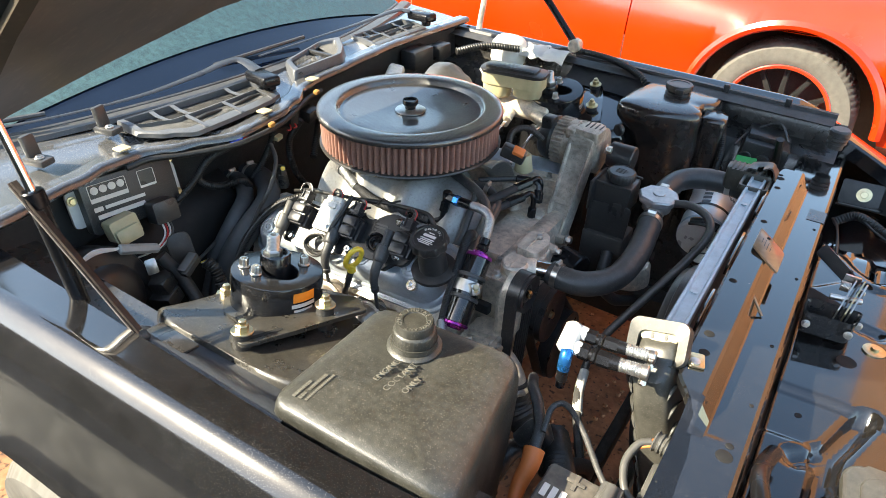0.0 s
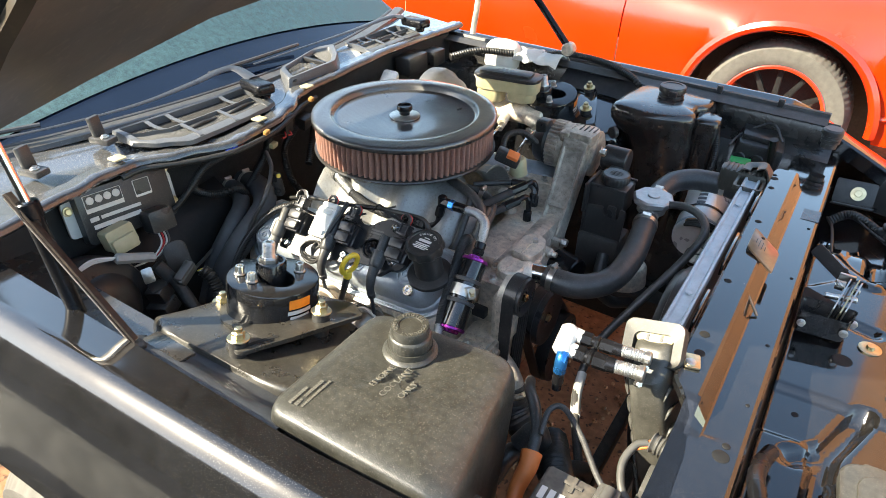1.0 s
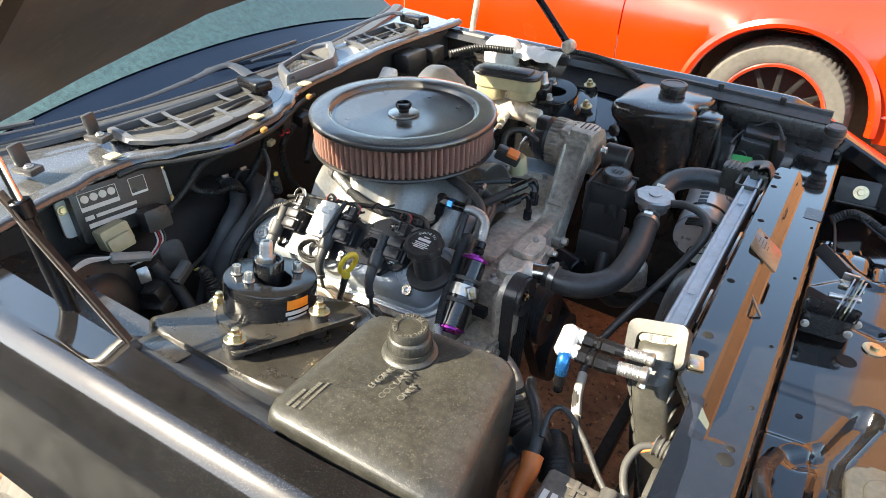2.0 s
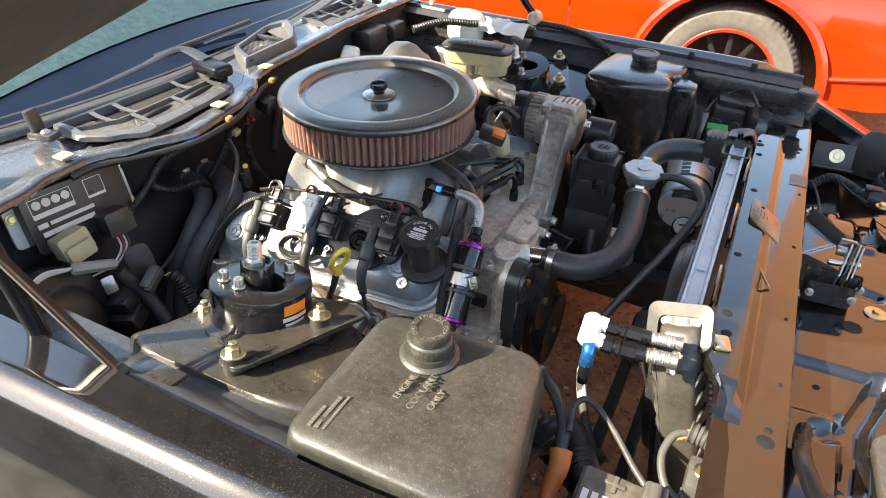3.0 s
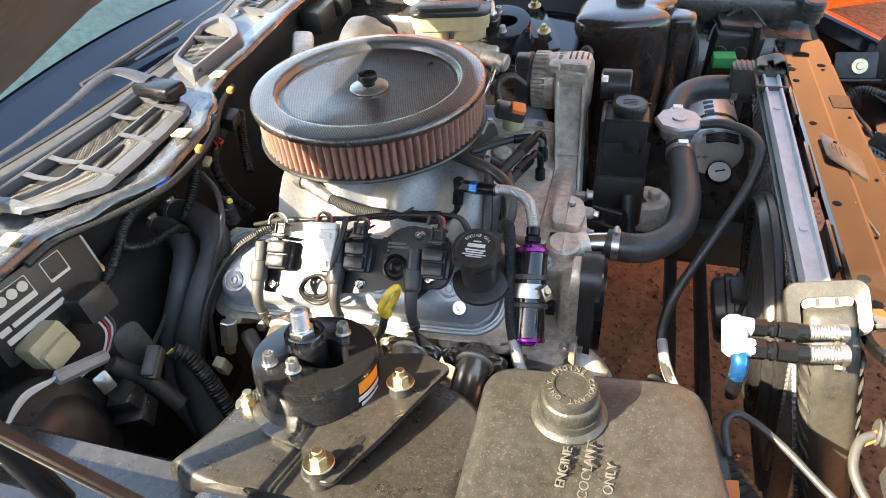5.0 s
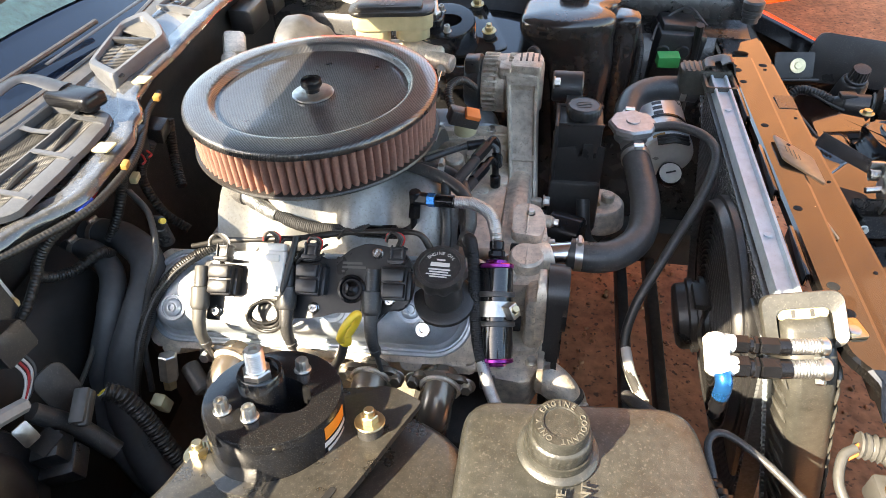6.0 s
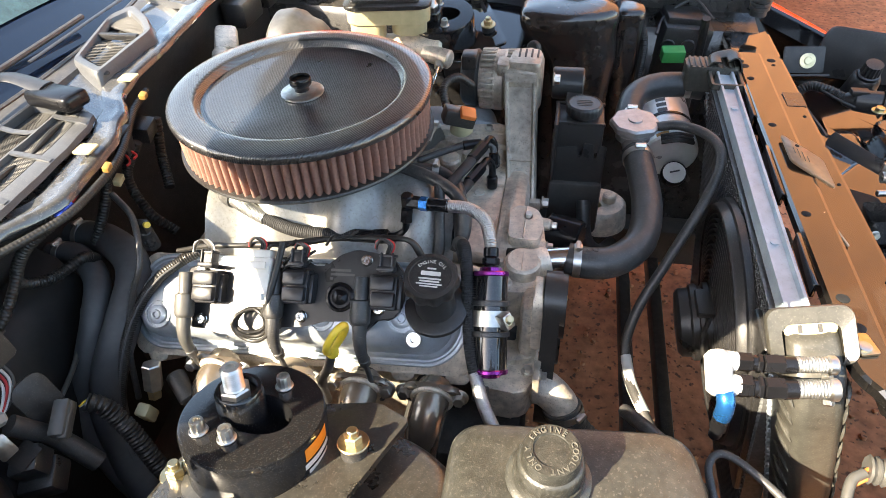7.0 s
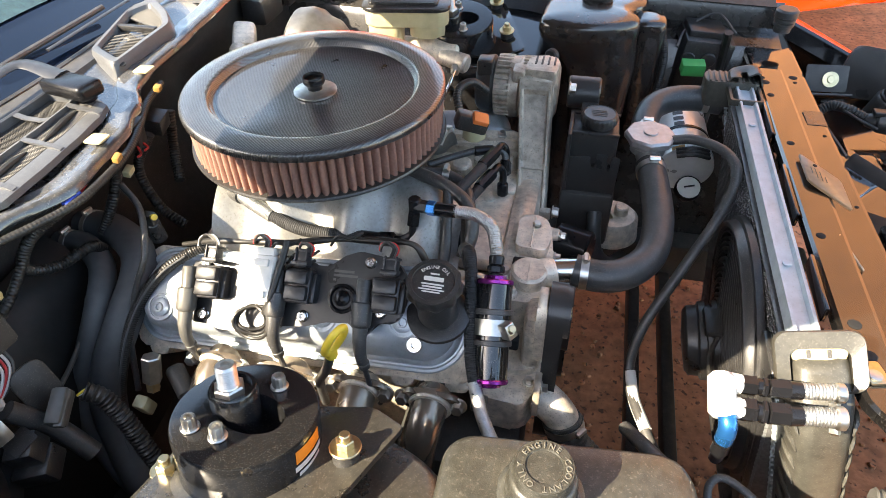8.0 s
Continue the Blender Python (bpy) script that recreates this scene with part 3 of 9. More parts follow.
def core_shelf(y):
    return max(0.0, min(1.0, (y + 0.445) / 0.035)) * max(0.0, min(1.0, (0.455 - y) / 0.03))


bm = B()
rows = []
for j in range(121):
    y = -0.66 + 1.40 * j / 120
    back = lerp_table([(-0.66, 0.794), (-0.50, 0.786), (-0.45, 0.780), (-0.37, 0.737), (-0.34, 0.734), (0.40, 0.730), (0.455, 0.745), (0.50, 0.752), (0.74, 0.752)], y)
    k = core_shelf(y)
    zl = core_low(y)
    zh = zl + (core_high(y) - zl) * k
    rows.append([(back, y, zh - 0.016), (back, y, zh - 0.004), (back + 0.004, y, zh), (0.764, y, zh), (0.777, y, zh), (0.782, y, zh - 0.002 * k), (0.797, y, zl + 0.002 * k), (0.800, y, zl), (0.846, y, zl), (0.851, y, zl - 0.001), (0.854, y, zl - 0.006), (0.855, y, zl - 0.055)])
sheet(bm, rows)
core = part("core_support", bm, CORE_PAINT, car, "black radiator core support with a raised rear shelf", angle=11)
for y, x, r in ((0.381, 0.739, 0.006), (0.362, 0.741, 0.011), (0.309, 0.744, 0.008), (0.138, 0.750, 0.008), (-0.106, 0.748, 0.008), (-0.271, 0.752, 0.010), (-0.318, 0.757, 0.010), (-0.462, 0.828, 0.014), (-0.441, 0.830, 0.007), (-0.349, 0.838, 0.004), (-0.196, 0.837, 0.004), (0.03, 0.838, 0.004), (0.25, 0.838, 0.004), (0.493, 0.827, 0.011), (0.470, 0.827, 0.005), (0.602, 0.757, 0.007)):
    # each hole is a black disc on the uncut panel, its shade painted
    bm = B()
    z = (core_high(y) if x < 0.79 and -0.44 < y < 0.455 else core_low(y)) + 0.0004
    lathe(bm, [(0, 0.0008), (r * 0.62, 0.0008), (r * 0.70, 0.0004), (r * 0.78, 0)], (x, y, z), (0, 0, 1), 20)
    part("hole", bm, WELL, core)
# gusset takes the same painted brown reflection as the plate
bm = B()
ga, gb = Vector((0.772, -0.098, core_high(-0.1) + 0.001)), Vector((0.808, -0.128, core_low(-0.12) + 0.004))
box(bm, (ga + gb) / 2 - Vector((0, 0, 0.002)), (0.004, 0.004, (gb - ga).length), 0.0010, axis_turn((gb - ga).normalized()))
part("gusset", bm, FOIL, core, "pressed gusset bar across the step")
for y0, y1 in ((0.17, 0.29), (-0.06, 0.07), (-0.25, -0.15)):
    bm = B()
    box(bm, (0.7285, (y0 + y1) / 2, core_high((y0 + y1) / 2) - 0.011), (0.005, y1 - y0, 0.022), 0.001)
    part("edge_tab", bm, CORE_PAINT, core)
bm = B()
slab(bm, rrect(0.022, 0.030, 0.003), 0, 0.003, 0.0006, Matrix.Translation((0.753, -0.345, core_high(-0.345) + 0.001)) @ pose(0, 0, 0, 0, 0, 15))
nut = part("clip_nut", bm, BRASS, core)
bm = B()
lathe(bm, [(0.0075, 0), (0.0075, 0.002), (0.005, 0.003), (0, 0.002)], (0.752, -0.350, core_high(-0.345) + 0.004), (0, 0, 1), 16)
part("nut_thread", bm, ZINC, core)
# information plate on the upper flange
bm = B()
pl = [(0.752, 0.094), (0.806, 0.042), (0.806, -0.034), (0.752, 0.018)]
pm_ = basis((0.779, 0.030, core_high(0.03) + 0.0035), (0.975, 0, -0.20), (0, 1, -0.016))
slab(bm, [(x - 0.779, y - 0.030) for x, y in rpoly(pl, 0.006, 3)][::-1], -0.004, 0.0, 0.001, pm_)
plate = part("rating_plate", bm, FOIL, core, "raised plate with stamped marks, brown reflection painted into its colour", angle=50)
bm = B()
for k, w in enumerate((0.018, 0.026, 0.026, 0.016)):
    slab(bm, rrect(0.0012, w, 0.0004, 2), 0.0, 0.0004, 0, pm_ @ Matrix.Translation((-0.016 + 0.006 * k, 0.020 - 0.006 * k, 0)))
part("print_bars", bm, DARK, plate)["kind"] = "stuff"
# black disc on the plate for the shade of a hole
bm = B()
lathe(bm, [(0, 0.0010), (0.003, 0.0010), (0.0035, 0)], pm_ @ Vector((-0.008, 0.036, 0)), (0.2, 0, 1), 16)
part("hole", bm, WELL, plate)
# worn sticker
bm = B()
slab(bm, rrect(0.034, 0.052, 0.001), 0, 0.0008, 0, Matrix.Translation((0.834, 0.315, core_low(0.315) + 0.001)))
part("patch_plate", bm, BAY_PAINT, core)
# header panel in front of the core support, pressed with steps and a forked channel
def seg_far(x, y, line):
    best = 9.0
    for (ax, ay), (bx, by) in zip(line, line[1:]):
        dx, dy = bx - ax, by - ay
        t = max(0.0, min(1.0, ((x - ax) * dx + (y - ay) * dy) / (dx * dx + dy * dy)))
        best = min(best, math.hypot(x - ax - t * dx, y - ay - t * dy))
    return best


def ease(v):
    v = max(0.0, min(1.0, v))
    return v * v * (3 - 2 * v)


def header_z(x, y):
    z = 0.757 + 0.055 * (x - 0.985)
    if x > 1.16:
        z -= 0.9 * (x - 1.16) ** 2
    z -= 0.03 * (abs(y) / 0.75) ** 3
    step_a = -0.183 - 0.10 * max(0.0, x - 0.95)      # a crease across the panel
    z -= 0.010 * ease((step_a - y) / 0.012)
    step_b = -0.290 + 0.05 * (x - 0.87)
    if x < 0.935:
        z += 0.008 * ease((step_b - y) / 0.012)
    step_c = 0.125 + 1.1 * max(0.0, min(0.055, x - 0.874))
    z -= 0.009 * ease((y - step_c) / 0.014)
    z -= 0.070 * ease((y - 0.315 - 0.6 * max(0.0, 0.93 - x)) / 0.035)
    z -= 0.012 * ease((y - 0.205 - 0.5 * (x - 0.95)) / 0.010) * ease((x - 0.955) / 0.02)
    z += 0.007 * (1 - ease((seg_far(x, y, ((0.885, 0.285), (0.925, 0.225), (0.975, 0.185))) - 0.012) / 0.012))
    d = seg_far(x, y, ((0.990, -0.195), (0.956, -0.290), (0.950, -0.400)))
    d = min(d, 0.6 * seg_far(x, y, ((0.956, -0.290), (0.915, -0.328))) + 0.006)
    z -= 0.016 * (1.0 - ease((d - 0.008) / 0.012))
    d = seg_far(x, y, ((0.941, 0.039), (0.987, 0.024)))
    z -= 0.008 * (1.0 - ease((d - 0.006) / 0.010))
    return z


bm = B()
xs = [0.868 + 0.0052 * k for k in range(58)] + [1.185, 1.21, 1.24, 1.28, 1.32, 1.36, 1.40]
ys = [-0.75 + 0.02 * k for k in range(10)] + [-0.56 + 0.0052 * k for k in range(160)] + [0.28 + 0.02 * k for k in range(24)]
rows = []
for y in ys:
    z0 = header_z(0.868, y)
    rows.append([(0.858, y, z0 - 0.07), (0.860, y, z0 - 0.008), (0.863, y, z0 - 0.002)] + [(x, y, header_z(x, y)) for x in xs] + [(1.415, y, header_z(1.40, y) - 0.08)])
sheet(bm, rows)
header = part("header_panel", bm, CORE_PAINT, car, "black glossy nose panel with pressed steps and a forked channel", angle=50)

# strut towers
def tower(side, name):
    bm = B()
    out0 = [(-0.005, 0.690), (0.05, 0.708), (0.15, 0.704), (0.25, 0.698), (0.305, 0.680), (0.325, 0.64), (0.332, 0.58), (0.318, 0.525), (0.270, 0.492), (0.20, 0.475), (0.10, 0.465), (0.045, 0.49), (0.022, 0.55), (0.012, 0.63)]
    c = (0.13, 0.60)
    sm = [(p.x, p.y) for p in spline([(x, y, 0) for x, y in out0 + [out0[0]]], 5)][:-1]
    def top(x, y):
        return 0.795 + 0.22 * (y - 0.55) * 1.0
    rings = []
    for grow, dz in ((1.17, -0.40), (1.12, -0.25), (1.085, -0.10), (1.065, -0.058), (1.045, -0.036), (1.02, -0.019), (0.985, -0.007), (0.945, -0.0015), (0.90, 0.0), (0.6, 0.0), (0.2, 0.0)):
        ring = []
        for x, y in sm:
            xx, yy = c[0] + (x - c[0]) * grow, c[1] + (y - c[1]) * grow
            yy = y + (yy - y) * 0.35 if y < 0.53 else yy
            yy = min(yy, 0.79)
            ring.append((xx, side * yy, top(xx, min(yy, 0.71)) + dz))
        rings.append(ring + [ring[0]])
    sheet(bm, rings)
    bmesh.ops.remove_doubles(bm, verts=bm.verts, dist=1e-5)
    return part(name, bm, TOWER if side < 0 else GLOSSBAY, car, "dusty black suspension strut tower" if side < 0 else "glossy black suspension strut tower")


tower(-1, "strut_tower")
tower(1, "strut_tower")
for side in (-1, 1):
    bm = B()
    rows = []
    for i in range(33):
        x = 0.055 + 0.305 * i / 32
        inn = inner_edge(x, side)
        k = ease((x - 0.22) / 0.13)
        dip = 0.010 * noise.noise((x * 14, 0.3, side))
        rows.append([(x, side * (0.660 + 0.03 * k), 0.800), (x, side * (0.700 + 0.010 * k), 0.818 - 0.004 * k), (x, side * (0.716 + 0.006 * k), 0.824 - 0.004 * k), (x, side * (0.732 + 0.004 * k), 0.834), (x, side * (inn - 0.034), 0.847 + 0.5 * dip), (x, side * (inn - 0.016), 0.862), (x, side * (inn - 0.006), 0.866), (x, side * (inn + 0.001), 0.863)])
    sheet(bm, rows, 0.002)
    part("tower_flare", bm, FLARE, car, "black pressing between tower and wing")

# bonnet, raised, hinged at the rear
REAR = [(-0.80, -0.264, 1.062), (-0.795, -0.264, 1.077), (-0.765, -0.266, 1.086), (-0.704, -0.272, 1.100), (-0.546, -0.280, 1.130), (-0.42, -0.277, 1.156), (-0.26, -0.298, 1.176), (-0.12, -0.300, 1.186), (0.0, -0.300, 1.190)]
REAR = REAR + [(-y, x, z) for y, x, z in REAR[-2::-1]]
HOOD_SLOPE = 36.0
bm = B()
rows = []
for y, x, z in REAR:
    row = []
    for k in range(13):
        s = 1.12 * k / 12
        row.append((x + s * math.cos(radians(HOOD_SLOPE)), y * (1 - 0.03 * s), z + s * math.sin(radians(HOOD_SLOPE)) + 0.004 * noise.noise((x * 9, y * 9, s * 9))))
    rows.append(row)
sheet(bm, rows, 0.016)
hood = part("bonnet", bm, HOODIN, car, "raised black bonnet with a bare dirty underside")


# ---- air cleaner ----
AX, AY, R = -0.0145, 0.011, 0.2126
air = thing("air_cleaner", "round black wrinkle-finish air cleaner with a red-brown pleated filter", "air filter", (AX, AY, 0.862))
bm = B()
lathe(bm, [(0, 0.9300), (0.030, 0.9300), (0.045, 0.9306), (0.10, 0.9342), (0.142, 0.9362), (0.153, 0.9362), (0.158, 0.9352), (0.161, 0.9362), (0.1635, 0.9405), (0.166, 0.9455), (0.169, 0.9482), (0.173, 0.9492), (0.190, 0.9488), (0.206, 0.9478), (0.2095, 0.9462), (0.2118, 0.9428), (R, 0.938), (R - 0.0004, 0.934), (0.208, 0.933), (0.205, 0.936), (0.19, 0.937), (0, 0.925)], (AX, AY, 0), (0, 0, 1), 160)
part("lid", bm, CARBON, air, "black ribbed wrinkle lid with a sunken middle")
bm = B()
NP = 92
rings = []
for h in (0.866, 0.871, 0.885, 0.905, 0.925, 0.937):
    ring = []
    for k in range(NP * 6):
        a = 2 * math.pi * k / (NP * 6)
        w = 0.5 + 0.5 * math.cos(2 * math.pi * (k % 6) / 6.0)
        q = 0.1945 + 0.0110 * w ** 0.45 + 0.0010 * noise.noise((k * 0.35, h * 60, 0)) + 0.0012 * noise.noise((k * 0.05, h * 25, 7))
        ring.append((AX + q * math.cos(a), AY + q * math.sin(a), h))
    rings.append(ring + [ring[0]])
sheet(bm, rings)
bmesh.ops.remove_doubles(bm, verts=bm.verts, dist=1e-6)
part("filter_element", bm, PLEAT, air, "red-brown pleated gauze element", angle=70)
bm = B()
lathe(bm, [(0, 0.858), (0.16, 0.858), (R - 0.010, 0.861), (R - 0.003, 0.863), (R - 0.0015, 0.866), (R - 0.003, 0.869), (0.198, 0.870), (0, 0.866)], (AX, AY, 0), (0, 0, 1), 128)
part("base_plate", bm, PLASTIC, air, "black base pan rim")
bm = B()
lathe(bm, [(0, 0), (0.033, 0), (0.035, 0.0015), (0.035, 0.004), (0.032, 0.0055), (0.012, 0.0055), (0.012, 0.0065), (0, 0.0065)], (AX, AY, 0.9302), (0, 0, 1), 48)
part("washer", bm, ZINC, air, "dull steel washer")
bm = B()
lathe(bm, [(0, 0.004), (0.012, 0.004), (0.012, 0.010), (0.0145, 0.014), (0.0165, 0.016), (0.0175, 0.018), (0.0175, 0.026), (0.0165, 0.0275), (0.0150, 0.0275), (0.0142, 0.0245), (0.004, 0.0235), (0, 0.0235)], (AX, AY, 0.9302), (0, 0, 1), 48, wob=lambda a, h: 1 + (0.025 * math.cos(20 * a) if 0.015 < h < 0.027 else 0))
part("centre_nut", bm, ANODBLACK, air, "dark knurled centre nut")


# ---- engine ----
engine = thing("engine", "cast aluminium V8 engine with coil packs on its valve covers", "engine", (0.05, 0, 0.25))
bm = B()
box(bm, (0.04, 0, 0.50), (0.58, 0.42, 0.34), 0.03)
part("block", bm, ALU, engine)
bm = B()
lathe(bm, [(0, 0.0), (0.13, 0), (0.14, 0.02), (0.12, 0.16), (0, 0.17)], (0.04, 0, 0.18), (0, 0, 1), 24)
part("oil_pan", bm, DARK, engine)


PITCH = 0.08   # the engine stands nose up


def CV(side, u, v, n):
    """A place on a valve cover: u along the engine, v up the slope, n out of it."""
    return Vector((u, side * (-0.29 + 0.7071 * (v - n)), 0.745 + 0.7071 * (v + n) + PITCH * (u - 0.05)))


def CVm(side, u, v, n):
    o = CV(side, u, v, n)
    return Matrix.Translation(o) @ Matrix(((1, 0, 0, 0), (0, side * 0.7071, -side * 0.7071, 0), (PITCH, 0.7071, 0.7071, 0), (0, 0, 0, 1)))


for side in (1, -1):
    # head
    bm = B()
    slab(bm, rrect(0.56, 0.165, 0.02), -0.15, -0.052, 0.006, CVm(side, 0.03, -0.005, 0))
    for k in range(7):
        slab(bm, rrect(0.035, 0.03, 0.008), -0.15, -0.060, 0.004, CVm(side, -0.21 + 0.083 * k, -0.085, 0))
    part("cylinder_head", bm, ALU, engine)
    # cover: beaded flange, groove and a rounded roof
    bm = B()
    m = CVm(side, 0.024, 0.000, 0)
    rings = []
    for q, n in ((0.0, -0.055), (0.0, -0.046), (0.002, -0.0435), (0.006, -0.0435), (0.008, -0.0475), (0.0105, -0.0475), (0.0125, -0.042), (0.016, -0.0395), (0.019, -0.0385), (0.021, -0.034), (0.025, -0.021), (0.031, -0.0105), (0.039, -0.0035), (0.049, -0.0002), (0.060, 0.001), (0.070, 0.001)):
        ring = [m @ Vector((x, y, n)) for x, y in rrect(0.548 - 2 * q, 0.154 - 2 * q, max(0.006, 0.060 - 0.8 * q), 8)]
        rings.append(ring + [ring[0]])
    sheet(bm, rings)
    bmesh.ops.remove_doubles(bm, verts=bm.verts, dist=1e-5)
    bmesh.ops.holes_fill(bm, edges=[e for e in bm.edges if e.is_boundary])
    vc = part("valve_cover", bm, COVER, engine, "satin silver valve cover")
    for u in (-0.178, -0.045, 0.088, 0.208):
        bm = B()
        m = CVm(side, u, -0.010 + 0.04 * (u - 0.05), 0.0005)
        lathe(bm, [(0.0215, -0.002), (0.0205, 0.0035), (0.018, 0.0035), (0.018, 0.001), (0.0145, 0.001), (0.0145, 0.004), (0.011, 0.006), (0.0075, 0.006), (0.0065, 0.009), (0.0045, 0.009), (0.004, 0.005), (0, 0.005)], m.translation, m.to_3x3() @ Vector((0, 0, 1)), 28)
        part("cover_bolt", bm, COVER, vc)
    bm = B()
    m = CVm(side, 0.230, -0.032, -0.004)
    lathe(bm, [(0.011, 0.0), (0.011, 0.012), (0.010, 0.014), (0.005, 0.014), (0.004, 0.008), (0, 0.008)], m.translation, m.to_3x3() @ Vector((0, 0, 1)), 24)
    part("boss", bm, POLISHED, vc)

# coil pack rail and coils, near bank
rail_out = [(0.198, 0.080), (0.212, 0.062), (0.215, 0.030), (0.208, 0.004), (0.196, -0.004), (0.178, 0.000), (0.165, -0.022), (0.150, -0.022), (0.140, -0.004), (0.100, -0.010), (0.075, -0.018), (0.030, -0.022), (0.0, -0.036), (-0.060, -0.036), (-0.080, -0.030), (-0.105, -0.030), (-0.122, -0.012), (-0.128, 0.030), (-0.118, 0.060), (-0.09, 0.066), (-0.03, 0.060), (0.02, 0.078), (0.05, 0.082), (0.075, 0.066), (0.098, 0.070), (0.118, 0.086), (0.140, 0.094), (0.170, 0.090)]
bm = B()
slab(bm, rpoly(rail_out, 0.004, 2)[::-1], 0.008, 0.022, 0.003, CVm(1, -0.002, -0.004, 0))
rail = thing("coil_rail", "black ignition coil rail bolted on the near valve cover", "coil rail", (0.05, -0.29, 0.76))
part("bracket", bm, COIL, rail, "black coil mounting bracket")
bm = B()
m = CVm(1, 0.121, 0.022, 0.022)
lathe(bm, [(0.021, 0), (0.021, 0.003), (0.0175, 0.004), (0.015, 0.001), (0.011, 0.001), (0.011, 0.004), (0.007, 0.006), (0.004, 0.007), (0.003, 0.004), (0, 0.004)], m.translation, m.to_3x3() @ Vector((0, 0, 1)), 32)
part("stud", bm, ANODBLACK, rail)
for u, v in ((0.033, 0.066), (0.155, 0.075), (-0.096, 0.050), (-0.090, -0.020), (0.066, -0.008), (0.180, 0.008)):
    m = CVm(1, u, v, 0.020)
    bm = B()
    lathe(bm, [(0.0085, 0), (0.0085, 0.004), (0.0075, 0.005), (0.0072, 0.009), (0.006, 0.010), (0.003, 0.010), (0.002, 0.006), (0, 0.006)], m.translation, m.to_3x3() @ Vector((0, 0, 1)), 18)
    part("screw", bm, POLISHED, rail)
bm = B()
for k, w in enumerate((0.030, 0.036, 0.004)):
    slab(bm, rrect(w, 0.0035, 0.0005), 0, 0.0006, 0, CVm(1, 0.103 + w / 2, 0.060 - 0.006 * k, 0.0222))
mk = part("part_marks", bm, GREYPL, rail, "small unreadable moulded part marks")
mk["kind"] = "stuff"


def coil_unit(u, v, boot_mat):
    """One coil: two ribbed blocks, a latched plug above and a stepped boot beside it; u, v at the boot's middle."""
    T = CVm(1, 0, 0, 0)
    bm = B()
    for c, s in (((0.031, 0.022, 0.032), (0.040, 0.048, 0.024)), ((0.052, 0.020, 0.028), (0.010, 0.042, 0.018))):
        box(bm, CV(1, u + c[0], v + c[1], c[2]), s, 0.0030, T)
    coil = part("ignition_coil", bm, COIL, rail, "black ignition coil")
    for c, s in (((0.031, 0.034, 0.042), (0.033, 0.019, 0.020)), ((0.033, 0.012, 0.042), (0.033, 0.020, 0.022))):
        bm = B()
        box(bm, CV(1, u + c[0], v + c[1], c[2]), s, 0.0028, T)
        part("core_block", bm, COIL, coil)
    bm = B()
    for c, s in (((0.034, 0.060, 0.040), (0.018, 0.022, 0.018)), ((0.034, 0.054, 0.044), (0.024, 0.006, 0.020)), ((0.034, 0.072, 0.040), (0.022, 0.004, 0.020)), ((0.026, 0.063, 0.050), (0.003, 0.026, 0.004)), ((0.042, 0.063, 0.050), (0.003, 0.026, 0.004))):
        box(bm, CV(1, u + c[0], v + c[1], c[2]), s, 0.0012, T)
    part("coil_plug", bm, COIL, coil, "latched coil plug")
    bm = B()
    a, b = CV(1, u, v + 0.042, 0.044), CV(1, u + 0.004, v - 0.030, 0.042)
    d_ = (b - a).normalized()
    lathe(bm, [(0, 0), (0.0085, 0), (0.0098, 0.002), (0.0098, 0.030), (0.0100, 0.031), (0.0140, 0.032), (0.0146, 0.034), (0.0140, 0.060), (0.0128, 0.064), (0.0105, 0.066), (0.0092, 0.086), (0.0080, 0.090), (0, 0.090)], a, d_, 24)
    part("plug_boot", bm, boot_mat, coil, "stepped rubber spark plug boot")
    e = a + d_ * 0.086
    bm = B()
    tube(bm, [e - d_ * 0.004, e + Vector((0.002, -0.006, -0.014)), e + Vector((0.005, -0.008, -0.036))], lambda t: 0.0098 - 0.0024 * t, 14, 8)
    part("lead_sleeve", bm, boot_mat, coil, "bent rubber sleeve")
    bm = B()
    f = e + Vector((0.005, -0.008, -0.034))
    tube(bm, [f, f + Vector((0.002, 0.0, -0.020)), f + Vector((0.006, 0.002, -0.060)), f + Vector((0.010, 0.016, -0.11))], 0.0040, 10, 8)
    part("plug_lead", bm, RUBBER, coil)
    bm = B()
    cyl(bm, f + Vector((0, 0, 0.004)), f + Vector((0.001, 0, -0.007)), 0.0086, 0.0080, 16, 0.001)
    part("lead_collar", bm, RUBBER, coil)


# first boot is lighter grey, with the sun on it put into its colour
coil_unit(-0.112, 0.006, GREYPL)
coil_unit(0.027, 0.012, RUBBER)
coil_unit(0.156, 0.010, RUBBER)

# oil filler
m = CVm(1, 0.262, 0.018, 0.0)
nn = (m.to_3x3() @ Vector((0, 0, 1)) * 0.45 + Vector((0, 0, 1))).normalized()
oc = Vector((0.256, -0.300, 0.853))
bm = B()
lathe(bm, [(0.044, -0.090), (0.044, -0.083), (0.038, -0.080), (0.028, -0.078), (0.0265, -0.03), (0.025, -0.026), (0, -0.026)], oc, nn, 40)
part("filler_neck", bm, PLASTIC, engine, "black oil filler neck")
bm = B()
lathe(bm, [(0.025, -0.024), (0.029, -0.023), (0.0345, -0.020), (0.0362, -0.017), (0.0362, -0.006), (0.0345, -0.001), (0.0285, 0.0), (0.0275, -0.0018), (0, -0.0018)], oc, nn, 80, wob=lambda a, h: 1.0 + (0.045 * math.cos(10 * a) if h < -0.003 else 0))
cap = part("oil_cap", bm, PLASTIC, engine, "black scalloped oil cap with white print")
oc_x = Vector((1, 0, 0))
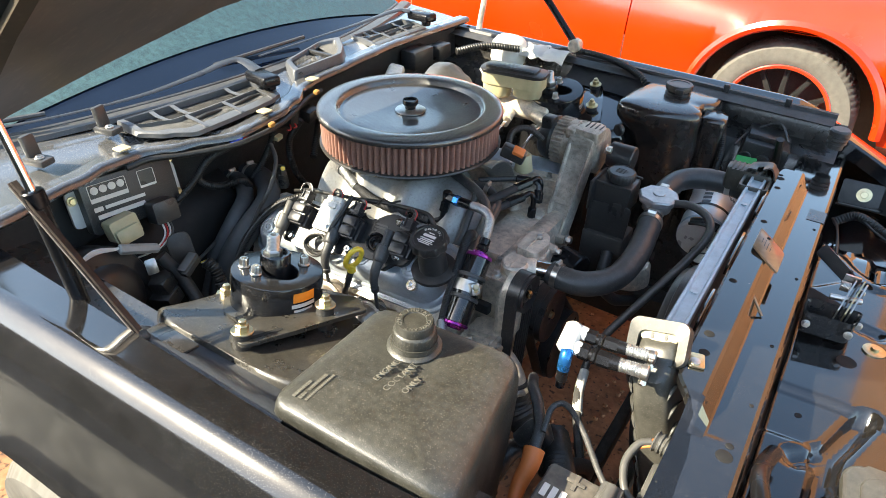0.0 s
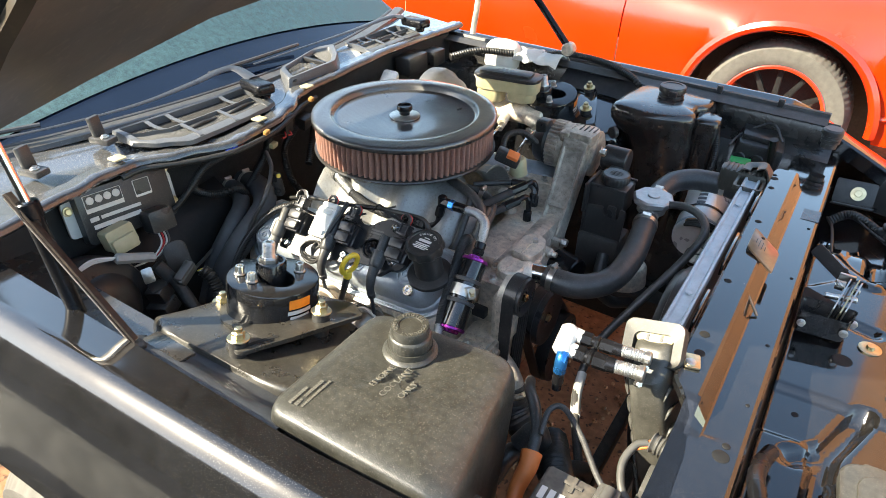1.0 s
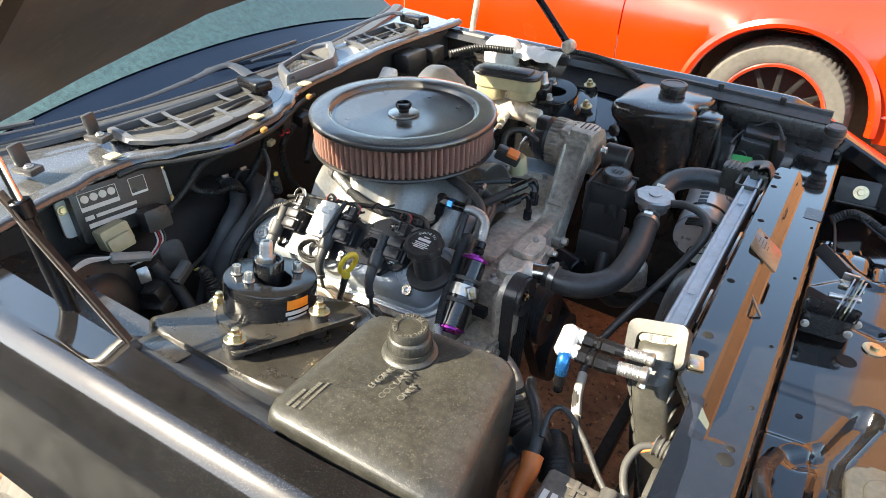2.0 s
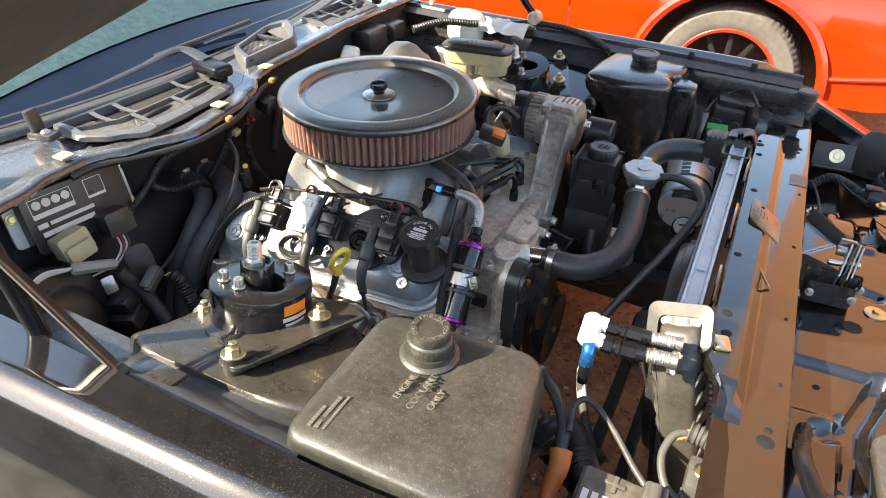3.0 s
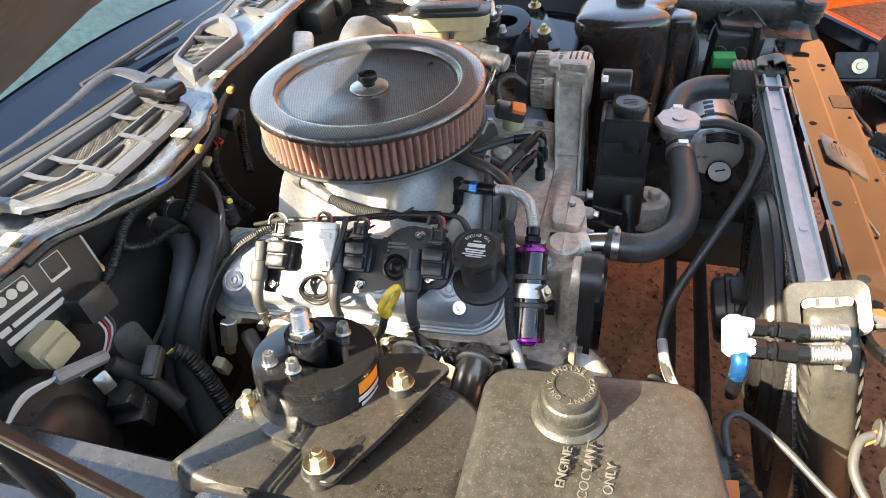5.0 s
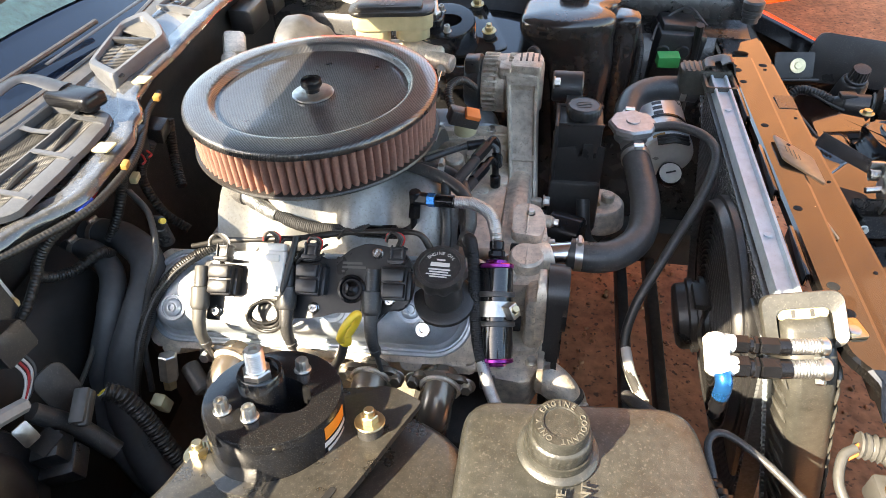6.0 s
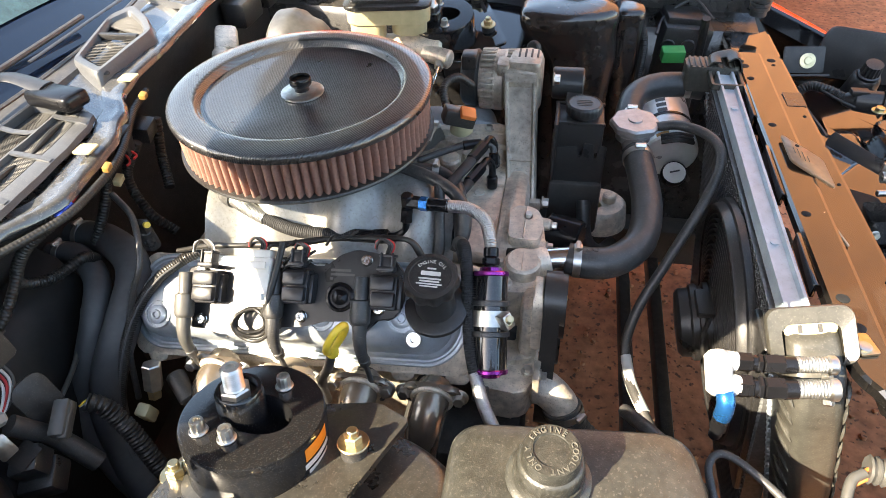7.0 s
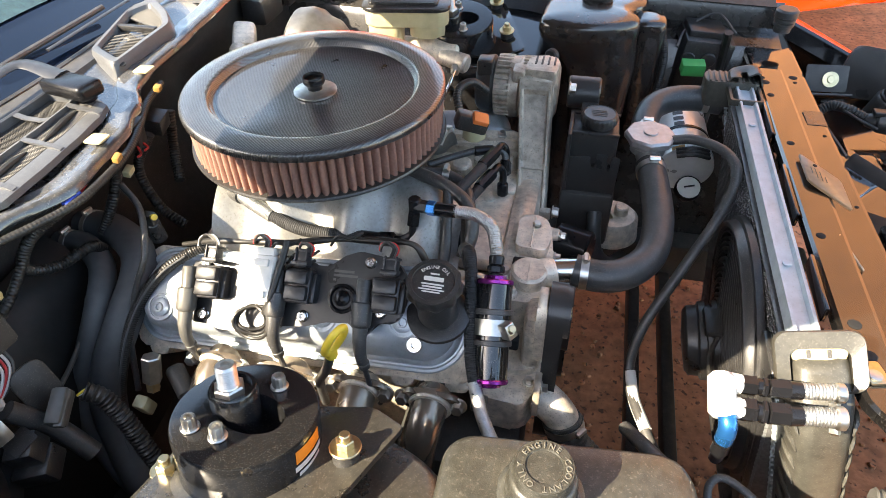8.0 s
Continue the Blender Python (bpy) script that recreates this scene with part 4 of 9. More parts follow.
for ch, k in zip("ENGINE OIL", range(10)):
    a = radians(140 - k * 11.0)
    up = nn.cross(oc_x)
    o = oc + (oc_x * math.cos(a) + up * math.sin(a)) * 0.0200 - nn * 0.0013
    tang = oc_x * math.sin(a) - up * math.cos(a)
    if ch != " ":
        letters(ch, 0.0068, basis(o, tang, oc_x * math.cos(a) + up * math.sin(a)), LABEL, cap, align="CENTER", depth=0.0003)
bm = B()
up = nn.cross(oc_x)
for w, h, dy in ((0.026, 0.006, 0.004), (0.012, 0.002, 0.0115), (0.030, 0.0020, -0.004), (0.026, 0.0020, -0.008), (0.034, 0.0016, -0.012), (0.024, 0.0016, -0.0155)):
    slab(bm, rrect(w, h, 0.0008), -0.0018, -0.0010, 0, basis(oc + up * dy, oc_x, up))
part("print", bm, LABEL, cap, "white unreadable print bars")

# intake manifold
bm = B()
lathe(bm, [(0.128, -0.07), (0.114, -0.045), (0.096, -0.015), (0.084, 0.015), (0.079, 0.035), (0.078, 0.045), (0, 0.045)], (0.035, 0, 0.815), (0, 0, 1), 56)
part("plenum", bm, INTAKE, engine, "silver grey cast intake plenum")
for side in (-1, 1):
    bm = B()
    rows = []
    for i in range(57):
        x = -0.150 + (0.405 if side < 0 else 0.335) * i / 56
        ph = math.cos(2 * math.pi * (x - 0.02 - 0.059) / 0.118)
        row = []
        for v in (0.0, 0.12, 0.25, 0.4, 0.55, 0.7, 0.85, 1.0):
            bulge = (0.010 + 0.016 * ph) * math.sin(math.pi * min(1.0, v * 0.9 + 0.1))
            fall = 0.16 * v ** 1.7
            end = max(0.0, abs(x - 0.02) - 0.13) * 0.35 * (1 - v)
            row.append((x, side * (0.045 + 0.165 * v + bulge * 0.75), 0.835 - fall + bulge * 0.9 - end))
        rows.append(row)
    sheet(bm, rows, 0.004)
    part("runner_casting", bm, INTAKE, engine, "silver grey cast intake runners")
    bm = B()
    box(bm, (0.02, side * 0.212, 0.690), (0.50, 0.050, 0.022), 0.006, pose(0, 0, 0, -side * 45, 0, 0))
    part("intake_flange", bm, INTAKE, engine)
    for k in range(5):
        bolt("intake_bolt", (-0.20 + 0.11 * k, side * 0.222, 0.702), (0, side * 0.5, 0.86), engine, ZINC, 0.007, 0.008, 0.010)
bm = B()
box(bm, (0.285, 0.03, 0.712), (0.10, 0.28, 0.03), 0.008)
box(bm, (0.30, 0.10, 0.722), (0.03, 0.06, 0.025), 0.006)
part("valley_cover", bm, ALU, engine, "cast aluminium valley cover with bosses")
for p in ((0.30, -0.02, 0.728), (0.27, 0.05, 0.728), (0.31, 0.14, 0.728), (0.25, -0.07, 0.728)):
    bm = B()
    cyl(bm, (p[0], p[1], p[2] - 0.01), p, 0.014, 0.012, 20, 0.003)
    part("casting_boss", bm, ALU, engine)
for x, y, r_, h in ((0.205, 0.118, 0.020, 0.030), (0.235, 0.085, 0.013, 0.022), (0.262, 0.128, 0.011, 0.018), (0.232, 0.150, 0.009, 0.020)):
    bm = B()
    lathe(bm, [(r_ * 1.3, 0.0), (r_ * 1.05, 0.006), (r_, h - 0.004), (r_ * 0.8, h), (0, h)], (x, y, 0.727), (0, -0.15, 1), 24)
    part("casting_boss", bm, ALU, engine)
for y0, y1, z0 in ((0.165, 0.182, 0.748), (0.184, 0.202, 0.762)):
    bm = B()
    box(bm, (0.225, (y0 + y1) / 2, z0), (0.16, y1 - y0, 0.020), 0.004)
    part("valley_step", bm, ALU, engine, "stepped cast flange beside the far valve cover")
for k in range(3):
    bolt("flange_bolt", (0.165 + 0.052 * k, 0.193, 0.772), (0, 0, 1), engine, ZINC, 0.0065, 0.007, 0.0095)
bm = B()
box(bm, (0.02, 0, 0.850), (0.15, 0.16, 0.03), 0.006)
part("carburettor_flange", bm, INTAKE, engine)

# front cover, water pump
bm = B()
box(bm, (0.335, 0.0, 0.56), (0.05, 0.32, 0.36), 0.02)
part("front_cover", bm, ALU, engine, "cast aluminium front cover")
bm = B()
slab(bm, rpoly([(0.318, -0.205), (0.318, -0.005), (0.352, 0.000), (0.388, -0.020), (0.398, -0.095), (0.388, -0.200)], 0.016, 4), 0.60, 0.738, 0.003)
pump = part("water_pump", bm, ALU, engine, "grimy cast aluminium water pump")
bm = B()
slab(bm, rpoly([(0.336, -0.100), (0.336, -0.022), (0.352, -0.014), (0.380, -0.022), (0.392, -0.060), (0.386, -0.104)], 0.012, 4), 0.730, 0.757, 0.0012)
part("pump_crown", bm, ALU, pump)
bm = B()
box(bm, (0.361, -0.06, 0.7585), (0.0025, 0.080, 0.003), 0.001)
part("casting_seam", bm, ALU, pump)
bm = B()
cyl(bm, (0.366, -0.150, 0.690), (0.366, -0.155, 0.762), 0.030, 0.0275, 36, 0.004)
th = part("thermostat_housing", bm, ALU, pump, "round thermostat housing")
bm = B()
box(bm, (0.366, -0.157, 0.7625), (0.002, 0.052, 0.002), 0.0008)
part("casting_seam", bm, ALU, pump)
bm = B()
cyl(bm, (0.380, -0.140, 0.738), (0.406, -0.130, 0.745), 0.024, 0.022, 28, 0.004)
part("outlet_boss", bm, ALU, pump)
bm = B()
cyl(bm, (0.400, -0.132, 0.743), (0.440, -0.125, 0.746), 0.0192, 0.0192, 32, 0.002)
part("outlet_neck", bm, POLISHED, pump, "bright machined outlet neck")
for p, q in (((0.365, -0.045, 0.748), (0, 0, 1)), ((0.345, -0.190, 0.735), (0, 0, 1)), ((0.396, -0.035, 0.735), (1, -0.1, 0)), ((0.392, -0.085, 0.730), (1, 0, 0)), ((0.330, -0.150, 0.735), (0, 0, 1))):
    bm = B()
    cyl(bm, Vector(p) - 0.02 * Vector(q), Vector(p) + 0.006 * Vector(q), 0.0115, 0.0105, 18, 0.002)
    bs = part("bolt_boss", bm, ALU, pump)
    bolt("bolt", Vector(p) + 0.006 * Vector(q), q, pump, ZINC, 0.0062, 0.008, 0.0085)
bm = B()
box(bm, (0.388, -0.178, 0.700), (0.022, 0.036, 0.075), 0.006)
box(bm, (0.396, -0.190, 0.655), (0.026, 0.050, 0.060), 0.008)
part("pump_lug", bm, ALU, pump)
bm = B()
slab(bm, rpoly([(0.318, -0.300), (0.318, -0.190), (0.400, -0.190), (0.404, -0.260), (0.385, -0.305)], 0.016, 4), 0.560, 0.628, 0.006)
inlet = part("pump_inlet", bm, ALU, engine, "cast body of the pump inlet")
bm = B()
slab(bm, rpoly([(0.326, -0.262), (0.330, -0.200), (0.392, -0.196), (0.396, -0.244)], 0.010, 4), 0.624, 0.640, 0.003)
part("inlet_flange", bm, ALU, inlet)
for p in ((0.340, -0.275, 0.629), (0.388, -0.262, 0.629), (0.394, -0.206, 0.640)):
    bm = B()
    cyl(bm, (p[0], p[1], p[2] - 0.02), p, 0.012, 0.011, 18, 0.002)
    part("bolt_boss", bm, ALU, inlet)
    bolt("bolt", p, (0, 0, 1), inlet, ZINC, 0.0065, 0.007, 0.009)
bm = B()
tube(bm, [(0.392, -0.250, 0.596), (0.418, -0.262, 0.592), (0.440, -0.272, 0.578), (0.452, -0.280, 0.556)], lambda t: 0.029 - 0.003 * t, 24, 8)
part("inlet_spout", bm, ALU, inlet)
bm = B()
tube(bm, [(0.444, -0.275, 0.572), (0.453, -0.281, 0.550), (0.475, -0.292, 0.515), (0.56, -0.32, 0.46), (0.66, -0.36, 0.43)], 0.030, 22, 8, ribs=0.0012, pitch=0.012)
lower = part("lower_radiator_hose", bm, RUBBER, engine, "black lower radiator hose")
clamp((0.449, -0.278, 0.562), (0.30, -0.22, -0.90), 0.030, lower)
for y0, z0, y1, z1 in ((-0.205, 0.640, -0.165, 0.705), (-0.165, 0.560, -0.120, 0.640), (-0.300, 0.600, -0.262, 0.660)):
    bm = B()
    box(bm, (0.402, (y0 + y1) / 2, (z0 + z1) / 2), (0.010, y1 - y0, z1 - z0), 0.002)
    part("casting_pad", bm, GRIMEALU, engine, "machined pad on the front casting")
    bolt("pad_bolt", (0.406, (y0 + y1) / 2, z1 - 0.012), (1, 0, 0), engine, ZINC, 0.0065, 0.008, 0.0095)
# black blocks stand in for the shade in the gaps between castings
for y0, z0 in ((-0.248, 0.700), (-0.120, 0.735), (-0.205, 0.622)):
    bm = B()
    box(bm, (0.352, y0, z0), (0.030, 0.016, 0.022), 0.003)
    part("casting_gap", bm, WELL, engine, "black block for the shade between castings")
# pulleys and belt
PUL = [((0.414, -0.218, 0.748), 0.038), ((0.420, -0.10, 0.62), 0.062), ((0.420, 0.0, 0.46), 0.085), ((0.420, 0.24, 0.80), 0.032)]
for p, r in PUL:
    bm = B()
    lathe(bm, [(0, -0.004), (0.012, -0.004), (0.013, 0.000), (0.5 * r, -0.002), (0.8 * r, 0.003), (r, 0.004), (r, -0.026), (0.4 * r, -0.028), (0, -0.028)], (p[0] + 0.016, p[1], p[2]), (1, 0, 0), 40)
    pu = part("pulley", bm, PLASTIC, engine, "black ribbed belt pulley")
    bm = B()
    hexa(bm, (p[0] + 0.010, p[1], p[2]), (p[0] + 0.022, p[1], p[2]), 0.008)
    part("pulley_bolt", bm, BRASS, pu)
def belt_loop(p0, r0, p1, r1, n=16):
    """A belt's outline round two pulleys, as (y, z)."""
    dy, dz = p1[1] - p0[1], p1[2] - p0[2]
    base, lean = math.atan2(dz, dy), math.acos((r0 - r1) / math.hypot(dy, dz))
    out = []
    for (p, r, a0, a1) in ((p0, r0, base + lean, base + 2 * math.pi - lean), (p1, r1, base - lean, base + lean)):
        for k in range(n + 1):
            a = a0 + (a1 - a0) * k / n
            out.append((p[1] + r * math.cos(a), p[2] + r * math.sin(a)))
    return out


for (p0, r0), (p1, r1) in ((PUL[0], ((0.420, -0.235, 0.515), 0.030)), (PUL[1], PUL[2])):
    loop = belt_loop(p0, r0 + 0.003, p1, r1 + 0.003)
    bm = B()
    sheet(bm, [[(x, y, z) for y, z in loop + [loop[0]]] for x in (0.403, 0.4045, 0.4255, 0.427)], 0.004)
    belt = part("drive_belt", bm, PLASTIC, engine, "black serpentine belt")
    for k in range(5):
        bm = B()
        rim = belt_loop(p0, r0 - 0.0012, p1, r1 - 0.0012)
        x = 0.4065 + 0.0042 * k
        sheet(bm, [[(x + w, y, z) for y, z in rim + [rim[0]]] for w in (0.0, 0.0020)], 0.002)
        part("rib", bm, RUBBER, belt)
bm = B()
slab(bm, rpoly([(-0.030, -0.090), (0.020, -0.085), (0.030, 0.010), (0.012, 0.034), (-0.016, 0.034), (-0.034, 0.006)], 0.014, 4), -0.014, 0.0, 0.004, basis((0.402, -0.218, 0.748), (0, 1, 0), (0, 0, 1)))
part("tensioner_arm", bm, ALU, engine, "cast tensioner arm behind the idler")
bm = B()
box(bm, (0.385, -0.215, 0.68), (0.03, 0.055, 0.13), 0.014)
part("tensioner", bm, ALU, engine)

# mount and steering shaft below the near bank
bm = B()
box(bm, (0.29, -0.285, 0.46), (0.20, 0.16, 0.14), 0.025)
part("engine_mount", bm, DARK, engine, "dark rubber and steel engine mount")
shaft = thing("steering_shaft", "dull black steering shaft beside the engine", "steering shaft", (0.1, -0.42, 0.4))
bm = B()
cyl(bm, (-0.12, -0.435, 0.50), (0.44, -0.400, 0.40), 0.013, None, 18, 0.002)
part("rod", bm, DARK, shaft)
bm = B()
cyl(bm, (0.17, -0.417, 0.448), (0.235, -0.413, 0.4365), 0.021, None, 18, 0.004)
part("joint", bm, DARK, shaft)
# headers, near bank
for u, dx in ((-0.072, -0.02), (0.042, -0.02), (0.152, -0.005), (0.258, -0.015)):
    bm = B()
    a = Vector((u, -0.330, 0.652))
    tube(bm, [a, a + Vector((0, -0.022, 0.004)), a + Vector((dx * 0.2, -0.044, -0.004)), a + Vector((dx * 0.5, -0.062, -0.030)), a + Vector((dx, -0.068, -0.09)), a + Vector((dx * 2, -0.05, -0.19)), a + Vector((dx * 2.5, -0.02, -0.28))], 0.0262, 26, 10)
    h = part("header_tube", bm, HEADER, engine, "heat-stained steel exhaust header tube")
    bm = B()
    lathe(bm, [(0.0262, -0.003), (0.0300, -0.002), (0.0318, 0.001), (0.0300, 0.004), (0.0262, 0.005)], a + Vector((0, -0.022, 0.004)), (0, -1, -0.05), 32)
    part("weld_bead", bm, ALU, h, "brown welded ring")
    bm = B()
    slab(bm, rrect(0.092, 0.060, 0.022), 0, 0.009, 0.001, basis(a + Vector((0, -0.008, 0.002)), (1, 0, 0), (0, -0.20, 0.96)))
    part("header_flange", bm, HEADER, h)
    for sx in (-1, 1):
        bolt("flange_bolt", a + Vector((0.040 * sx, -0.018, 0.012)), (0, -0.96, 0.3), engine, ZINC, 0.0085, 0.012, 0.013)


# ---- coolant tank ----
tank = thing("coolant_tank", "dusty black plastic coolant tank with a moulded cap", "coolant tank", (0.44, -0.62, 0.62))
bm = B()
outl = [(0.330, -0.764), (0.323, -0.517), (0.557, -0.492), (0.604, -0.748)]
rings = []
cx, cy = 0.448, -0.632


o2 = rpoly(outl, 0.034, 8)
for s, z in ((0.90, 0.56), (0.965, 0.70), (1.0, 0.805), (1.006, 0.840), (1.000, 0.857), (0.985, 0.869), (0.962, 0.8765), (0.93, 0.880), (0.8, 0.8815), (0.7, 0.882), (0.6, 0.882), (0.5, 0.882), (0.4, 0.882), (0.3, 0.882), (0.02, 0.882)):
    rings.append([(cx + (x - cx) * s, cy + (y - cy) * s, z + 0.10 * (-(y - cy)) * (0.6 if z > 0.8 else 0) * 0.6 - (1.5 * max(0.0, cx + (x - cx) * s - 0.492) ** 2 if z > 0.8 else 0)) for x, y in o2])
    rings[-1].append(rings[-1][0])
sheet(bm, rings)
bmesh.ops.remove_doubles(bm, verts=bm.verts, dist=1e-5)
part("tank_body", bm, TANK, tank, "dusty black moulded tank with rounded edges", angle=60)
cap_o, cap_n = Vector((0.421, -0.568, 0.876)), Vector((0, 0.02, 1))
bm = B()
lathe(bm, [(0.039, 0.0), (0.039, 0.004), (0.036, 0.007), (0.033, 0.008), (0.032, 0.016), (0, 0.016)], cap_o, cap_n, 48)
part("neck", bm, TANK, tank)
bm = B()
lathe(bm, [(0.029, 0.012), (0.030, 0.014), (0.030, 0.030), (0.0285, 0.033), (0.0265, 0.034), (0.0262, 0.046), (0.0252, 0.048), (0.0165, 0.048), (0.0158, 0.0465), (0, 0.0465)], cap_o, cap_n, 96, wob=lambda a, h: 1.0 + (0.014 * math.cos(32 * a) if 0.013 < h < 0.032 else 0))
tcap = part("tank_cap", bm, TANK, tank, "ribbed dusty black screw cap")
for k, ch in enumerate("ENGINE COOLANT ONLY "):
    a = radians(150 - k * 18.0)
    o = cap_o + Vector((math.cos(a) * 0.0206, math.sin(a) * 0.0206, 0.048))
    if ch != " ":
        letters(ch, 0.0075, basis(o, (math.sin(a), -math.cos(a), 0), (math.cos(a), math.sin(a), 0)) @ Matrix.Translation((0, -0.0025, 0)), LETTER, tcap, align="CENTER", depth=0.0012)
for w, x, y in (("ENGINE", 0.4275, -0.658), ("COOLANT", 0.4485, -0.665), ("ONLY", 0.4705, -0.655)):
    letters(w, 0.0128, basis((x, y, 0.8852 - 0.036 * (y + 0.632)), (0.06, 1, -0.036), (-1, 0, 0)), LETTER, tank, depth=0.0012, name="moulded_lettering", label="raised moulded lettering")
bm = B()
random.seed(11)
for k, n_ in enumerate((8, 12, 15)):
    yy = -0.738 + 0.002 * k
    for c_ in range(n_):
        w = random.uniform(0.0026, 0.0040) * (0.9 if k < 2 else 0.75)
        if not (k == 1 and c_ == 3):
            slab(bm, rrect(w, random.uniform(0.0045, 0.0056) * (1.0 if k < 2 else 0.8), 0.0008, 2), 0, 0.0009, 0, basis((0.3585 + 0.0085 * k, yy + w / 2, 0.8868), (0.04, 1, -0.036), (-1, 0, 0)))
        yy += w + 0.0012
marks = part("moulded_mark", bm, LETTER, tank, "raised unreadable part marks")
marks["kind"] = "stuff"


# ---- strut mounts ----
def strut_mount(sd):
    can = thing("strut_mount", "black steel camber mount drum bolted on the strut tower", "strut mount", (0.112, sd * 0.55, 0.772), group="camber mounts on the strut towers")
    cn = Vector((0, -sd * 0.20, 1)).normalized()
    co = Vector((0.112, sd * 0.550, 0.772))
    at = lambda x, y, z: Vector((x, sd * y, z))
    # raised plate on spacers, its straight edge between the two outer studs
    px = (at(0.221, 0.538, 0.8195) - at(0.176, 0.667, 0.8370)).normalized()
    pn = px.cross(at(0.033, 0.586, 0.8020) - at(0.176, 0.667, 0.8370)).normalized()
    pn = pn if pn.z > 0 else -pn
    pm = basis(at(0.176, 0.667, 0.8370), px, pn.cross(px))
    flat = [pm.inverted() @ at(x, y, 0.83 + 0.05 * (x - 0.1)) for x, y in ((0.045, 0.600), (0.084, 0.630), (0.126, 0.634), (0.146, 0.650), (0.158, 0.682), (0.196, 0.684), (0.226, 0.605), (0.250, 0.532), (0.266, 0.486), (0.222, 0.462), (0.10, 0.475), (0.03, 0.545))]
    bm = B()
    slab(bm, rpoly([(q.x, q.y) for q in flat][::sd], 0.008, 3), -0.007, 0.0, 0.0012, pm)
    plate_ = part("camber_plate", bm, TOWER if sd < 0 else GLOSSBAY, can, "black steel camber plate raised on spacers")
    # slot shade laid on the plate as a black strip
    bm = B()
    slab(bm, rrect(0.052, 0.0085, 0.004), -0.001, 0.0006, 0, pm @ Matrix.Translation(pm.inverted() @ at(0.196, 0.640, 0.835)))
    part("slot", bm, WELL, plate_)
    bm = B()
    fr = axis_turn(cn)
    loops = [[], [], [], [], [], [], []]
    hx, hy = (fr.to_3x3().transposed() @ Vector((0.006, 0.0, 0))).xy
    ux, uy = (fr.to_3x3().transposed() @ Vector((0.97, sd * 0.22, 0))).xy
    for k in range(73):
        a = 2 * math.pi * k / 72
        c, s = math.cos(a), math.sin(a)
        ri = 0.039 * 0.027 / math.hypot(0.027 * (c * ux + s * uy), 0.039 * (s * ux - c * uy))
        hole = (hx + ri * c, hy + ri * s)
        for loop, (x, y, z) in zip(loops, ((0.075 * c, 0.075 * s, 0.026), (0.076 * c, 0.076 * s, 0.028), (0.076 * c, 0.076 * s, 0.083), (0.0745 * c, 0.0745 * s, 0.0865), (0.072 * c, 0.072 * s, 0.087), (*hole, 0.087), (*hole, 0.058))):
            loop.append(co + fr.to_3x3() @ Vector((x, y, z)))
    sheet(bm, loops)
    lathe(bm, [(0.074, 0.05), (0, 0.05)], co, cn, 48)
    part("drum", bm, DRUM, can, "gloss black drum with a slotted top")
    o = co + Vector((-0.018, -sd * 0.012, 0))
    bm = B()
    lathe(bm, [(0.0255, 0.05), (0.0255, 0.102), (0.0235, 0.105), (0.020, 0.105), (0.019, 0.099), (0, 0.099)], o, cn, 40)
    part("bearing_cup", bm, DRUM, can)
    bm = B()
    o = o + Vector((0, sd * 0.006, 0)) - cn * 0.008
    hexa(bm, o + cn * 0.098, o + cn * 0.122, 0.0165)
    cyl(bm, o + cn * 0.118, o + cn * 0.124, 0.013, 0.012, 20, 0.001)
    prof = [(0, 0.122)]
    for k in range(10):
        prof += [(0.0098, 0.123 + 0.0024 * k), (0.0110, 0.1242 + 0.0024 * k)]
    lathe(bm, prof + [(0.0090, 0.1485), (0.005, 0.1485), (0.0045, 0.144), (0, 0.144)], o, cn, 20)
    part("strut_nut", bm, ZINC, can, "large zinc nut on a threaded strut rod")
    for dx, dy in ((-0.042, -0.034), (-0.009, -0.038), (0.018, 0.042)):
        p = co + cn * 0.087 + Vector((dx, -sd * dy, 0.2 * dy * 1.0 * -1))
        bm = B()
        cyl(bm, p, p + cn * 0.003, 0.0100, None, 20, 0.001)
        lathe(bm, [(0.0072, 0.003), (0.0072, 0.014), (0.0064, 0.016), (0.0043, 0.016), (0.0035, 0.011), (0, 0.011)], p, cn, 24, wob=lambda a, h: 1 + 0.05 * math.cos(12 * a))
        part("cap_screw", bm, ZINC, can, "bright twelve-point bolt")
    for x, y, z in ((0.176, 0.667, 0.848), (0.221, 0.538, 0.834), (0.033, 0.586, 0.800)):
        p = at(x, y, z)
        bm = B()
        cyl(bm, p - cn * 0.055, p, 0.0135, 0.0145, 24, 0.002)
        part("spacer", bm, DARK, can)
        bolt("mount_stud", p, cn, can, BRASS, 0.0100, 0.010, 0.017, 0.010, 0.0060)
    lv = fr.to_3x3().transposed() @ Vector((0.985, sd * 0.17, 0))
    la = math.atan2(lv.y, lv.x)
    for mat_, spec in ((LABELORANGE, ((0.040, 0.017, 0.070),)), (LABEL, ((0.044, 0.007, 0.055), (0.036, 0.005, 0.046)))):
        bm = B()
        for w, h, z in spec:
            rows = []
            for zz in (z - h / 2, z + h / 2):
                row = []
                for i in range(7):
                    a = la + (i / 6 - 0.5) * w / 0.076
                    row.append(co + axis_turn(cn).to_3x3() @ Vector((0.0767 * math.cos(a), 0.0767 * math.sin(a), zz)))
                rows.append(row)
            sheet(bm, rows)
        part("sticker", bm, mat_, can, "orange and white sticker of plain bars")
    return can


strut_mount(-1)
strut_mount(1)


# ---- radiator ----
LEAN = 0.14
rad = thing("radiator", "aluminium radiator with black plastic end tanks", "radiator", (0.69, 0.0, 0.30))
bm = B()
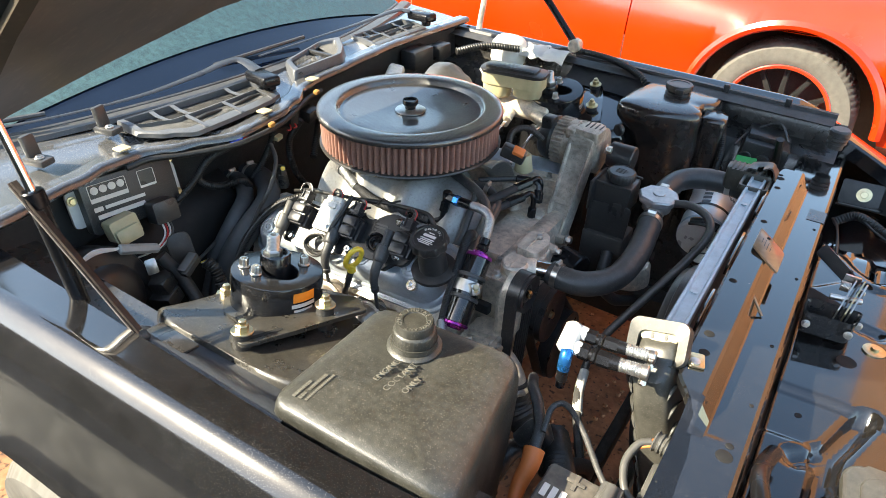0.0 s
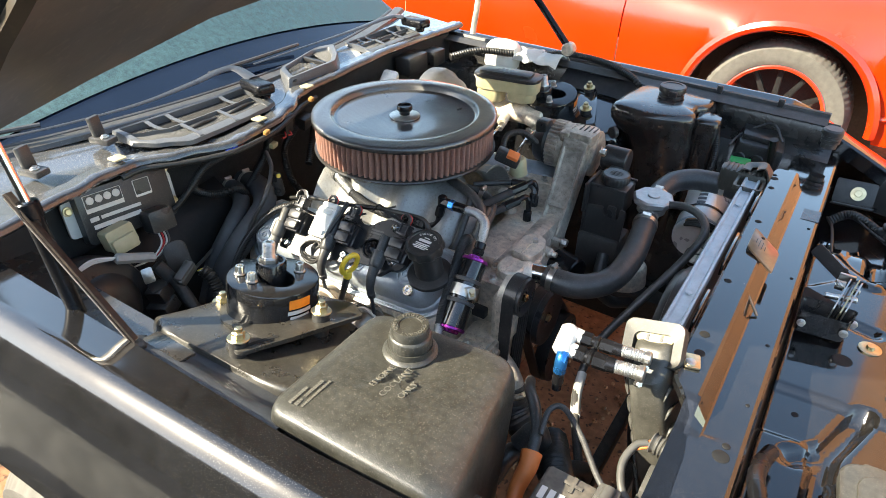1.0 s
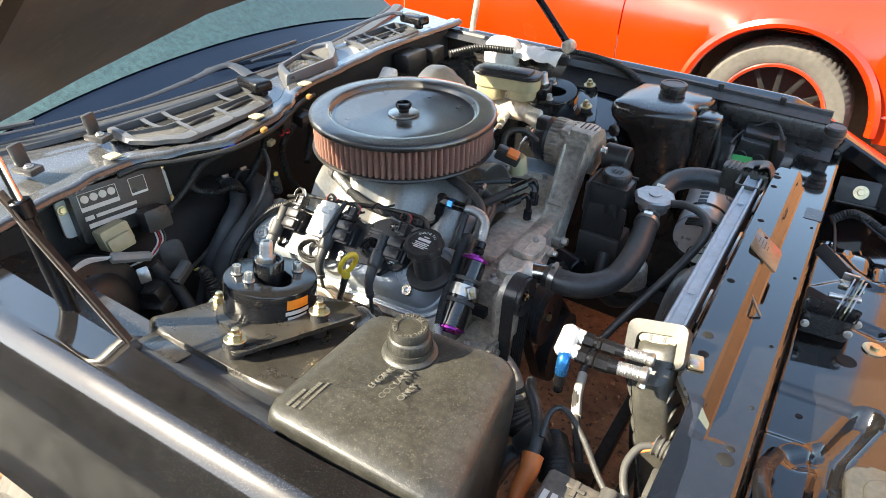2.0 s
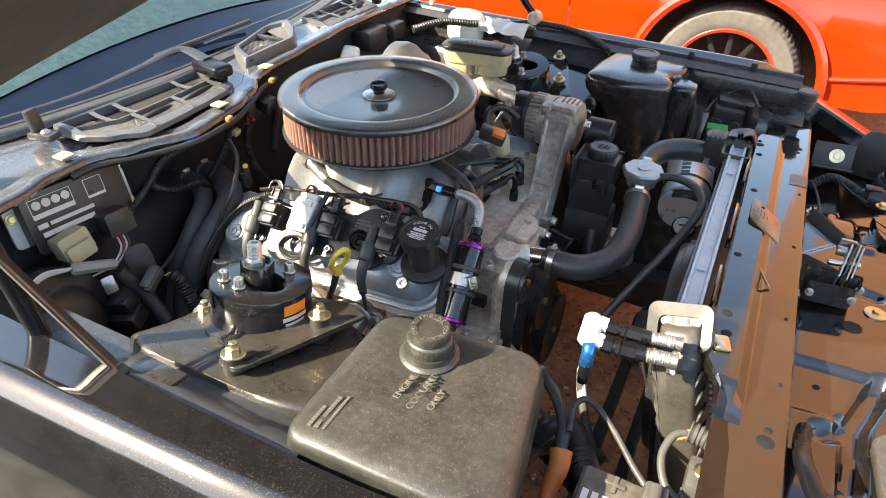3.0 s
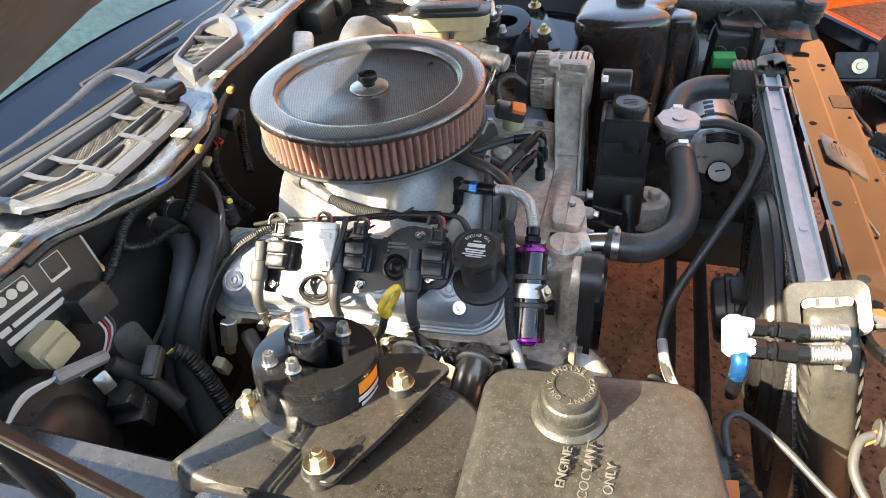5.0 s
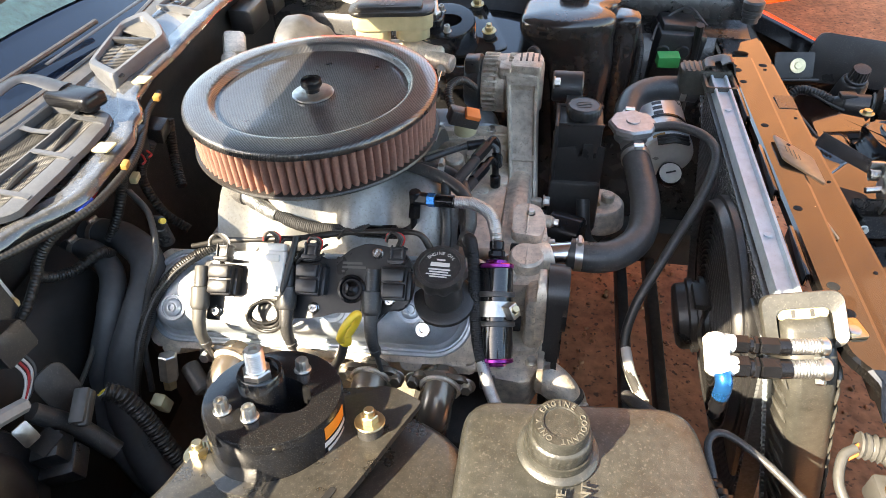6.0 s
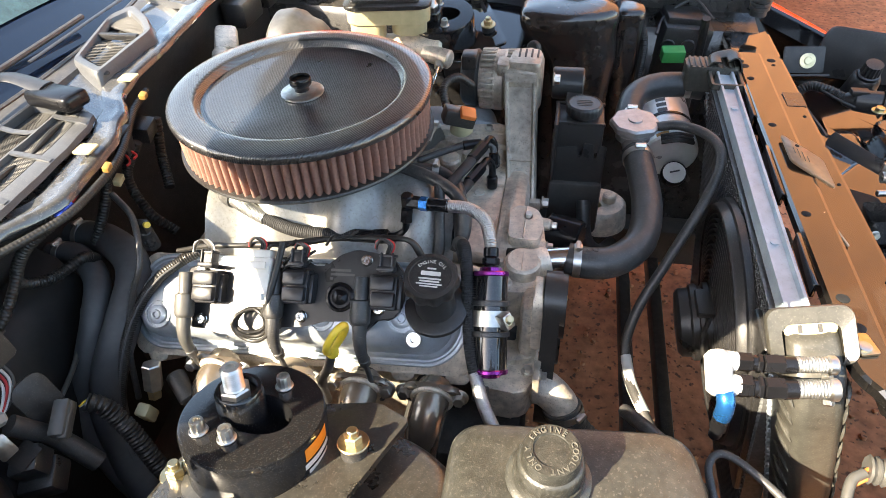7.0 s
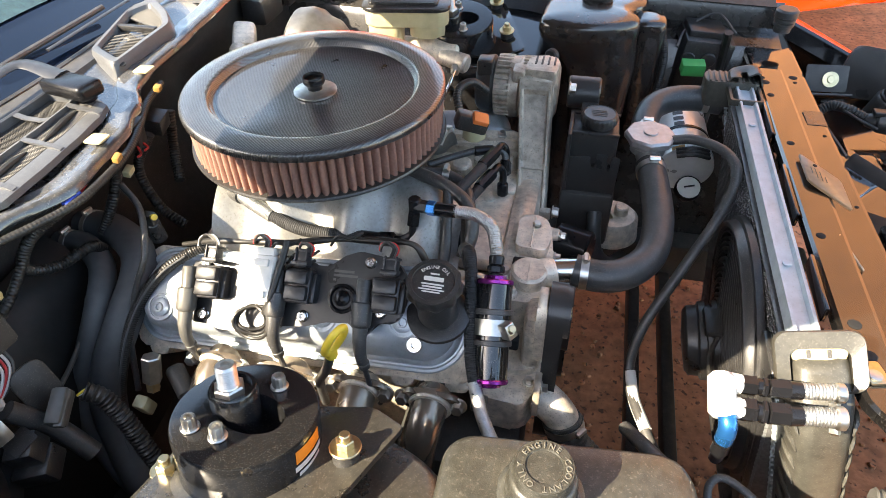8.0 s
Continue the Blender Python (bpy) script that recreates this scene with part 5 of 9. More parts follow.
rows = [[(0.686, y, 0.842), (0.687, y, 0.846), (0.691, y, 0.846), (0.693, y, 0.839), (0.711, y, 0.839), (0.713, y, 0.846), (0.717, y, 0.846), (0.718, y, 0.842), (0.718, y, 0.826), (0.686, y, 0.826), (0.686, y, 0.842)] for y in (-0.315, -0.1, 0.1, 0.335)]
sheet(bm, rows)
bar = part("top_rail", bm, RADALU, rad, "bright aluminium top rail")
for y in (0.20, -0.16):
    bm = B()
    slab(bm, rrect(0.012, 0.010, 0.004), 0, 0.002, 0.0005, Matrix.Translation((0.7005, y, 0.8405)))
    part("boss", bm, RADALU, bar)
bm = B()
box(bm, (0.698, 0.01, 0.55), (0.030, 0.64, 0.54), 0)
for v in bm.verts:
    v.co.x += LEAN * (0.83 - v.co.z)
part("core", bm, FIN, rad, "finned aluminium core", smooth=False)
bm = B()
for k in range(52):
    z = 0.820 - 0.0105 * k
    box(bm, (0.6810 + LEAN * (0.83 - z), 0.01, z), (0.004, 0.64, 0.0022))
fins = part("core_tubing", bm, FINALU, rad, smooth=False)
fins["kind"] = "stuff"
bm = B()
for k in range(30):
    z = 0.8148 - 0.0105 * k
    x = 0.6795 + LEAN * (0.83 - z)
    top = [bm.verts.new((x, -0.31 + 0.0045 * j, z + (0.0040 if j % 2 else -0.0040))) for j in range(143)]
    low = [bm.verts.new((x + 0.006, v.co.y, v.co.z)) for v in top]
    for j in range(142):
        bm.faces.new((top[j], top[j + 1], low[j + 1], low[j]))
zz = part("fin_matrix", bm, FINALU, rad, "zigzag aluminium cooling fins", smooth=False)
zz["kind"] = "stuff"


def end_tank(y0, side):
    """A D-shaped plastic tank that leans with the core, with cross ribs on both its edges."""
    e1, e3 = Vector((0.966, 0, 0.259)), Vector((0.25, 0, -0.968))
    top = Vector((0.697, y0, 0.868))

    def ring(d, half, out, n=22):
        pts = []
        for k in range(n):
            a = math.pi * k / (n - 1)
            c, s = math.cos(a), math.sin(a)
            q = -half * math.copysign(abs(c) ** 0.45, c)
            pts.append(top + e3 * d + e1 * q + Vector((0, side * out * abs(s) ** 0.45, 0)))
        return pts

    bm = B()
    prof = ((0.004, 0.006, 0.020), (0.0, 0.018, 0.036), (0.001, 0.024, 0.042), (0.006, 0.028, 0.048), (0.016, 0.030, 0.056), (0.028, 0.031, 0.076), (0.036, 0.031, 0.084), (0.10, 0.032, 0.088), (0.20, 0.032, 0.088), (0.35, 0.031, 0.084), (0.50, 0.030, 0.078), (0.54, 0.02, 0.05))
    sheet(bm, [ring(*p) for p in prof], 0.003)
    et = part("end_tank", bm, ENDTANK, rad, "weathered grey ribbed plastic end tank")
    for k in range(12):
        d = 0.060 + 0.034 * k
        for q, s0, s1 in ((-1, 0.10, 0.62), (1, 0.10, 0.62)):
            bm = B()
            pts = []
            for i in range(7):
                u = s0 + (s1 - s0) * i / 6
                a = 0.5 * math.pi * u
                pts.append(top + e3 * (d + 0.006 * u - 0.010 * math.sin(math.pi * i / 6)) + e1 * q * 0.0335 * abs(math.cos(a)) ** 0.45 + Vector((0, side * 0.0895 * abs(math.sin(a)) ** 0.45, 0)))
            tube(bm, pts, lambda t: 0.0008 + 0.0026 * math.sin(math.pi * t), 6, 1, raw=True)
            part("rib", bm, ENDTANK, et)
    # crimped header strip between core and tank
    bm = B()
    for k in range(40):
        p = top + e3 * (0.05 + 0.0125 * k) + Vector((0, side * 0.003, 0))
        box(bm, p - e1 * 0.033, (0.006, 0.010, 0.007), 0.001)
        box(bm, p + e1 * 0.034, (0.006, 0.010, 0.007), 0.001)
    cr = part("crimp_strip", bm, RADALU, et)
    cr["kind"] = "stuff"
    if side > 0:
        bm = B()
        slab(bm, rrect(0.098, 0.046, 0.010), -0.045, 0.006, 0.004, Matrix.Translation((0.680, y0 + 0.020, 0.846)))
        part("mount_block", bm, ENDTANK, rad, "grey rubber mount block over the tank")
        for k in range(9):
            bm = B()
            box(bm, (0.640 + 0.0100 * k, y0 + 0.0205, 0.8530), (0.005, 0.044, 0.003), 0.001)
            part("block_rib", bm, ENDTANK, rad)
        bm = B()
        rings = []
        for w, h, dz in ((0.046, 0.052, -0.004), (0.048, 0.054, 0.001), (0.058, 0.062, 0.001), (0.060, 0.064, -0.010)):
            ring_ = [(0.700 + x, y0 - 0.030 + y, 0.846 + dz) for x, y in rrect(w, h, 0.006)]
            rings.append(ring_ + [ring_[0]])
        sheet(bm, rings)
        part("corner_frame", bm, ENDTANK, rad, "dull grey corner frame")
        return et
    # rubber saddle, an arch round the tank's neck
    m = basis(top + Vector((0, side * 0.030, -0.004)), e1, (0, -side * 0.70, 0.72))
    bm = B()
    outer = rrect(0.088, 0.066, 0.014, 5)
    inner = rrect(0.058, 0.048, 0.010, 5, 0.0, -0.010)
    rings = []
    for pts, z in ((inner, -0.010), (inner, 0.007), ([(x * 0.97, y * 0.97) for x, y in outer], 0.010), (outer, 0.007), (outer, -0.010)):
        r_ = [m @ Vector((x, y, z)) for x, y in pts]
        rings.append(r_ + [r_[0]])
    sheet(bm, rings)
    part("mount_saddle", bm, ENDTANK, rad, "grey rubber radiator mount saddle")
    bm = B()
    slab(bm, rrect(0.054, 0.014, 0.005), -0.006, 0.002, 0.002, m @ Matrix.Translation((0, 0.008, 0)))
    ins = part("mount_insert", bm, CREAM, rad, "pale mount insert with slots")
    # dark strips on the insert give the slots their shade
    for dx in (-0.010, 0.010):
        bm = B()
        slab(bm, rrect(0.004, 0.009, 0.001), 0.002, 0.0032, 0, m @ Matrix.Translation((dx, 0.008, 0)))
        part("slot", bm, DARK, ins)
    return et


end_tank(-0.315, -1)
end_tank(0.335, 1)
# cooling fan shroud behind the core
def shroud_x(z):
    return 0.671 + LEAN * (0.83 - z)


FAN_Y, FAN_Z, FAN_R = -0.100, 0.615, 0.198
fan_n = Vector((-1, 0, -LEAN)).normalized()
fan_c = Vector((shroud_x(FAN_Z), FAN_Y, FAN_Z))
bm = B()
lathe(bm, [(FAN_R + 0.006, -0.006), (FAN_R + 0.006, 0.004), (FAN_R, 0.006), (FAN_R - 0.002, 0.016), (FAN_R - 0.005, 0.019), (FAN_R - 0.010, 0.019), (FAN_R - 0.013, 0.014), (FAN_R - 0.012, -0.004)], fan_c, fan_n, 96)
shroud = part("fan_shroud", bm, PLASTIC, rad, "round black electric fan shroud")
for k in range(15):
    r = 0.068 + 0.0084 * k
    bm = B()
    lathe(bm, [(r, 0.008), (r, 0.030 - 0.0010 * k), (r + 0.0022, 0.030 - 0.0010 * k), (r + 0.0022, 0.008)], fan_c, fan_n, 72)
    part("guard_ring", bm, PLASTIC, shroud)
for k in range(8):
    a = 2 * math.pi * k / 8 + 0.2
    d0 = axis_turn(fan_n).to_3x3() @ Vector((math.cos(a), math.sin(a), 0))
    d1 = axis_turn(fan_n).to_3x3() @ Vector((math.cos(a + 0.25), math.sin(a + 0.25), 0))
    bm = B()
    tube(bm, [fan_c + d0 * 0.062 + fan_n * 0.016, fan_c + (d0 + d1) * 0.065 + fan_n * 0.014, fan_c + d1 * (FAN_R - 0.010) + fan_n * 0.010], 0.0040, 8, 6)
    part("strut", bm, PLASTIC, shroud)
bm = B()
for k in range(9):
    a = 2 * math.pi * k / 9
    fr_ = axis_turn(fan_n).to_3x3()
    rows = []
    for q in (0.06, 0.10, 0.14, 0.178):
        w = 0.16 + 0.9 * (q - 0.06)
        rows.append([fan_c + fr_ @ Vector((q * math.cos(a + w * e), q * math.sin(a + w * e), 0.000 + 0.006 * e)) for e in (-1, -0.3, 0.3, 1)])
    sheet(bm, rows, 0.002)
part("fan_wheel", bm, CASE, shroud, "black fan blades")
bm = B()
slab(bm, rrect(0.075, 0.34, 0.006), 0.0, 0.010, 0.003, basis(Vector((shroud_x(0.62), -0.270, 0.62)), (0, 1, 0), (-LEAN, 0, 1)))
side_ = part("side_panel", bm, PLASTIC, shroud, "flat black shroud side panel")
for dz in (0.05, 0.085, -0.03):
    bm = B()
    tube(bm, [(shroud_x(0.62 + dz) - 0.012, -0.285, 0.628 + dz), (shroud_x(0.62 + dz) - 0.014, -0.262, 0.628 + dz), (shroud_x(0.62 + dz) - 0.014, -0.258, 0.622 + dz), (shroud_x(0.62 + dz) - 0.014, -0.262, 0.616 + dz), (shroud_x(0.62 + dz) - 0.012, -0.285, 0.616 + dz)], 0.0020, 6, 4)
    part("clip", bm, PLASTIC, side_)
mc_ = fan_c + fan_n * 0.022
bm = B()
lathe(bm, [(0.062, 0.0), (0.066, 0.004), (0.066, 0.012), (0.060, 0.014), (0.060, 0.020), (0.064, 0.022), (0.064, 0.032), (0.058, 0.035), (0.057, 0.050), (0.050, 0.056), (0.020, 0.058), (0, 0.058)], mc_, (-1, 0, -0.22), 48)
fm_ = part("fan_motor", bm, PLASTIC, rad, "black ribbed fan motor")
bm = B()
box(bm, mc_ + Vector((-0.020, -0.02, 0.060)), (0.040, 0.055, 0.012), 0.003)
part("motor_plug", bm, PLASTIC, fm_)
bm = B()
tube(bm, [mc_ + Vector((-0.02, -0.045, 0.055)), mc_ + Vector((-0.03, -0.075, 0.03)), mc_ + Vector((-0.01, -0.09, -0.02)), mc_ + Vector((0.01, -0.085, -0.07))], 0.0035, 8, 8)
part("motor_lead", bm, LOOM, fm_)

# filler neck and upper hose
hose = thing("upper_radiator_hose", "thick black rubber upper radiator hose with a filler neck", "hose", (0.55, 0.0, 0.72))
bm = B()
tube(bm, [(0.432, -0.126, 0.746), (0.470, -0.130, 0.744), (0.510, -0.115, 0.744), (0.545, -0.070, 0.748), (0.556, 0.0, 0.760), (0.549, 0.08, 0.772), (0.540, 0.135, 0.780)], 0.0248, 24, 12)
part("hose_lower_run", bm, RUBBER, hose, "bent black rubber hose")
bm = B()
tube(bm, [(0.532, 0.215, 0.785), (0.530, 0.26, 0.792), (0.545, 0.31, 0.800), (0.585, 0.345, 0.803), (0.64, 0.36, 0.800), (0.675, 0.362, 0.795)], 0.0248, 24, 12)
part("hose_upper_run", bm, RUBBER, hose)
bm = B()
tube(bm, [(0.541, 0.125, 0.779), (0.535, 0.18, 0.783), (0.532, 0.225, 0.786)], 0.0215, 24, 8)
cyl(bm, (0.535, 0.178, 0.782), (0.535, 0.178, 0.800), 0.031, 0.031, 32, 0.002)
cyl(bm, (0.535, 0.178, 0.797), (0.535, 0.178, 0.808), 0.036, 0.036, 32, 0.002)
part("filler_neck", bm, CAPALU, hose, "welded aluminium filler neck")
bm = B()
cyl(bm, (0.535, 0.178, 0.804), (0.535, 0.178, 0.820), 0.045, None, 8, 0.004)
cyl(bm, (0.535, 0.178, 0.818), (0.535, 0.178, 0.8225), 0.013, None, 24, 0.001)
part("pressure_cap", bm, CAPALU, hose, "octagonal silver pressure cap")
clamp((0.447, -0.128, 0.745), (1, 0, 0), 0.0250, hose)
clamp((0.543, 0.118, 0.778), (-0.1, 1, 0.15), 0.0250, hose)
clamp((0.532, 0.232, 0.787), (0, 1, 0.1), 0.0250, hose)
clamp((0.645, 0.361, 0.800), (1, 0, 0), 0.0250, hose)
letters("RAD", 0.0105, basis((0.458, -0.133, 0.7708), (1, 0.08, 0), (0, 1, 0.15)), GREYPL, hose, depth=0.0003, name="printed_lettering")
letters("TOP", 0.0105, basis((0.458, -0.148, 0.7668), (1, 0.05, 0), (0, 0.9, 0.4)), GREYPL, hose, depth=0.0003, name="printed_lettering")

over = thing("overflow_hose", "thin black overflow hose looping from the filler neck", "hose", (0.575, 0.17, 0.80))
bm = B()
tube(bm, [(0.572, 0.172, 0.812), (0.610, 0.160, 0.824), (0.652, 0.12, 0.830), (0.668, 0.075, 0.818), (0.650, 0.02, 0.780), (0.600, -0.05, 0.70), (0.555, -0.11, 0.62), (0.545, -0.16, 0.56), (0.57, -0.24, 0.545), (0.62, -0.33, 0.52)], 0.0085, 12, 10)
part("hose", bm, RUBBER, over)
bm = B()
cyl(bm, (0.556, 0.174, 0.808), (0.580, 0.171, 0.813), 0.007, None, 12, 0.001)
part("barb", bm, BRASS, over)
bm = B()
tube(bm, [(0.546, -0.155, 0.563), (0.556, -0.20, 0.549), (0.575, -0.25, 0.544)], 0.0098, 12, 6)
part("sleeve", bm, LABEL, over, "white heat-shrink sleeve")


# ---- alternator and bracket ----
alt = thing("alternator", "dusty grey alternator on a cast aluminium bracket", "alternator", (0.31, 0.2, 0.70))
bm = B()
rows = []
for t in (0.0, 0.035, 0.05, 0.30, 0.325, 0.33, 0.375, 0.38, 0.405, 0.90, 0.93, 1.0):
    y, z = 0.058 + 0.172 * t, 0.703 + 0.170 * t
    w0, w1 = 0.320 - 0.030 * t, 0.370 - 0.018 * t
    deep = 0.0 if t < 0.04 or 0.328 < t < 0.378 or t > 0.92 else (-0.007 if t in (0.05, 0.90) else -0.009)
    deep = -0.002 if 0.328 < t < 0.378 else deep
    up = Vector((0, -0.70, 0.71))
    rows.append([Vector((x, y, z)) + up * h for x, h in ((w0 - 0.002, -0.045), (w0, -0.004), (w0 + 0.002, 0.0), (w0 + 0.006, 0.0), (w0 + 0.009, deep), (w0 + 0.012, deep), (w1 - 0.012, deep), (w1 - 0.009, deep), (w1 - 0.006, 0.0), (w1 - 0.002, 0.0), (w1, -0.004), (w1 + 0.002, -0.045))])
sheet(bm, rows, 0.003)
box(bm, (0.345, 0.062, 0.700), (0.072, 0.016, 0.020), 0.004)
part("mounting_bracket", bm, GRIMEALU, alt, "tall cast aluminium bracket")
bm = B()
lathe(bm, [(0, 0), (0.044, 0), (0.051, 0.006), (0.053, 0.030), (0.058, 0.034), (0.058, 0.052), (0.053, 0.054), (0.051, 0.100), (0.056, 0.104), (0.056, 0.120), (0.044, 0.126), (0, 0.126)], (0.235, 0.285, 0.830), (1, 0, 0), 56)
hs_ = part("housing", bm, GRIMEALU, alt, "finned alternator housing")
for k in range(22):
    a = radians(-40 + 11.5 * k)
    dr = Vector((0, -math.cos(a), math.sin(a)))
    for x0, x1 in ((0.243, 0.272), (0.292, 0.336)):
        bm = B()
        box(bm, Vector(((x0 + x1) / 2, 0.285, 0.830)) + dr * 0.0545, (x1 - x0, 0.0042, 0.012), 0.0010, pose(0, 0, 0, 90 - math.degrees(a), 0, 0))
        part("fin", bm, GRIMEALU, hs_)
bm = B()
slab(bm, rpoly([(0.298, 0.236), (0.358, 0.230), (0.360, 0.282), (0.344, 0.302), (0.304, 0.292)], 0.008, 4), 0.866, 0.892, 0.004)
fb = part("fin_block", bm, GRIMEALU, alt, "slotted top of the front casting")
# slots are dark bars on the block, coloured for their shade
for k in range(4):
    bm = B()
    box(bm, (0.316 + 0.0115 * k, 0.276, 0.8908), (0.0040, 0.034, 0.005), 0.001)
    part("slot", bm, DARK, fb)
bm = B()
slab(bm, rpoly([(0.276, 0.236), (0.300, 0.232), (0.302, 0.310), (0.276, 0.305)], 0.005, 3), 0.862, 0.886, 0.003)
part("rear_rib_block", bm, GRIMEALU, alt)
bm = B()
cyl(bm, (0.205, 0.285, 0.832), (0.240, 0.285, 0.832), 0.052, 0.056, 36, 0.006)
box(bm, (0.222, 0.262, 0.880), (0.030, 0.036, 0.030), 0.005)
part("rear_cap", bm, PLASTIC, alt, "black plastic rear cap")
bm = B()
box(bm, (0.320, 0.240, 0.874), (0.070, 0.018, 0.014), 0.004, pose(0, 0, 0, 42, 0, 0))
part("bracket_cap", bm, GRIMEALU, alt)
bm = B()
cyl(bm, (0.398, 0.000, 0.695), (0.456, -0.018, 0.695), 0.032, 0.032, 32, 0.003)
part("belt_drum", bm, ANODBLACK, alt, "glossy black belt roller")
bm = B()
cyl(bm, (0.380, 0.275, 0.835), (0.440, 0.275, 0.835), 0.030, None, 32, 0.003)
part("idler", bm, PLASTIC, alt)
bolt("bracket_bolt", (0.382, 0.066, 0.703), (1, 0, 0), alt, ZINC, 0.009, 0.010, 0.012)
bolt("bracket_bolt", (0.382, 0.235, 0.862), (1, 0, 0), alt, ZINC, 0.009, 0.010, 0.012)

# ---- power steering reservoir ----
ps = thing("power_steering_pump", "black plastic power steering reservoir with a round cap", "reservoir", (0.43, 0.17, 0.66))
bm = B()
box(bm, (0.437, 0.186, 0.790), (0.088, 0.070, 0.062), 0.005)
box(bm, (0.430, 0.192, 0.715), (0.080, 0.060, 0.11), 0.005)
psb = part("body", bm, PLASTIC, ps)
bm = B()
box(bm, (0.396, 0.172, 0.792), (0.007, 0.082, 0.072), 0.002)
box(bm, (0.396, 0.172, 0.7), (0.007, 0.06, 0.12), 0.002)
part("side_plate", bm, PLASTIC, psb)
bm = B()
slab(bm, rpoly([(-0.046, -0.075), (0.047, -0.075), (0.050, 0.040), (0.036, 0.044), (0.035, 0.014), (0.028, 0.014), (0.027, 0.046), (0.008, 0.046), (0.007, 0.018), (-0.001, 0.018), (-0.003, 0.040), (-0.046, 0.036)], 0.003, 3), 0, 0.004, 0.001, basis((0.440, 0.150, 0.735), (1, 0.02, 0), (0, 0.05, 1)))
part("front_bracket", bm, PLASTIC, ps, "slotted black bracket plate")
for yy in (0.150, 0.222):
    bm = B()
    box(bm, (0.437, yy, 0.8215), (0.090, 0.006, 0.006), 0.0015)
    part("top_rim", bm, PLASTIC, psb)
bm = B()
cyl(bm, (0.443, 0.184, 0.815), (0.443, 0.184, 0.828), 0.026, None, 32, 0.002)
lathe(bm, [(0.026, 0.826), (0.031, 0.827), (0.032, 0.829), (0.032, 0.842), (0.030, 0.845), (0.028, 0.846), (0.0275, 0.845), (0, 0.845)], (0.443, 0.184, 0), (0, 0, 1), 96, wob=lambda a, h: 1 + (0.018 * math.cos(24 * a) if 0.8275 < h < 0.843 else 0))
psc = part("cap", bm, PLASTIC, ps, "black cap with worn print")
bm = B()
for k in range(4):
    slab(bm, rrect(0.030 - 0.004 * abs(k - 1.5), 0.0022, 0.0005), 0.8453, 0.8458, 0, Matrix.Translation((0.443, 0.193 - 0.006 * k, 0)))
part("print_bars", bm, GREYPL, psc, "worn unreadable print")["kind"] = "stuff"
bm = B()
box(bm, (0.440, 0.175, 0.640), (0.100, 0.080, 0.12), 0.008)
part("pump", bm, DARK, ps)


# ---- far side: brake gear, tanks, looms ----
mc = thing("brake_master_cylinder", "cast brake master cylinder with a cream reservoir and black lid", "brake cylinder", (0.02, 0.46, 0.76))
bm = B()
slab(bm, rrect(0.190, 0.082, 0.024), 0.905, 0.914, 0.003, Matrix.Translation((0.012, 0.462, 0)) @ pose(0, 0, 0, 0, 0, 8))
slab(bm, rrect(0.150, 0.050, 0.008), 0.912, 0.921, 0.003, Matrix.Translation((0.006, 0.462, 0)) @ pose(0, 0, 0, 0, 0, 8))
lid = part("reservoir_lid", bm, PLASTIC, mc, "black moulded reservoir lid")
bm = B()
for k, w in enumerate((0.016, 0.030, 0.030, 0.026)):
    slab(bm, rrect(0.006, w, 0.001), 0.9212, 0.9218, 0, Matrix.Translation((-0.02 + 0.012 * k, 0.46, 0)) @ pose(0, 0, 0, 0, 0, 8))
part("moulded_marks", bm, PLASTIC, lid)
bm = B()
slab(bm, rrect(0.180, 0.074, 0.022), 0.872, 0.906, 0.004, Matrix.Translation((0.012, 0.462, 0)) @ pose(0, 0, 0, 0, 0, 8))
slab(bm, rrect(0.075, 0.066, 0.020), 0.835, 0.88, 0.008, Matrix.Translation((-0.035, 0.455, 0)) @ pose(0, 0, 0, 0, 0, 8))
slab(bm, rrect(0.075, 0.066, 0.020), 0.845, 0.88, 0.008, Matrix.Translation((0.055, 0.468, 0)) @ pose(0, 0, 0, 0, 0, 8))
part("reservoir", bm, CREAM, mc, "cream translucent plastic reservoir")
bm = B()
cyl(bm, (-0.10, 0.455, 0.805), (0.125, 0.48, 0.805), 0.030, 0.028, 28, 0.006)
cyl(bm, (0.085, 0.46, 0.80), (0.150, 0.44, 0.792), 0.019, 0.021, 24, 0.004)
cyl(bm, (0.02, 0.45, 0.80), (0.03, 0.405, 0.792), 0.014, None, 16, 0.003)
part("cylinder_body", bm, ALU, mc)
for a in ((0.125, 0.43, 0.79), (0.035, 0.40, 0.79)):
    bm = B()
    hexa(bm, a, (a[0] + 0.004, a[1] - 0.022, a[2] - 0.004), 0.010)
    part("union_nut", bm, ZINC, mc)
    bm = B()
    tube(bm, [(a[0] + 0.004, a[1] - 0.02, a[2]), (a[0], a[1] - 0.055, a[2] - 0.012), (a[0] - 0.012, a[1] - 0.075, a[2] - 0.05), (a[0] - 0.004, a[1] - 0.08, a[2] - 0.11), (a[0] - 0.05, a[1] - 0.06, a[2] - 0.15)], 0.0038, 10, 8)
    part("brake_line", bm, POLISHED, mc, "bent bright steel brake line")
boost = thing("brake_booster", "round dull brake booster on the firewall", "brake booster", (-0.25, 0.44, 0.70))
bm = B()
lathe(bm, [(0, 0), (0.085, 0), (0.100, 0.012), (0.104, 0.04), (0.100, 0.06), (0.088, 0.075), (0.08, 0.10), (0.055, 0.125), (0.035, 0.14), (0, 0.14)], (-0.255, 0.445, 0.785), (1, 0, 0), 48)
part("shell", bm, SHELL, boost, "dusty grey booster shell")
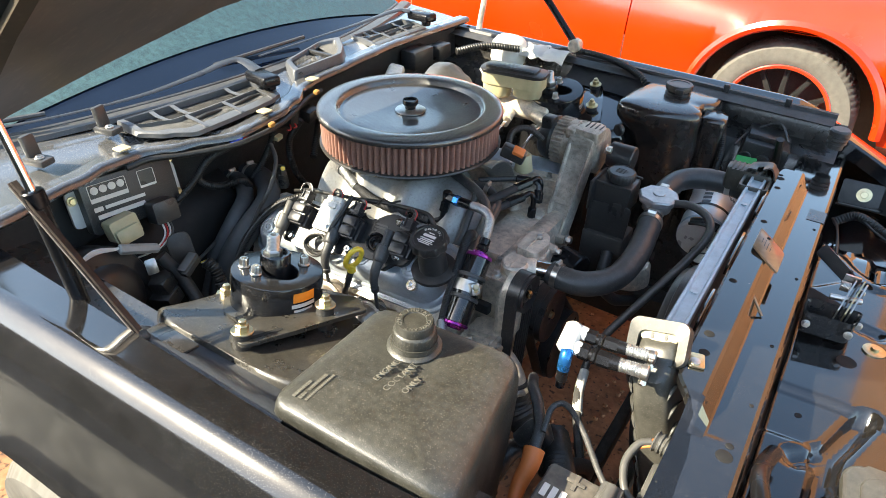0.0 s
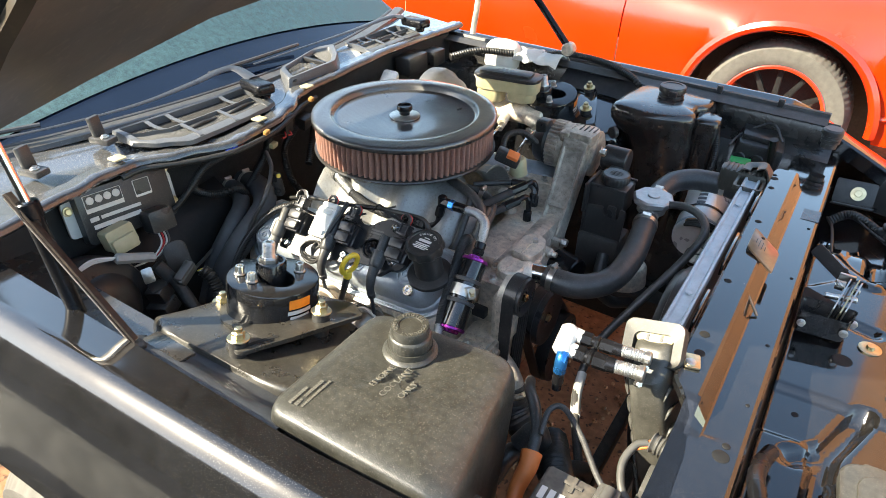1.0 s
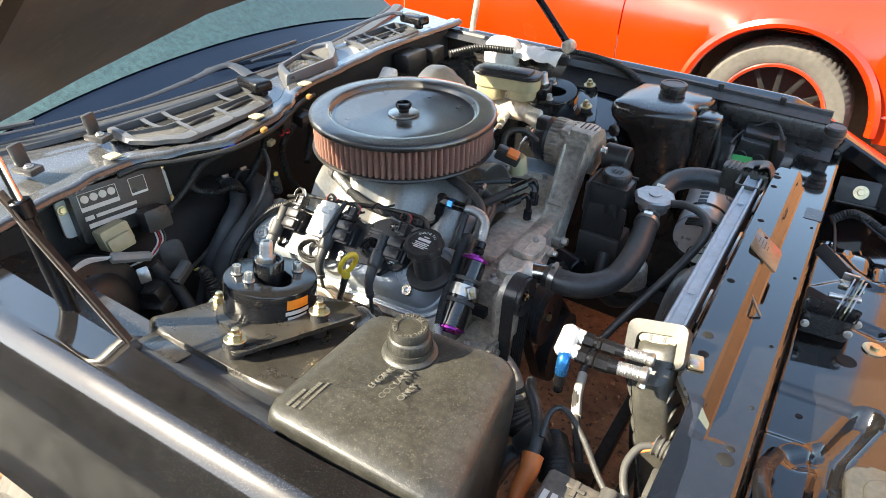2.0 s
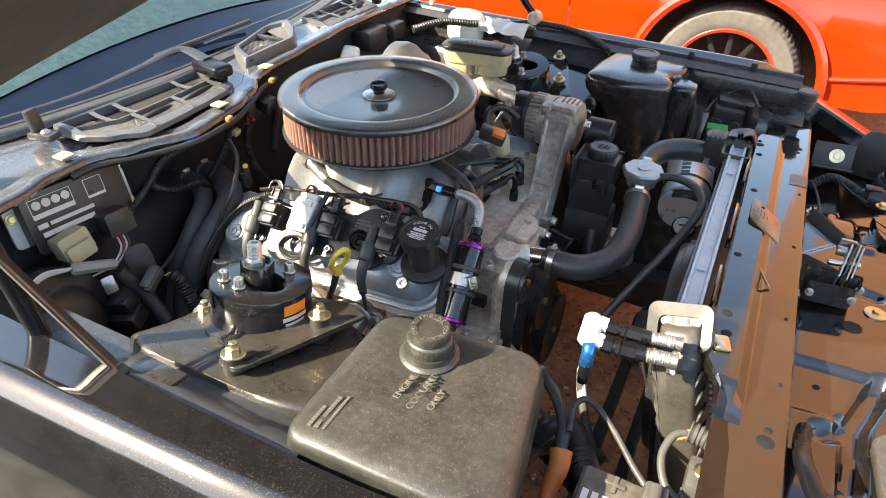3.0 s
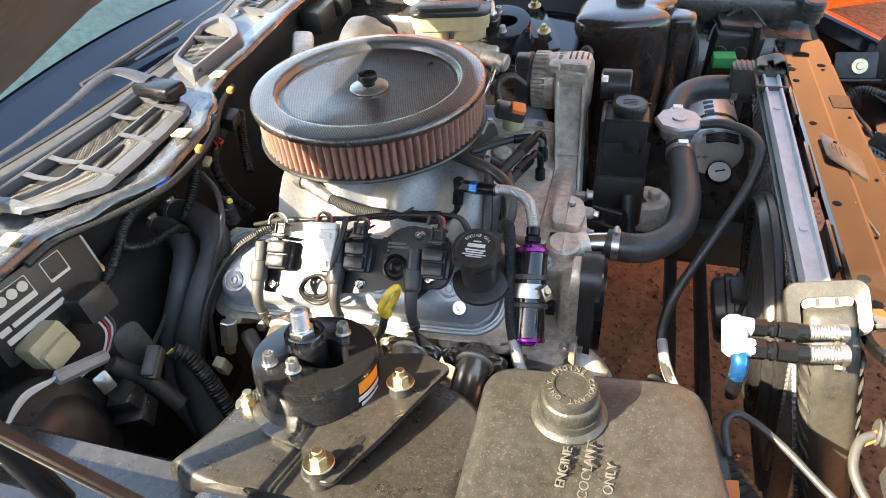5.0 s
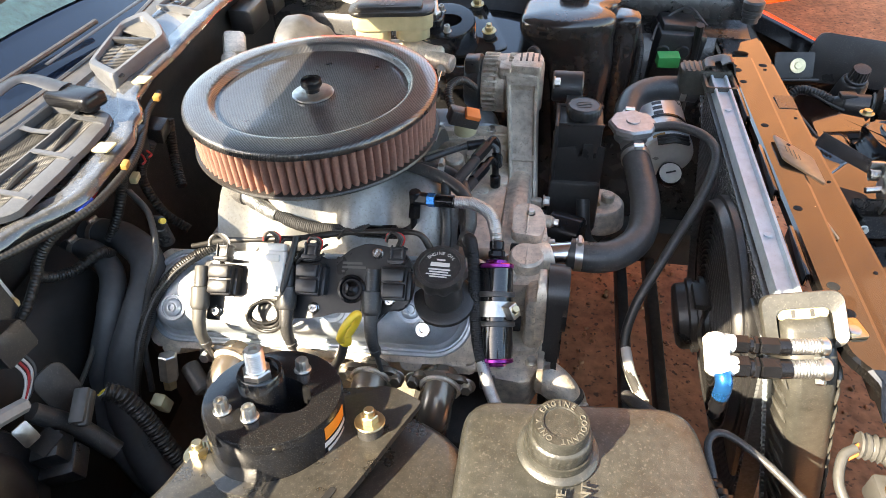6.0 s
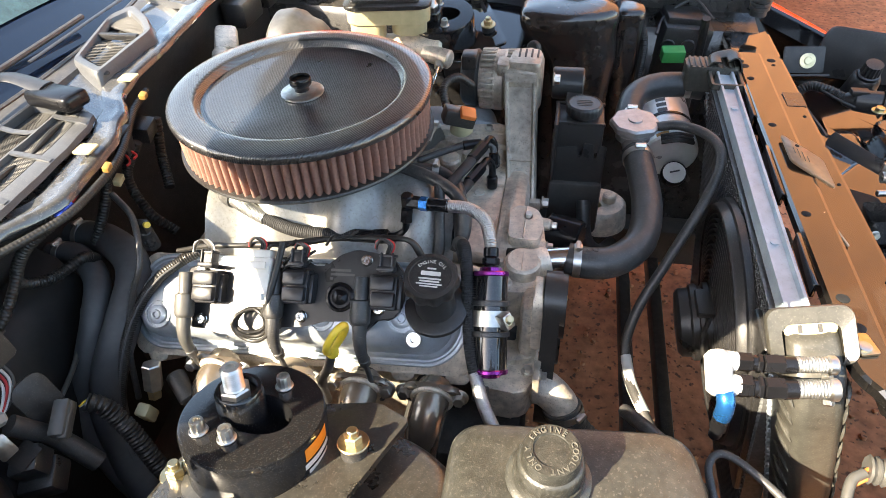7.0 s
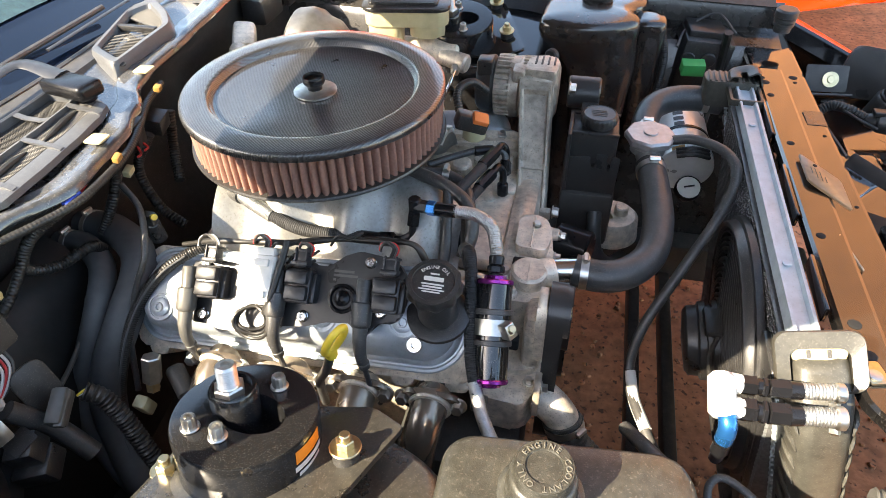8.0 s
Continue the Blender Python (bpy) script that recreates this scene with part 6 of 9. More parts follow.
rag = thing("white_jug", "white plastic jug and rag by the far bulkhead", "jug", (-0.10, 0.74, 0.82))
bm = B()
lathe(bm, [(0, 0), (0.050, 0.0), (0.056, 0.01), (0.056, 0.06), (0.045, 0.075), (0.025, 0.08), (0, 0.082)], (-0.14, 0.70, 0.845), (0.1, 0, 1), 28)
part("body", bm, WHITE, rag)
bm = B()
rows = []
for i in range(14):
    rows.append([(-0.11 + 0.17 * i / 13, 0.67 + 0.11 * j / 7, 0.885 + 0.014 * noise.noise((i * 0.5, j * 0.6, 2)) + 0.02 * math.sin(j * 0.45)) for j in range(8)])
sheet(bm, rows, 0.003)
part("rag", bm, WHITE, rag, "crumpled white rag")


def loom(name, pts, r, label, ribs=0.0009, pitch=0.005, mat_=None, cat="wiring"):
    t = thing(name, label, cat, pts[0])
    bm = B()
    tube(bm, pts, r, 10, 10, ribs=ribs, pitch=pitch)
    part("sleeve", bm, mat_ or LOOM, t)
    return t


loom("wiring_loom", [(-0.22, 0.52, 0.905), (-0.16, 0.60, 0.915), (-0.08, 0.66, 0.905)], 0.0105, "ribbed grey wiring loom by the brake booster", 0.0016, 0.008)
loom("wiring_loom", [(-0.02, 0.73, 0.895), (0.06, 0.755, 0.905), (0.16, 0.765, 0.900), (0.24, 0.745, 0.890), (0.30, 0.72, 0.87), (0.34, 0.74, 0.80)], 0.0095, "ribbed black wiring loom along the far inner wing", 0.0014, 0.007)
loom("wiring_loom", [(0.560, 0.60, 0.84), (0.575, 0.58, 0.78), (0.572, 0.57, 0.70), (0.56, 0.55, 0.62)], 0.008, "thin ribbed loom below the washer tank", 0.0008, 0.005)

wash = thing("washer_tank", "black moulded washer fluid tank with a round cap", "washer tank", (0.42, 0.62, 0.58))


def blob_tank(outline, zs, mat_, parent, name, label="", r=0.035):
    bm = B()
    cx = sum(p[0] for p in outline) / len(outline)
    cy = sum(p[1] for p in outline) / len(outline)
    o = rpoly(outline, r, 6)
    rings = []
    for s, z, *shift in zs:
        dx, dy = shift or (0.0, 0.0)
        ring = [(cx + dx + (x - cx) * s, cy + dy + (y - cy) * s, z) for x, y in o]
        rings.append(ring + [ring[0]])
    sheet(bm, rings)
    bmesh.ops.remove_doubles(bm, verts=bm.verts, dist=1e-5)
    return part(name, bm, mat_, parent, label, angle=60)


blob_tank([(0.290, 0.520), (0.292, 0.640), (0.316, 0.752), (0.43, 0.758), (0.530, 0.725), (0.528, 0.655), (0.488, 0.612), (0.520, 0.560), (0.470, 0.520), (0.400, 0.500)], ((0.50, 0.50, 0.03, -0.02), (0.62, 0.68, 0.03, -0.02), (0.70, 0.755, 0.028, -0.015), (0.80, 0.790, 0.018, -0.006), (0.915, 0.812, 0.005, 0.0), (0.975, 0.830), (1.0, 0.846), (0.990, 0.858), (0.965, 0.866), (0.93, 0.870), (0.85, 0.873), (0.5, 0.876), (0.02, 0.876)), WASH, wash, "tank_body", r=0.030)
blob_tank([(0.505, 0.565), (0.500, 0.665), (0.562, 0.650), (0.572, 0.575)], ((0.85, 0.55), (0.96, 0.68), (1.0, 0.82), (1.0, 0.840), (0.97, 0.852), (0.90, 0.858), (0.5, 0.860), (0.02, 0.860)), WASH, wash, "tank_lobe", r=0.025)
bm = B()
lathe(bm, [(0.034, -0.004), (0.034, 0.008), (0.030, 0.010), (0.030, 0.014), (0.036, 0.015), (0.036, 0.026), (0.034, 0.029), (0.026, 0.0295), (0.025, 0.028), (0, 0.028)], (0.412, 0.672, 0.872), (0, 0, 1), 40)
part("cap", bm, PLASTIC, wash, "black snap cap")
bm = B()
box(bm, (0.424, 0.635, 0.888), (0.022, 0.010, 0.016), 0.003)
part("cap_latch", bm, PLASTIC, wash)
bm = B()
cyl(bm, (0.335, 0.475, 0.815), (0.328, 0.462, 0.815), 0.016, None, 20, 0.003)
part("mount_boss", bm, PLASTIC, wash)
resv = thing("vacuum_box", "black plastic box in the far front corner", "plastic box", (0.65, 0.66, 0.60))
bm = B()
box(bm, (0.660, 0.665, 0.735), (0.115, 0.10, 0.16), 0.012, pose(0, 0, 0, 4, 6, 8))
box(bm, (0.660, 0.662, 0.82), (0.085, 0.070, 0.02), 0.006, pose(0, 0, 0, 4, 6, 8))
part("body", bm, PLASTIC, resv)
for dx in (-0.02, 0.025):
    bm = B()
    cyl(bm, (0.65 + dx, 0.612, 0.77), (0.65 + dx, 0.604, 0.77), 0.016, None, 24, 0.002)
    part("boss", bm, PLASTIC, resv)
bm = B()
box(bm, (0.640, 0.575, 0.765), (0.05, 0.03, 0.028), 0.002, pose(0, 0, 0, 8, 0, 6))
tagged(part("relay_box", bm, GREENPL), "small bright green relay behind the radiator", "relay")
for pts, c in (([(0.60, 0.60, 0.80), (0.62, 0.66, 0.82), (0.68, 0.68, 0.85), (0.72, 0.62, 0.83)], RUBBER), ([(0.70, 0.60, 0.84), (0.705, 0.62, 0.76), (0.70, 0.60, 0.66), (0.69, 0.56, 0.58)], LOOM)):
    w = thing("wire", "thin wire hanging in the far corner of the bay", "wiring", pts[0])
    bm = B()
    tube(bm, pts, 0.003 if c == RUBBER else 0.010, 8, 8)
    part("strand", bm, c, w)
accu = thing("oil_accumulator", "silver oil accumulator cylinder with a pressure gauge", "oil accumulator", (0.62, 0.33, 0.60))
bm = B()
lathe(bm, [(0, 0), (0.052, 0.0), (0.056, 0.004), (0.056, 0.20), (0.052, 0.205), (0, 0.205)], (0.628, 0.285, 0.680), (-0.10, 1, 0.15), 40)
part("cylinder", bm, CANALU, accu, "brushed aluminium cylinder")
ax_ = axis_turn((-0.10, 1, 0.15)).to_3x3()
up_ = ax_.transposed() @ Vector((-0.25, 0, 0.95))
top_a = math.degrees(math.atan2(up_.y, up_.x)) - 272
on_can = lambda a, d, r=0.0565: Vector((0.628, 0.285, 0.68)) + ax_ @ Vector((r * math.cos(radians(a + top_a)), r * math.sin(radians(a + top_a)), d))
for k, (w, a0) in enumerate(((0.011, 262), (0.011, 262), (0.010, 262), (0.011, 262), (0.010, 262), (0.010, 262))):
    bm = B()
    d0 = 0.075 + 0.0165 * k
    sheet(bm, [[on_can(a0 + 4 * i, d) for i in range(6)] for d in (d0, d0 + w)])
    part("label_bar", bm, PLASTIC, accu, "bold dark bar of an unreadable label")
for d in (0.018, 0.070, 0.190):
    bm = B()
    lathe(bm, [(0.0562, d - 0.004), (0.0575, d - 0.003), (0.0575, d + 0.003), (0.0562, d + 0.004)], (0.628, 0.285, 0.680), (-0.10, 1, 0.15), 40)
    part("band", bm, ANODBLACK if d == 0.070 else RADALU, accu)
bm = B()
sheet(bm, [[on_can(250 + 5 * i, d, 0.0568) for i in range(6)] for d in (0.004, 0.013)])
part("sticker", bm, AMBER, accu, "small tan sticker")
bm = B()
lathe(bm, [(0, -0.02), (0.024, -0.02), (0.026, -0.016), (0.026, 0.0), (0.024, 0.003), (0.023, 0.001), (0, 0.001)], (0.640, 0.262, 0.655), (0.0, -0.55, 0.83), 32)
g = part("gauge", bm, ANODBLACK, accu, "small round pressure gauge")
bm = B()
lathe(bm, [(0, 0.0018), (0.0225, 0.0018), (0.0225, 0.001)], (0.640, 0.262, 0.655), (0.0, -0.55, 0.83), 32)
dial = part("dial", bm, WHITE, g, "pale gauge dial")
bm = B()
box(bm, (0.640, 0.2585, 0.6610), (0.022, 0.003, 0.0016), 0, pose(0, 0, 0, 33, 0, 25))
part("needle", bm, PLASTIC, dial)
bm = B()
for k in range(3):
    tube(bm, [(0.60, 0.245 + 0.012 * k, 0.735), (0.63, 0.24 + 0.012 * k, 0.745), (0.66, 0.25 + 0.012 * k, 0.735)], 0.004, 8, 6)
part("wires", bm, LOOM, accu)
acp = thing("compressor", "small cast pump body low behind the hose", "pump", (0.50, 0.20, 0.55))
bm = B()
cyl(bm, (0.50, 0.20, 0.56), (0.50, 0.20, 0.615), 0.055, 0.050, 32, 0.006)
cyl(bm, (0.515, 0.205, 0.61), (0.515, 0.205, 0.632), 0.014, None, 20, 0.003)
part("body", bm, ALU, acp)
bm = B()
tube(bm, [(0.47, 0.20, 0.65), (0.485, 0.19, 0.62), (0.50, 0.185, 0.60)], 0.010, 12, 6)
part("pipe", bm, BRASS, acp)
bm = B()
tube(bm, [(0.46, 0.14, 0.66), (0.47, 0.10, 0.60), (0.50, 0.12, 0.55), (0.53, 0.18, 0.52)], 0.014, 14, 8)
part("hose", bm, RUBBER, acp)

# far front corner pieces
stop = thing("rubber_bump_stop", "ridged black rubber bonnet bump stop", "bump stop", (0.818, 0.655, 0.83))
bm = B()
lathe(bm, [(0, -0.012), (0.018, -0.012), (0.018, 0.0), (0.022, 0.002), (0.022, 0.008), (0.019, 0.010), (0.023, 0.012), (0.023, 0.018), (0.020, 0.020), (0.024, 0.022), (0.024, 0.034), (0.020, 0.038), (0, 0.038)], (0.818, 0.655, 0.842), (0, 0, 1), 28)
part("stop", bm, RUBBER, stop)
horn = thing("latch_plate", "black bracket with a brass button on the front panel", "bracket", (0.905, 0.55, 0.74))
bm = B()
slab(bm, rrect(0.085, 0.055, 0.004), 0, 0.004, 0.001, basis((0.905, 0.54, 0.780), (1, 0.1, 0), (0, 0.5, 0.86)))
slab(bm, rrect(0.085, 0.004, 0.001), 0, 0.03, 0.001, basis((0.905, 0.515, 0.755), (1, 0.1, 0), (0, 0.5, 0.86)))
part("plate", bm, DARK, horn)
bm = B()
lathe(bm, [(0, 0.004), (0.016, 0.004), (0.016, 0.007), (0.008, 0.008), (0.007, 0.010), (0, 0.010)], (0.912, 0.538, 0.779), (-0.0, -0.86, 0.5), 28)
part("button", bm, BRASS, horn)
lamp = thing("headlamp_unit", "black headlamp motor housing with a ribbed knob", "headlamp unit", (1.03, 0.52, 0.68))
bm = B()
slab(bm, rpoly([(-0.09, -0.05), (0.16, -0.05), (0.16, 0.05), (-0.07, 0.06)], 0.02, 4), 0, 0.01, 0.002, basis((1.03, 0.60, 0.765), (1, -0.1, -0.05), (0, 0.3, 0.95)))
part("shield", bm, PLASTIC, lamp)
bm = B()
cyl(bm, (1.03, 0.53, 0.70), (1.03, 0.51, 0.765), 0.035, 0.028, 28, 0.005)
part("housing", bm, PLASTIC, lamp)
bm = B()
lathe(bm, [(0.022, 0), (0.022, 0.004), (0.019, 0.006), (0.017, 0.03), (0, 0.031)], (1.03, 0.508, 0.767), (0.0, -0.3, 1), 32, wob=lambda a, h: 1 + (0.05 * math.cos(16 * a) if h > 0.005 else 0))
part("knob", bm, PLASTIC, lamp, "ribbed adjuster knob")
bm = B()
cyl(bm, (1.10, 0.50, 0.74), (1.10, 0.49, 0.775), 0.012, 0.016, 20, 0.003)
part("knob", bm, PLASTIC, lamp)
mot = thing("lamp_motor", "grey cylindrical headlamp motor with a plug", "motor", (1.08, 0.40, 0.70))
bm = B()
cyl(bm, (1.048, 0.412, 0.752), (1.20, 0.38, 0.760), 0.050, 0.054, 40, 0.010)
part("body", bm, WASH, mot, "glossy dark motor can")
bm = B()
cyl(bm, (0.985, 0.428, 0.750), (1.035, 0.414, 0.752), 0.021, 0.024, 24, 0.004)
box(bm, (0.990, 0.425, 0.770), (0.034, 0.022, 0.010), 0.003)
cyl(bm, (0.968, 0.432, 0.749), (0.986, 0.428, 0.750), 0.013, 0.017, 18, 0.002)
part("plug", bm, PLASTIC, mot)
bm = B()
lathe(bm, [(0.026, -0.003), (0.030, 0), (0.026, 0.003)], (1.036, 0.414, 0.752), (1, -0.25, 0), 28)
part("collar", bm, GREYPL, mot)
bm = B()
tube(bm, [(0.872, 0.450, 0.735), (0.905, 0.462, 0.758), (0.935, 0.450, 0.760), (0.972, 0.431, 0.750)], 0.010, 12, 8, ribs=0.001, pitch=0.006)
part("lead", bm, LOOM, mot)

for pts in ([(0.925, 0.448, 0.760), (0.950, 0.420, 0.755), (0.985, 0.405, 0.745)], [(0.868, 0.455, 0.742), (0.880, 0.40, 0.752), (0.888, 0.33, 0.756), (0.893, 0.26, 0.760)]):
    t = thing("wire", "thin black wire by the headlamp motor", "wiring", pts[0])
    bm = B()
    tube(bm, pts, 0.0030, 8, 8)
    part("strand", bm, LOOM, t)
hl = thing("headlamp", "glossy black lamp housing in front of the core support", "headlamp", (1.07, 0.25, 0.74))
bm = B()
slab(bm, rpoly([(0.985, 0.330), (1.18, 0.330), (1.18, 0.175), (1.035, 0.180), (0.995, 0.225)], 0.030, 6), 0.735, 0.768, 0.012, None, 4)
hlb = part("housing", bm, GLOSSBAY, hl, "glossy black rounded housing")
bm = B()
slab(bm, rpoly([(1.010, 0.310), (1.17, 0.310), (1.17, 0.205), (1.045, 0.208), (1.015, 0.240)], 0.022, 5), 0.764, 0.774, 0.004, None, 3)
part("raised_panel", bm, GLOSSBAY, hlb)
bolt("screw", (1.005, 0.352, 0.768), (0, 0, 1), hl, BRASS, 0.009, 0.006, 0.014)
latch = thing("bonnet_latch", "worn steel bonnet latch in a black box bracket", "latch", (0.91, 0.02, 0.76))
# the opening is a black slab on the panel in place of its shade
bm = B()
slab(bm, rpoly([(0.866, 0.115), (0.930, 0.085), (0.940, 0.000), (0.866, -0.010)], 0.010, 3), header_z(0.9, 0.05) - 0.004, header_z(0.9, 0.05) + 0.003, 0, None)
part("opening", bm, WELL, latch, "black slab painting the shaded opening behind the latch")
bm = B()
outl_ = rpoly([(0.866, -0.050), (0.942, -0.042), (0.948, 0.000), (0.866, -0.004)], 0.008, 4)
rings = []
for k, z in ((0.96, 0.762), (1.0, 0.766), (1.03, 0.802), (1.06, 0.806), (1.06, 0.8035), (0.98, 0.800), (0.95, 0.768), (0.3, 0.766), (0.02, 0.766)):
    ring = [(0.905 + (x - 0.905) * k, -0.026 + (y + 0.026) * k, z) for x, y in outl_]
    rings.append(ring + [ring[0]])
sheet(bm, rings)
part("bracket_box", bm, BAY_PAINT, latch, "black pressed box bracket")
bm = B()
slab(bm, rpoly([(0.0, -0.012), (0.110, -0.010), (0.118, 0.004), (0.110, 0.012), (0.0, 0.014)], 0.006, 3), 0, 0.005, 0.001, basis((0.862, 0.178, 0.805), (0.62, -0.78, -0.05), (0.45, 0.35, 0.82)))
part("bracket_arm", bm, BAY_PAINT, latch, "black arm to the core support")
for k, (dx, s_) in enumerate(((0.0, 1.0), (0.006, 0.85), (0.012, 1.1), (0.018, 0.95))):
    bm = B()
    slab(bm, rpoly([(-0.044 * s_, -0.014), (0.020 * s_, -0.018), (0.034 * s_, -0.004), (0.046 * s_, 0.006), (0.034 * s_, 0.018), (0.0, 0.012), (-0.040 * s_, 0.011)], 0.004, 3), 0, 0.0026, 0.0005, basis((0.918 + dx, 0.028, 0.806), (0.16, 0.95, 0.25), (0.05, -0.25, 0.96)))
    part("latch_plate", bm, (ZINC, DARK, BRASS, ZINC)[k], latch, "greasy latch plate")
bm = B()
coil_pts = [(0.906 + 0.0020 * i / 10, 0.058 + 0.0085 * math.cos(2 * math.pi * i / 10), 0.812 + 0.0085 * math.sin(2 * math.pi * i / 10)) for i in range(76)]
tube(bm, coil_pts, 0.0011, 6, 1, raw=True)
part("spring", bm, ZINC, latch, "bright coil spring")
bm = B()
cyl(bm, (0.896, 0.030, 0.800), (0.945, 0.034, 0.806), 0.0055, None, 14, 0.001)
part("pin", bm, ZINC, latch)
bm = B()
box(bm, (0.921, 0.072, 0.822), (0.026, 0.006, 0.014), 0.001)
part("tab", bm, ZINC, latch)
for p in ((0.874, -0.054, 0.785), (0.938, -0.046, 0.785), (0.948, -0.020, 0.792), (0.940, 0.062, 0.806)):
    bolt("bolt", p, (0.2, -1, 0.2), latch, ZINC, 0.0055, 0.005, 0.007)
# black discs on the nose panel paint the shade of holes
for x, y, r in ((0.950, -0.078, 0.015), (0.905, -0.235, 0.005), (1.02, -0.14, 0.006), (0.925, 0.225, 0.006)):
    bm = B()
    lathe(bm, [(0, 0.0008), (r, 0.0008), (r * 1.1, -0.0005)], (x, y, header_z(x, y)), (0, 0, 1), 24)
    part("hole", bm, WELL, header)
bm = B()
lathe(bm, [(0.018, 0), (0.018, 0.002), (0.014, 0.003), (0.007, 0.003), (0.006, 0.008), (0, 0.008)], (0.985, -0.024, header_z(0.985, -0.024)), (0, 0, 1), 28)
part("push_plug", bm, BRASS, header)
door = thing("lamp_door", "dusty grey pressed lamp cover on the nose panel", "lamp cover", (1.05, -0.40, 0.755))
bm = B()
slab(bm, rrect(0.160, 0.170, 0.03, 6), 0, 0.014, 0.007, basis((1.055, -0.385, 0.752), (1, 0.1, 0.0), (-0.1, 1, 0.02)), 3)
part("skin", bm, ENDTANK, door, "dusty grey skin")
bm = B()
slab(bm, rrect(0.120, 0.130, 0.025, 6), 0.010, 0.019, 0.004, basis((1.055, -0.385, 0.752), (1, 0.1, 0.0), (-0.1, 1, 0.02)), 3)
part("raised_centre", bm, ENDTANK, door)
pipe = thing("cooler_pipe", "bent black pipe behind the front panel", "pipe", (0.87, -0.46, 0.80))
bm = B()
tube(bm, [(0.885, -0.36, 0.77), (0.875, -0.42, 0.80), (0.875, -0.48, 0.825), (0.90, -0.535, 0.83), (0.97, -0.54, 0.82), (1.05, -0.535, 0.80)], 0.011, 14, 8)
part("tube", bm, ANODBLACK, pipe)
loom("wiring_loom", [(0.93, -0.50, 0.79), (0.98, -0.49, 0.795), (1.03, -0.50, 0.79)], 0.013, "ribbed loom in front of the core support", 0.0014, 0.006)

# ---- battery and wiring by the coolant tank ----
bat = thing("battery", "dusty black car battery with a cable clamp", "battery", (0.69, -0.63, 0.50))
bm = B()
box(bm, (0.693, -0.630, 0.670), (0.106, 0.160, 0.204), 0.005)
box(bm, (0.693, -0.630, 0.757), (0.112, 0.166, 0.010), 0.002)
part("case", bm, BATTERY, bat)
bm = B()
box(bm, (0.680, -0.566, 0.7728), (0.026, 0.006, 0.002), 0.0006)
box(bm, (0.680, -0.566, 0.7729), (0.006, 0.026, 0.002), 0.0006)
part("plus_mark", bm, BATTERY, bat)
bm = B()
for k in range(3):
    box(bm, (0.650 + 0.012 * k, -0.597, 0.7725), (0.008, 0.020, 0.001))
part("label_bars", bm, LABEL, bat)
bm = B()
box(bm, (0.726, -0.580, 0.788), (0.030, 0.040, 0.030), 0.006)
cyl(bm, (0.726, -0.565, 0.800), (0.726, -0.600, 0.803), 0.009, None, 16, 0.003)
part("cable_clamp", bm, GREYPL, bat)
wl = thing("orange_cable", "cracked orange battery cable boot", "cable", (0.612, -0.54, 0.72))
bm = B()
tube(bm, [(0.600, -0.520, 0.735), (0.604, -0.540, 0.725), (0.602, -0.565, 0.705), (0.61, -0.60, 0.69)], lambda t: 0.016 - 0.006 * t, 14, 8)
part("boot", bm, ORANGEPL, wl)
bm = B()
tube(bm, [(0.600, -0.522, 0.733), (0.592, -0.49, 0.745), (0.570, -0.455, 0.755), (0.545, -0.42, 0.745), (0.52, -0.36, 0.70)], 0.009, 12, 8)
part("cable", bm, RUBBER, wl)
loom("wiring_conduit", [(0.585, -0.39, 0.62), (0.61, -0.44, 0.645), (0.645, -0.50, 0.655), (0.68, -0.54, 0.65), (0.72, -0.57, 0.64)], 0.024, "thick ribbed black conduit beside the battery", 0.0024, 0.0095)
wr = thing("ground_wire", "looped grey wire with orange ends on the core support", "wiring", (0.745, -0.48, 0.79))
bm = B()
tube(bm, [(0.602, -0.50, 0.755), (0.597, -0.465, 0.770), (0.615, -0.455, 0.778), (0.655, -0.485, 0.775), (0.70, -0.53, 0.765), (0.735, -0.555, 0.760), (0.765, -0.555, 0.762)], 0.0045, 10, 8)
part("lead", bm, RUBBER, wr)
bm = B()
tube(bm, [(0.742, -0.468, 0.800), (0.728, -0.478, 0.795), (0.722, -0.505, 0.782), (0.735, -0.535, 0.770), (0.755, -0.545, 0.766), (0.758, -0.53, 0.77)], 0.0055, 10, 8)
part("loop", bm, GREYPL, wr)
for k in range(3):
    bm = B()
    tube(bm, [(0.748, -0.463 - 0.004 * k, 0.803 - 0.002 * k), (0.738, -0.470 - 0.003 * k, 0.800 - 0.002 * k), (0.730, -0.480, 0.792)], 0.0022, 8, 6)
    part("bare_end", bm, ORANGEPL, wr)
loom("wiring_loom", [(0.745, -0.463, 0.800), (0.765, -0.466, 0.800), (0.79, -0.475, 0.80)], 0.014, "short ribbed grey loom at the radiator corner", 0.0016, 0.007, GREYPL)
brk = thing("corner_bracket", "grey steel bracket bolted to the core support", "bracket", (0.77, -0.53, 0.76))
bm = B()
box(bm, (0.772, -0.515, 0.775), (0.035, 0.05, 0.035), 0.004)
part("block", bm, GREYPL, brk)
bolt("bolt", (0.772, -0.512, 0.792), (0, 0, 1), brk, BRASS, 0.008, 0.006, 0.012)
bolt("bolt", (0.775, -0.555, 0.762), (0, 0, 1), brk, ZINC, 0.008, 0.006, 0.012)
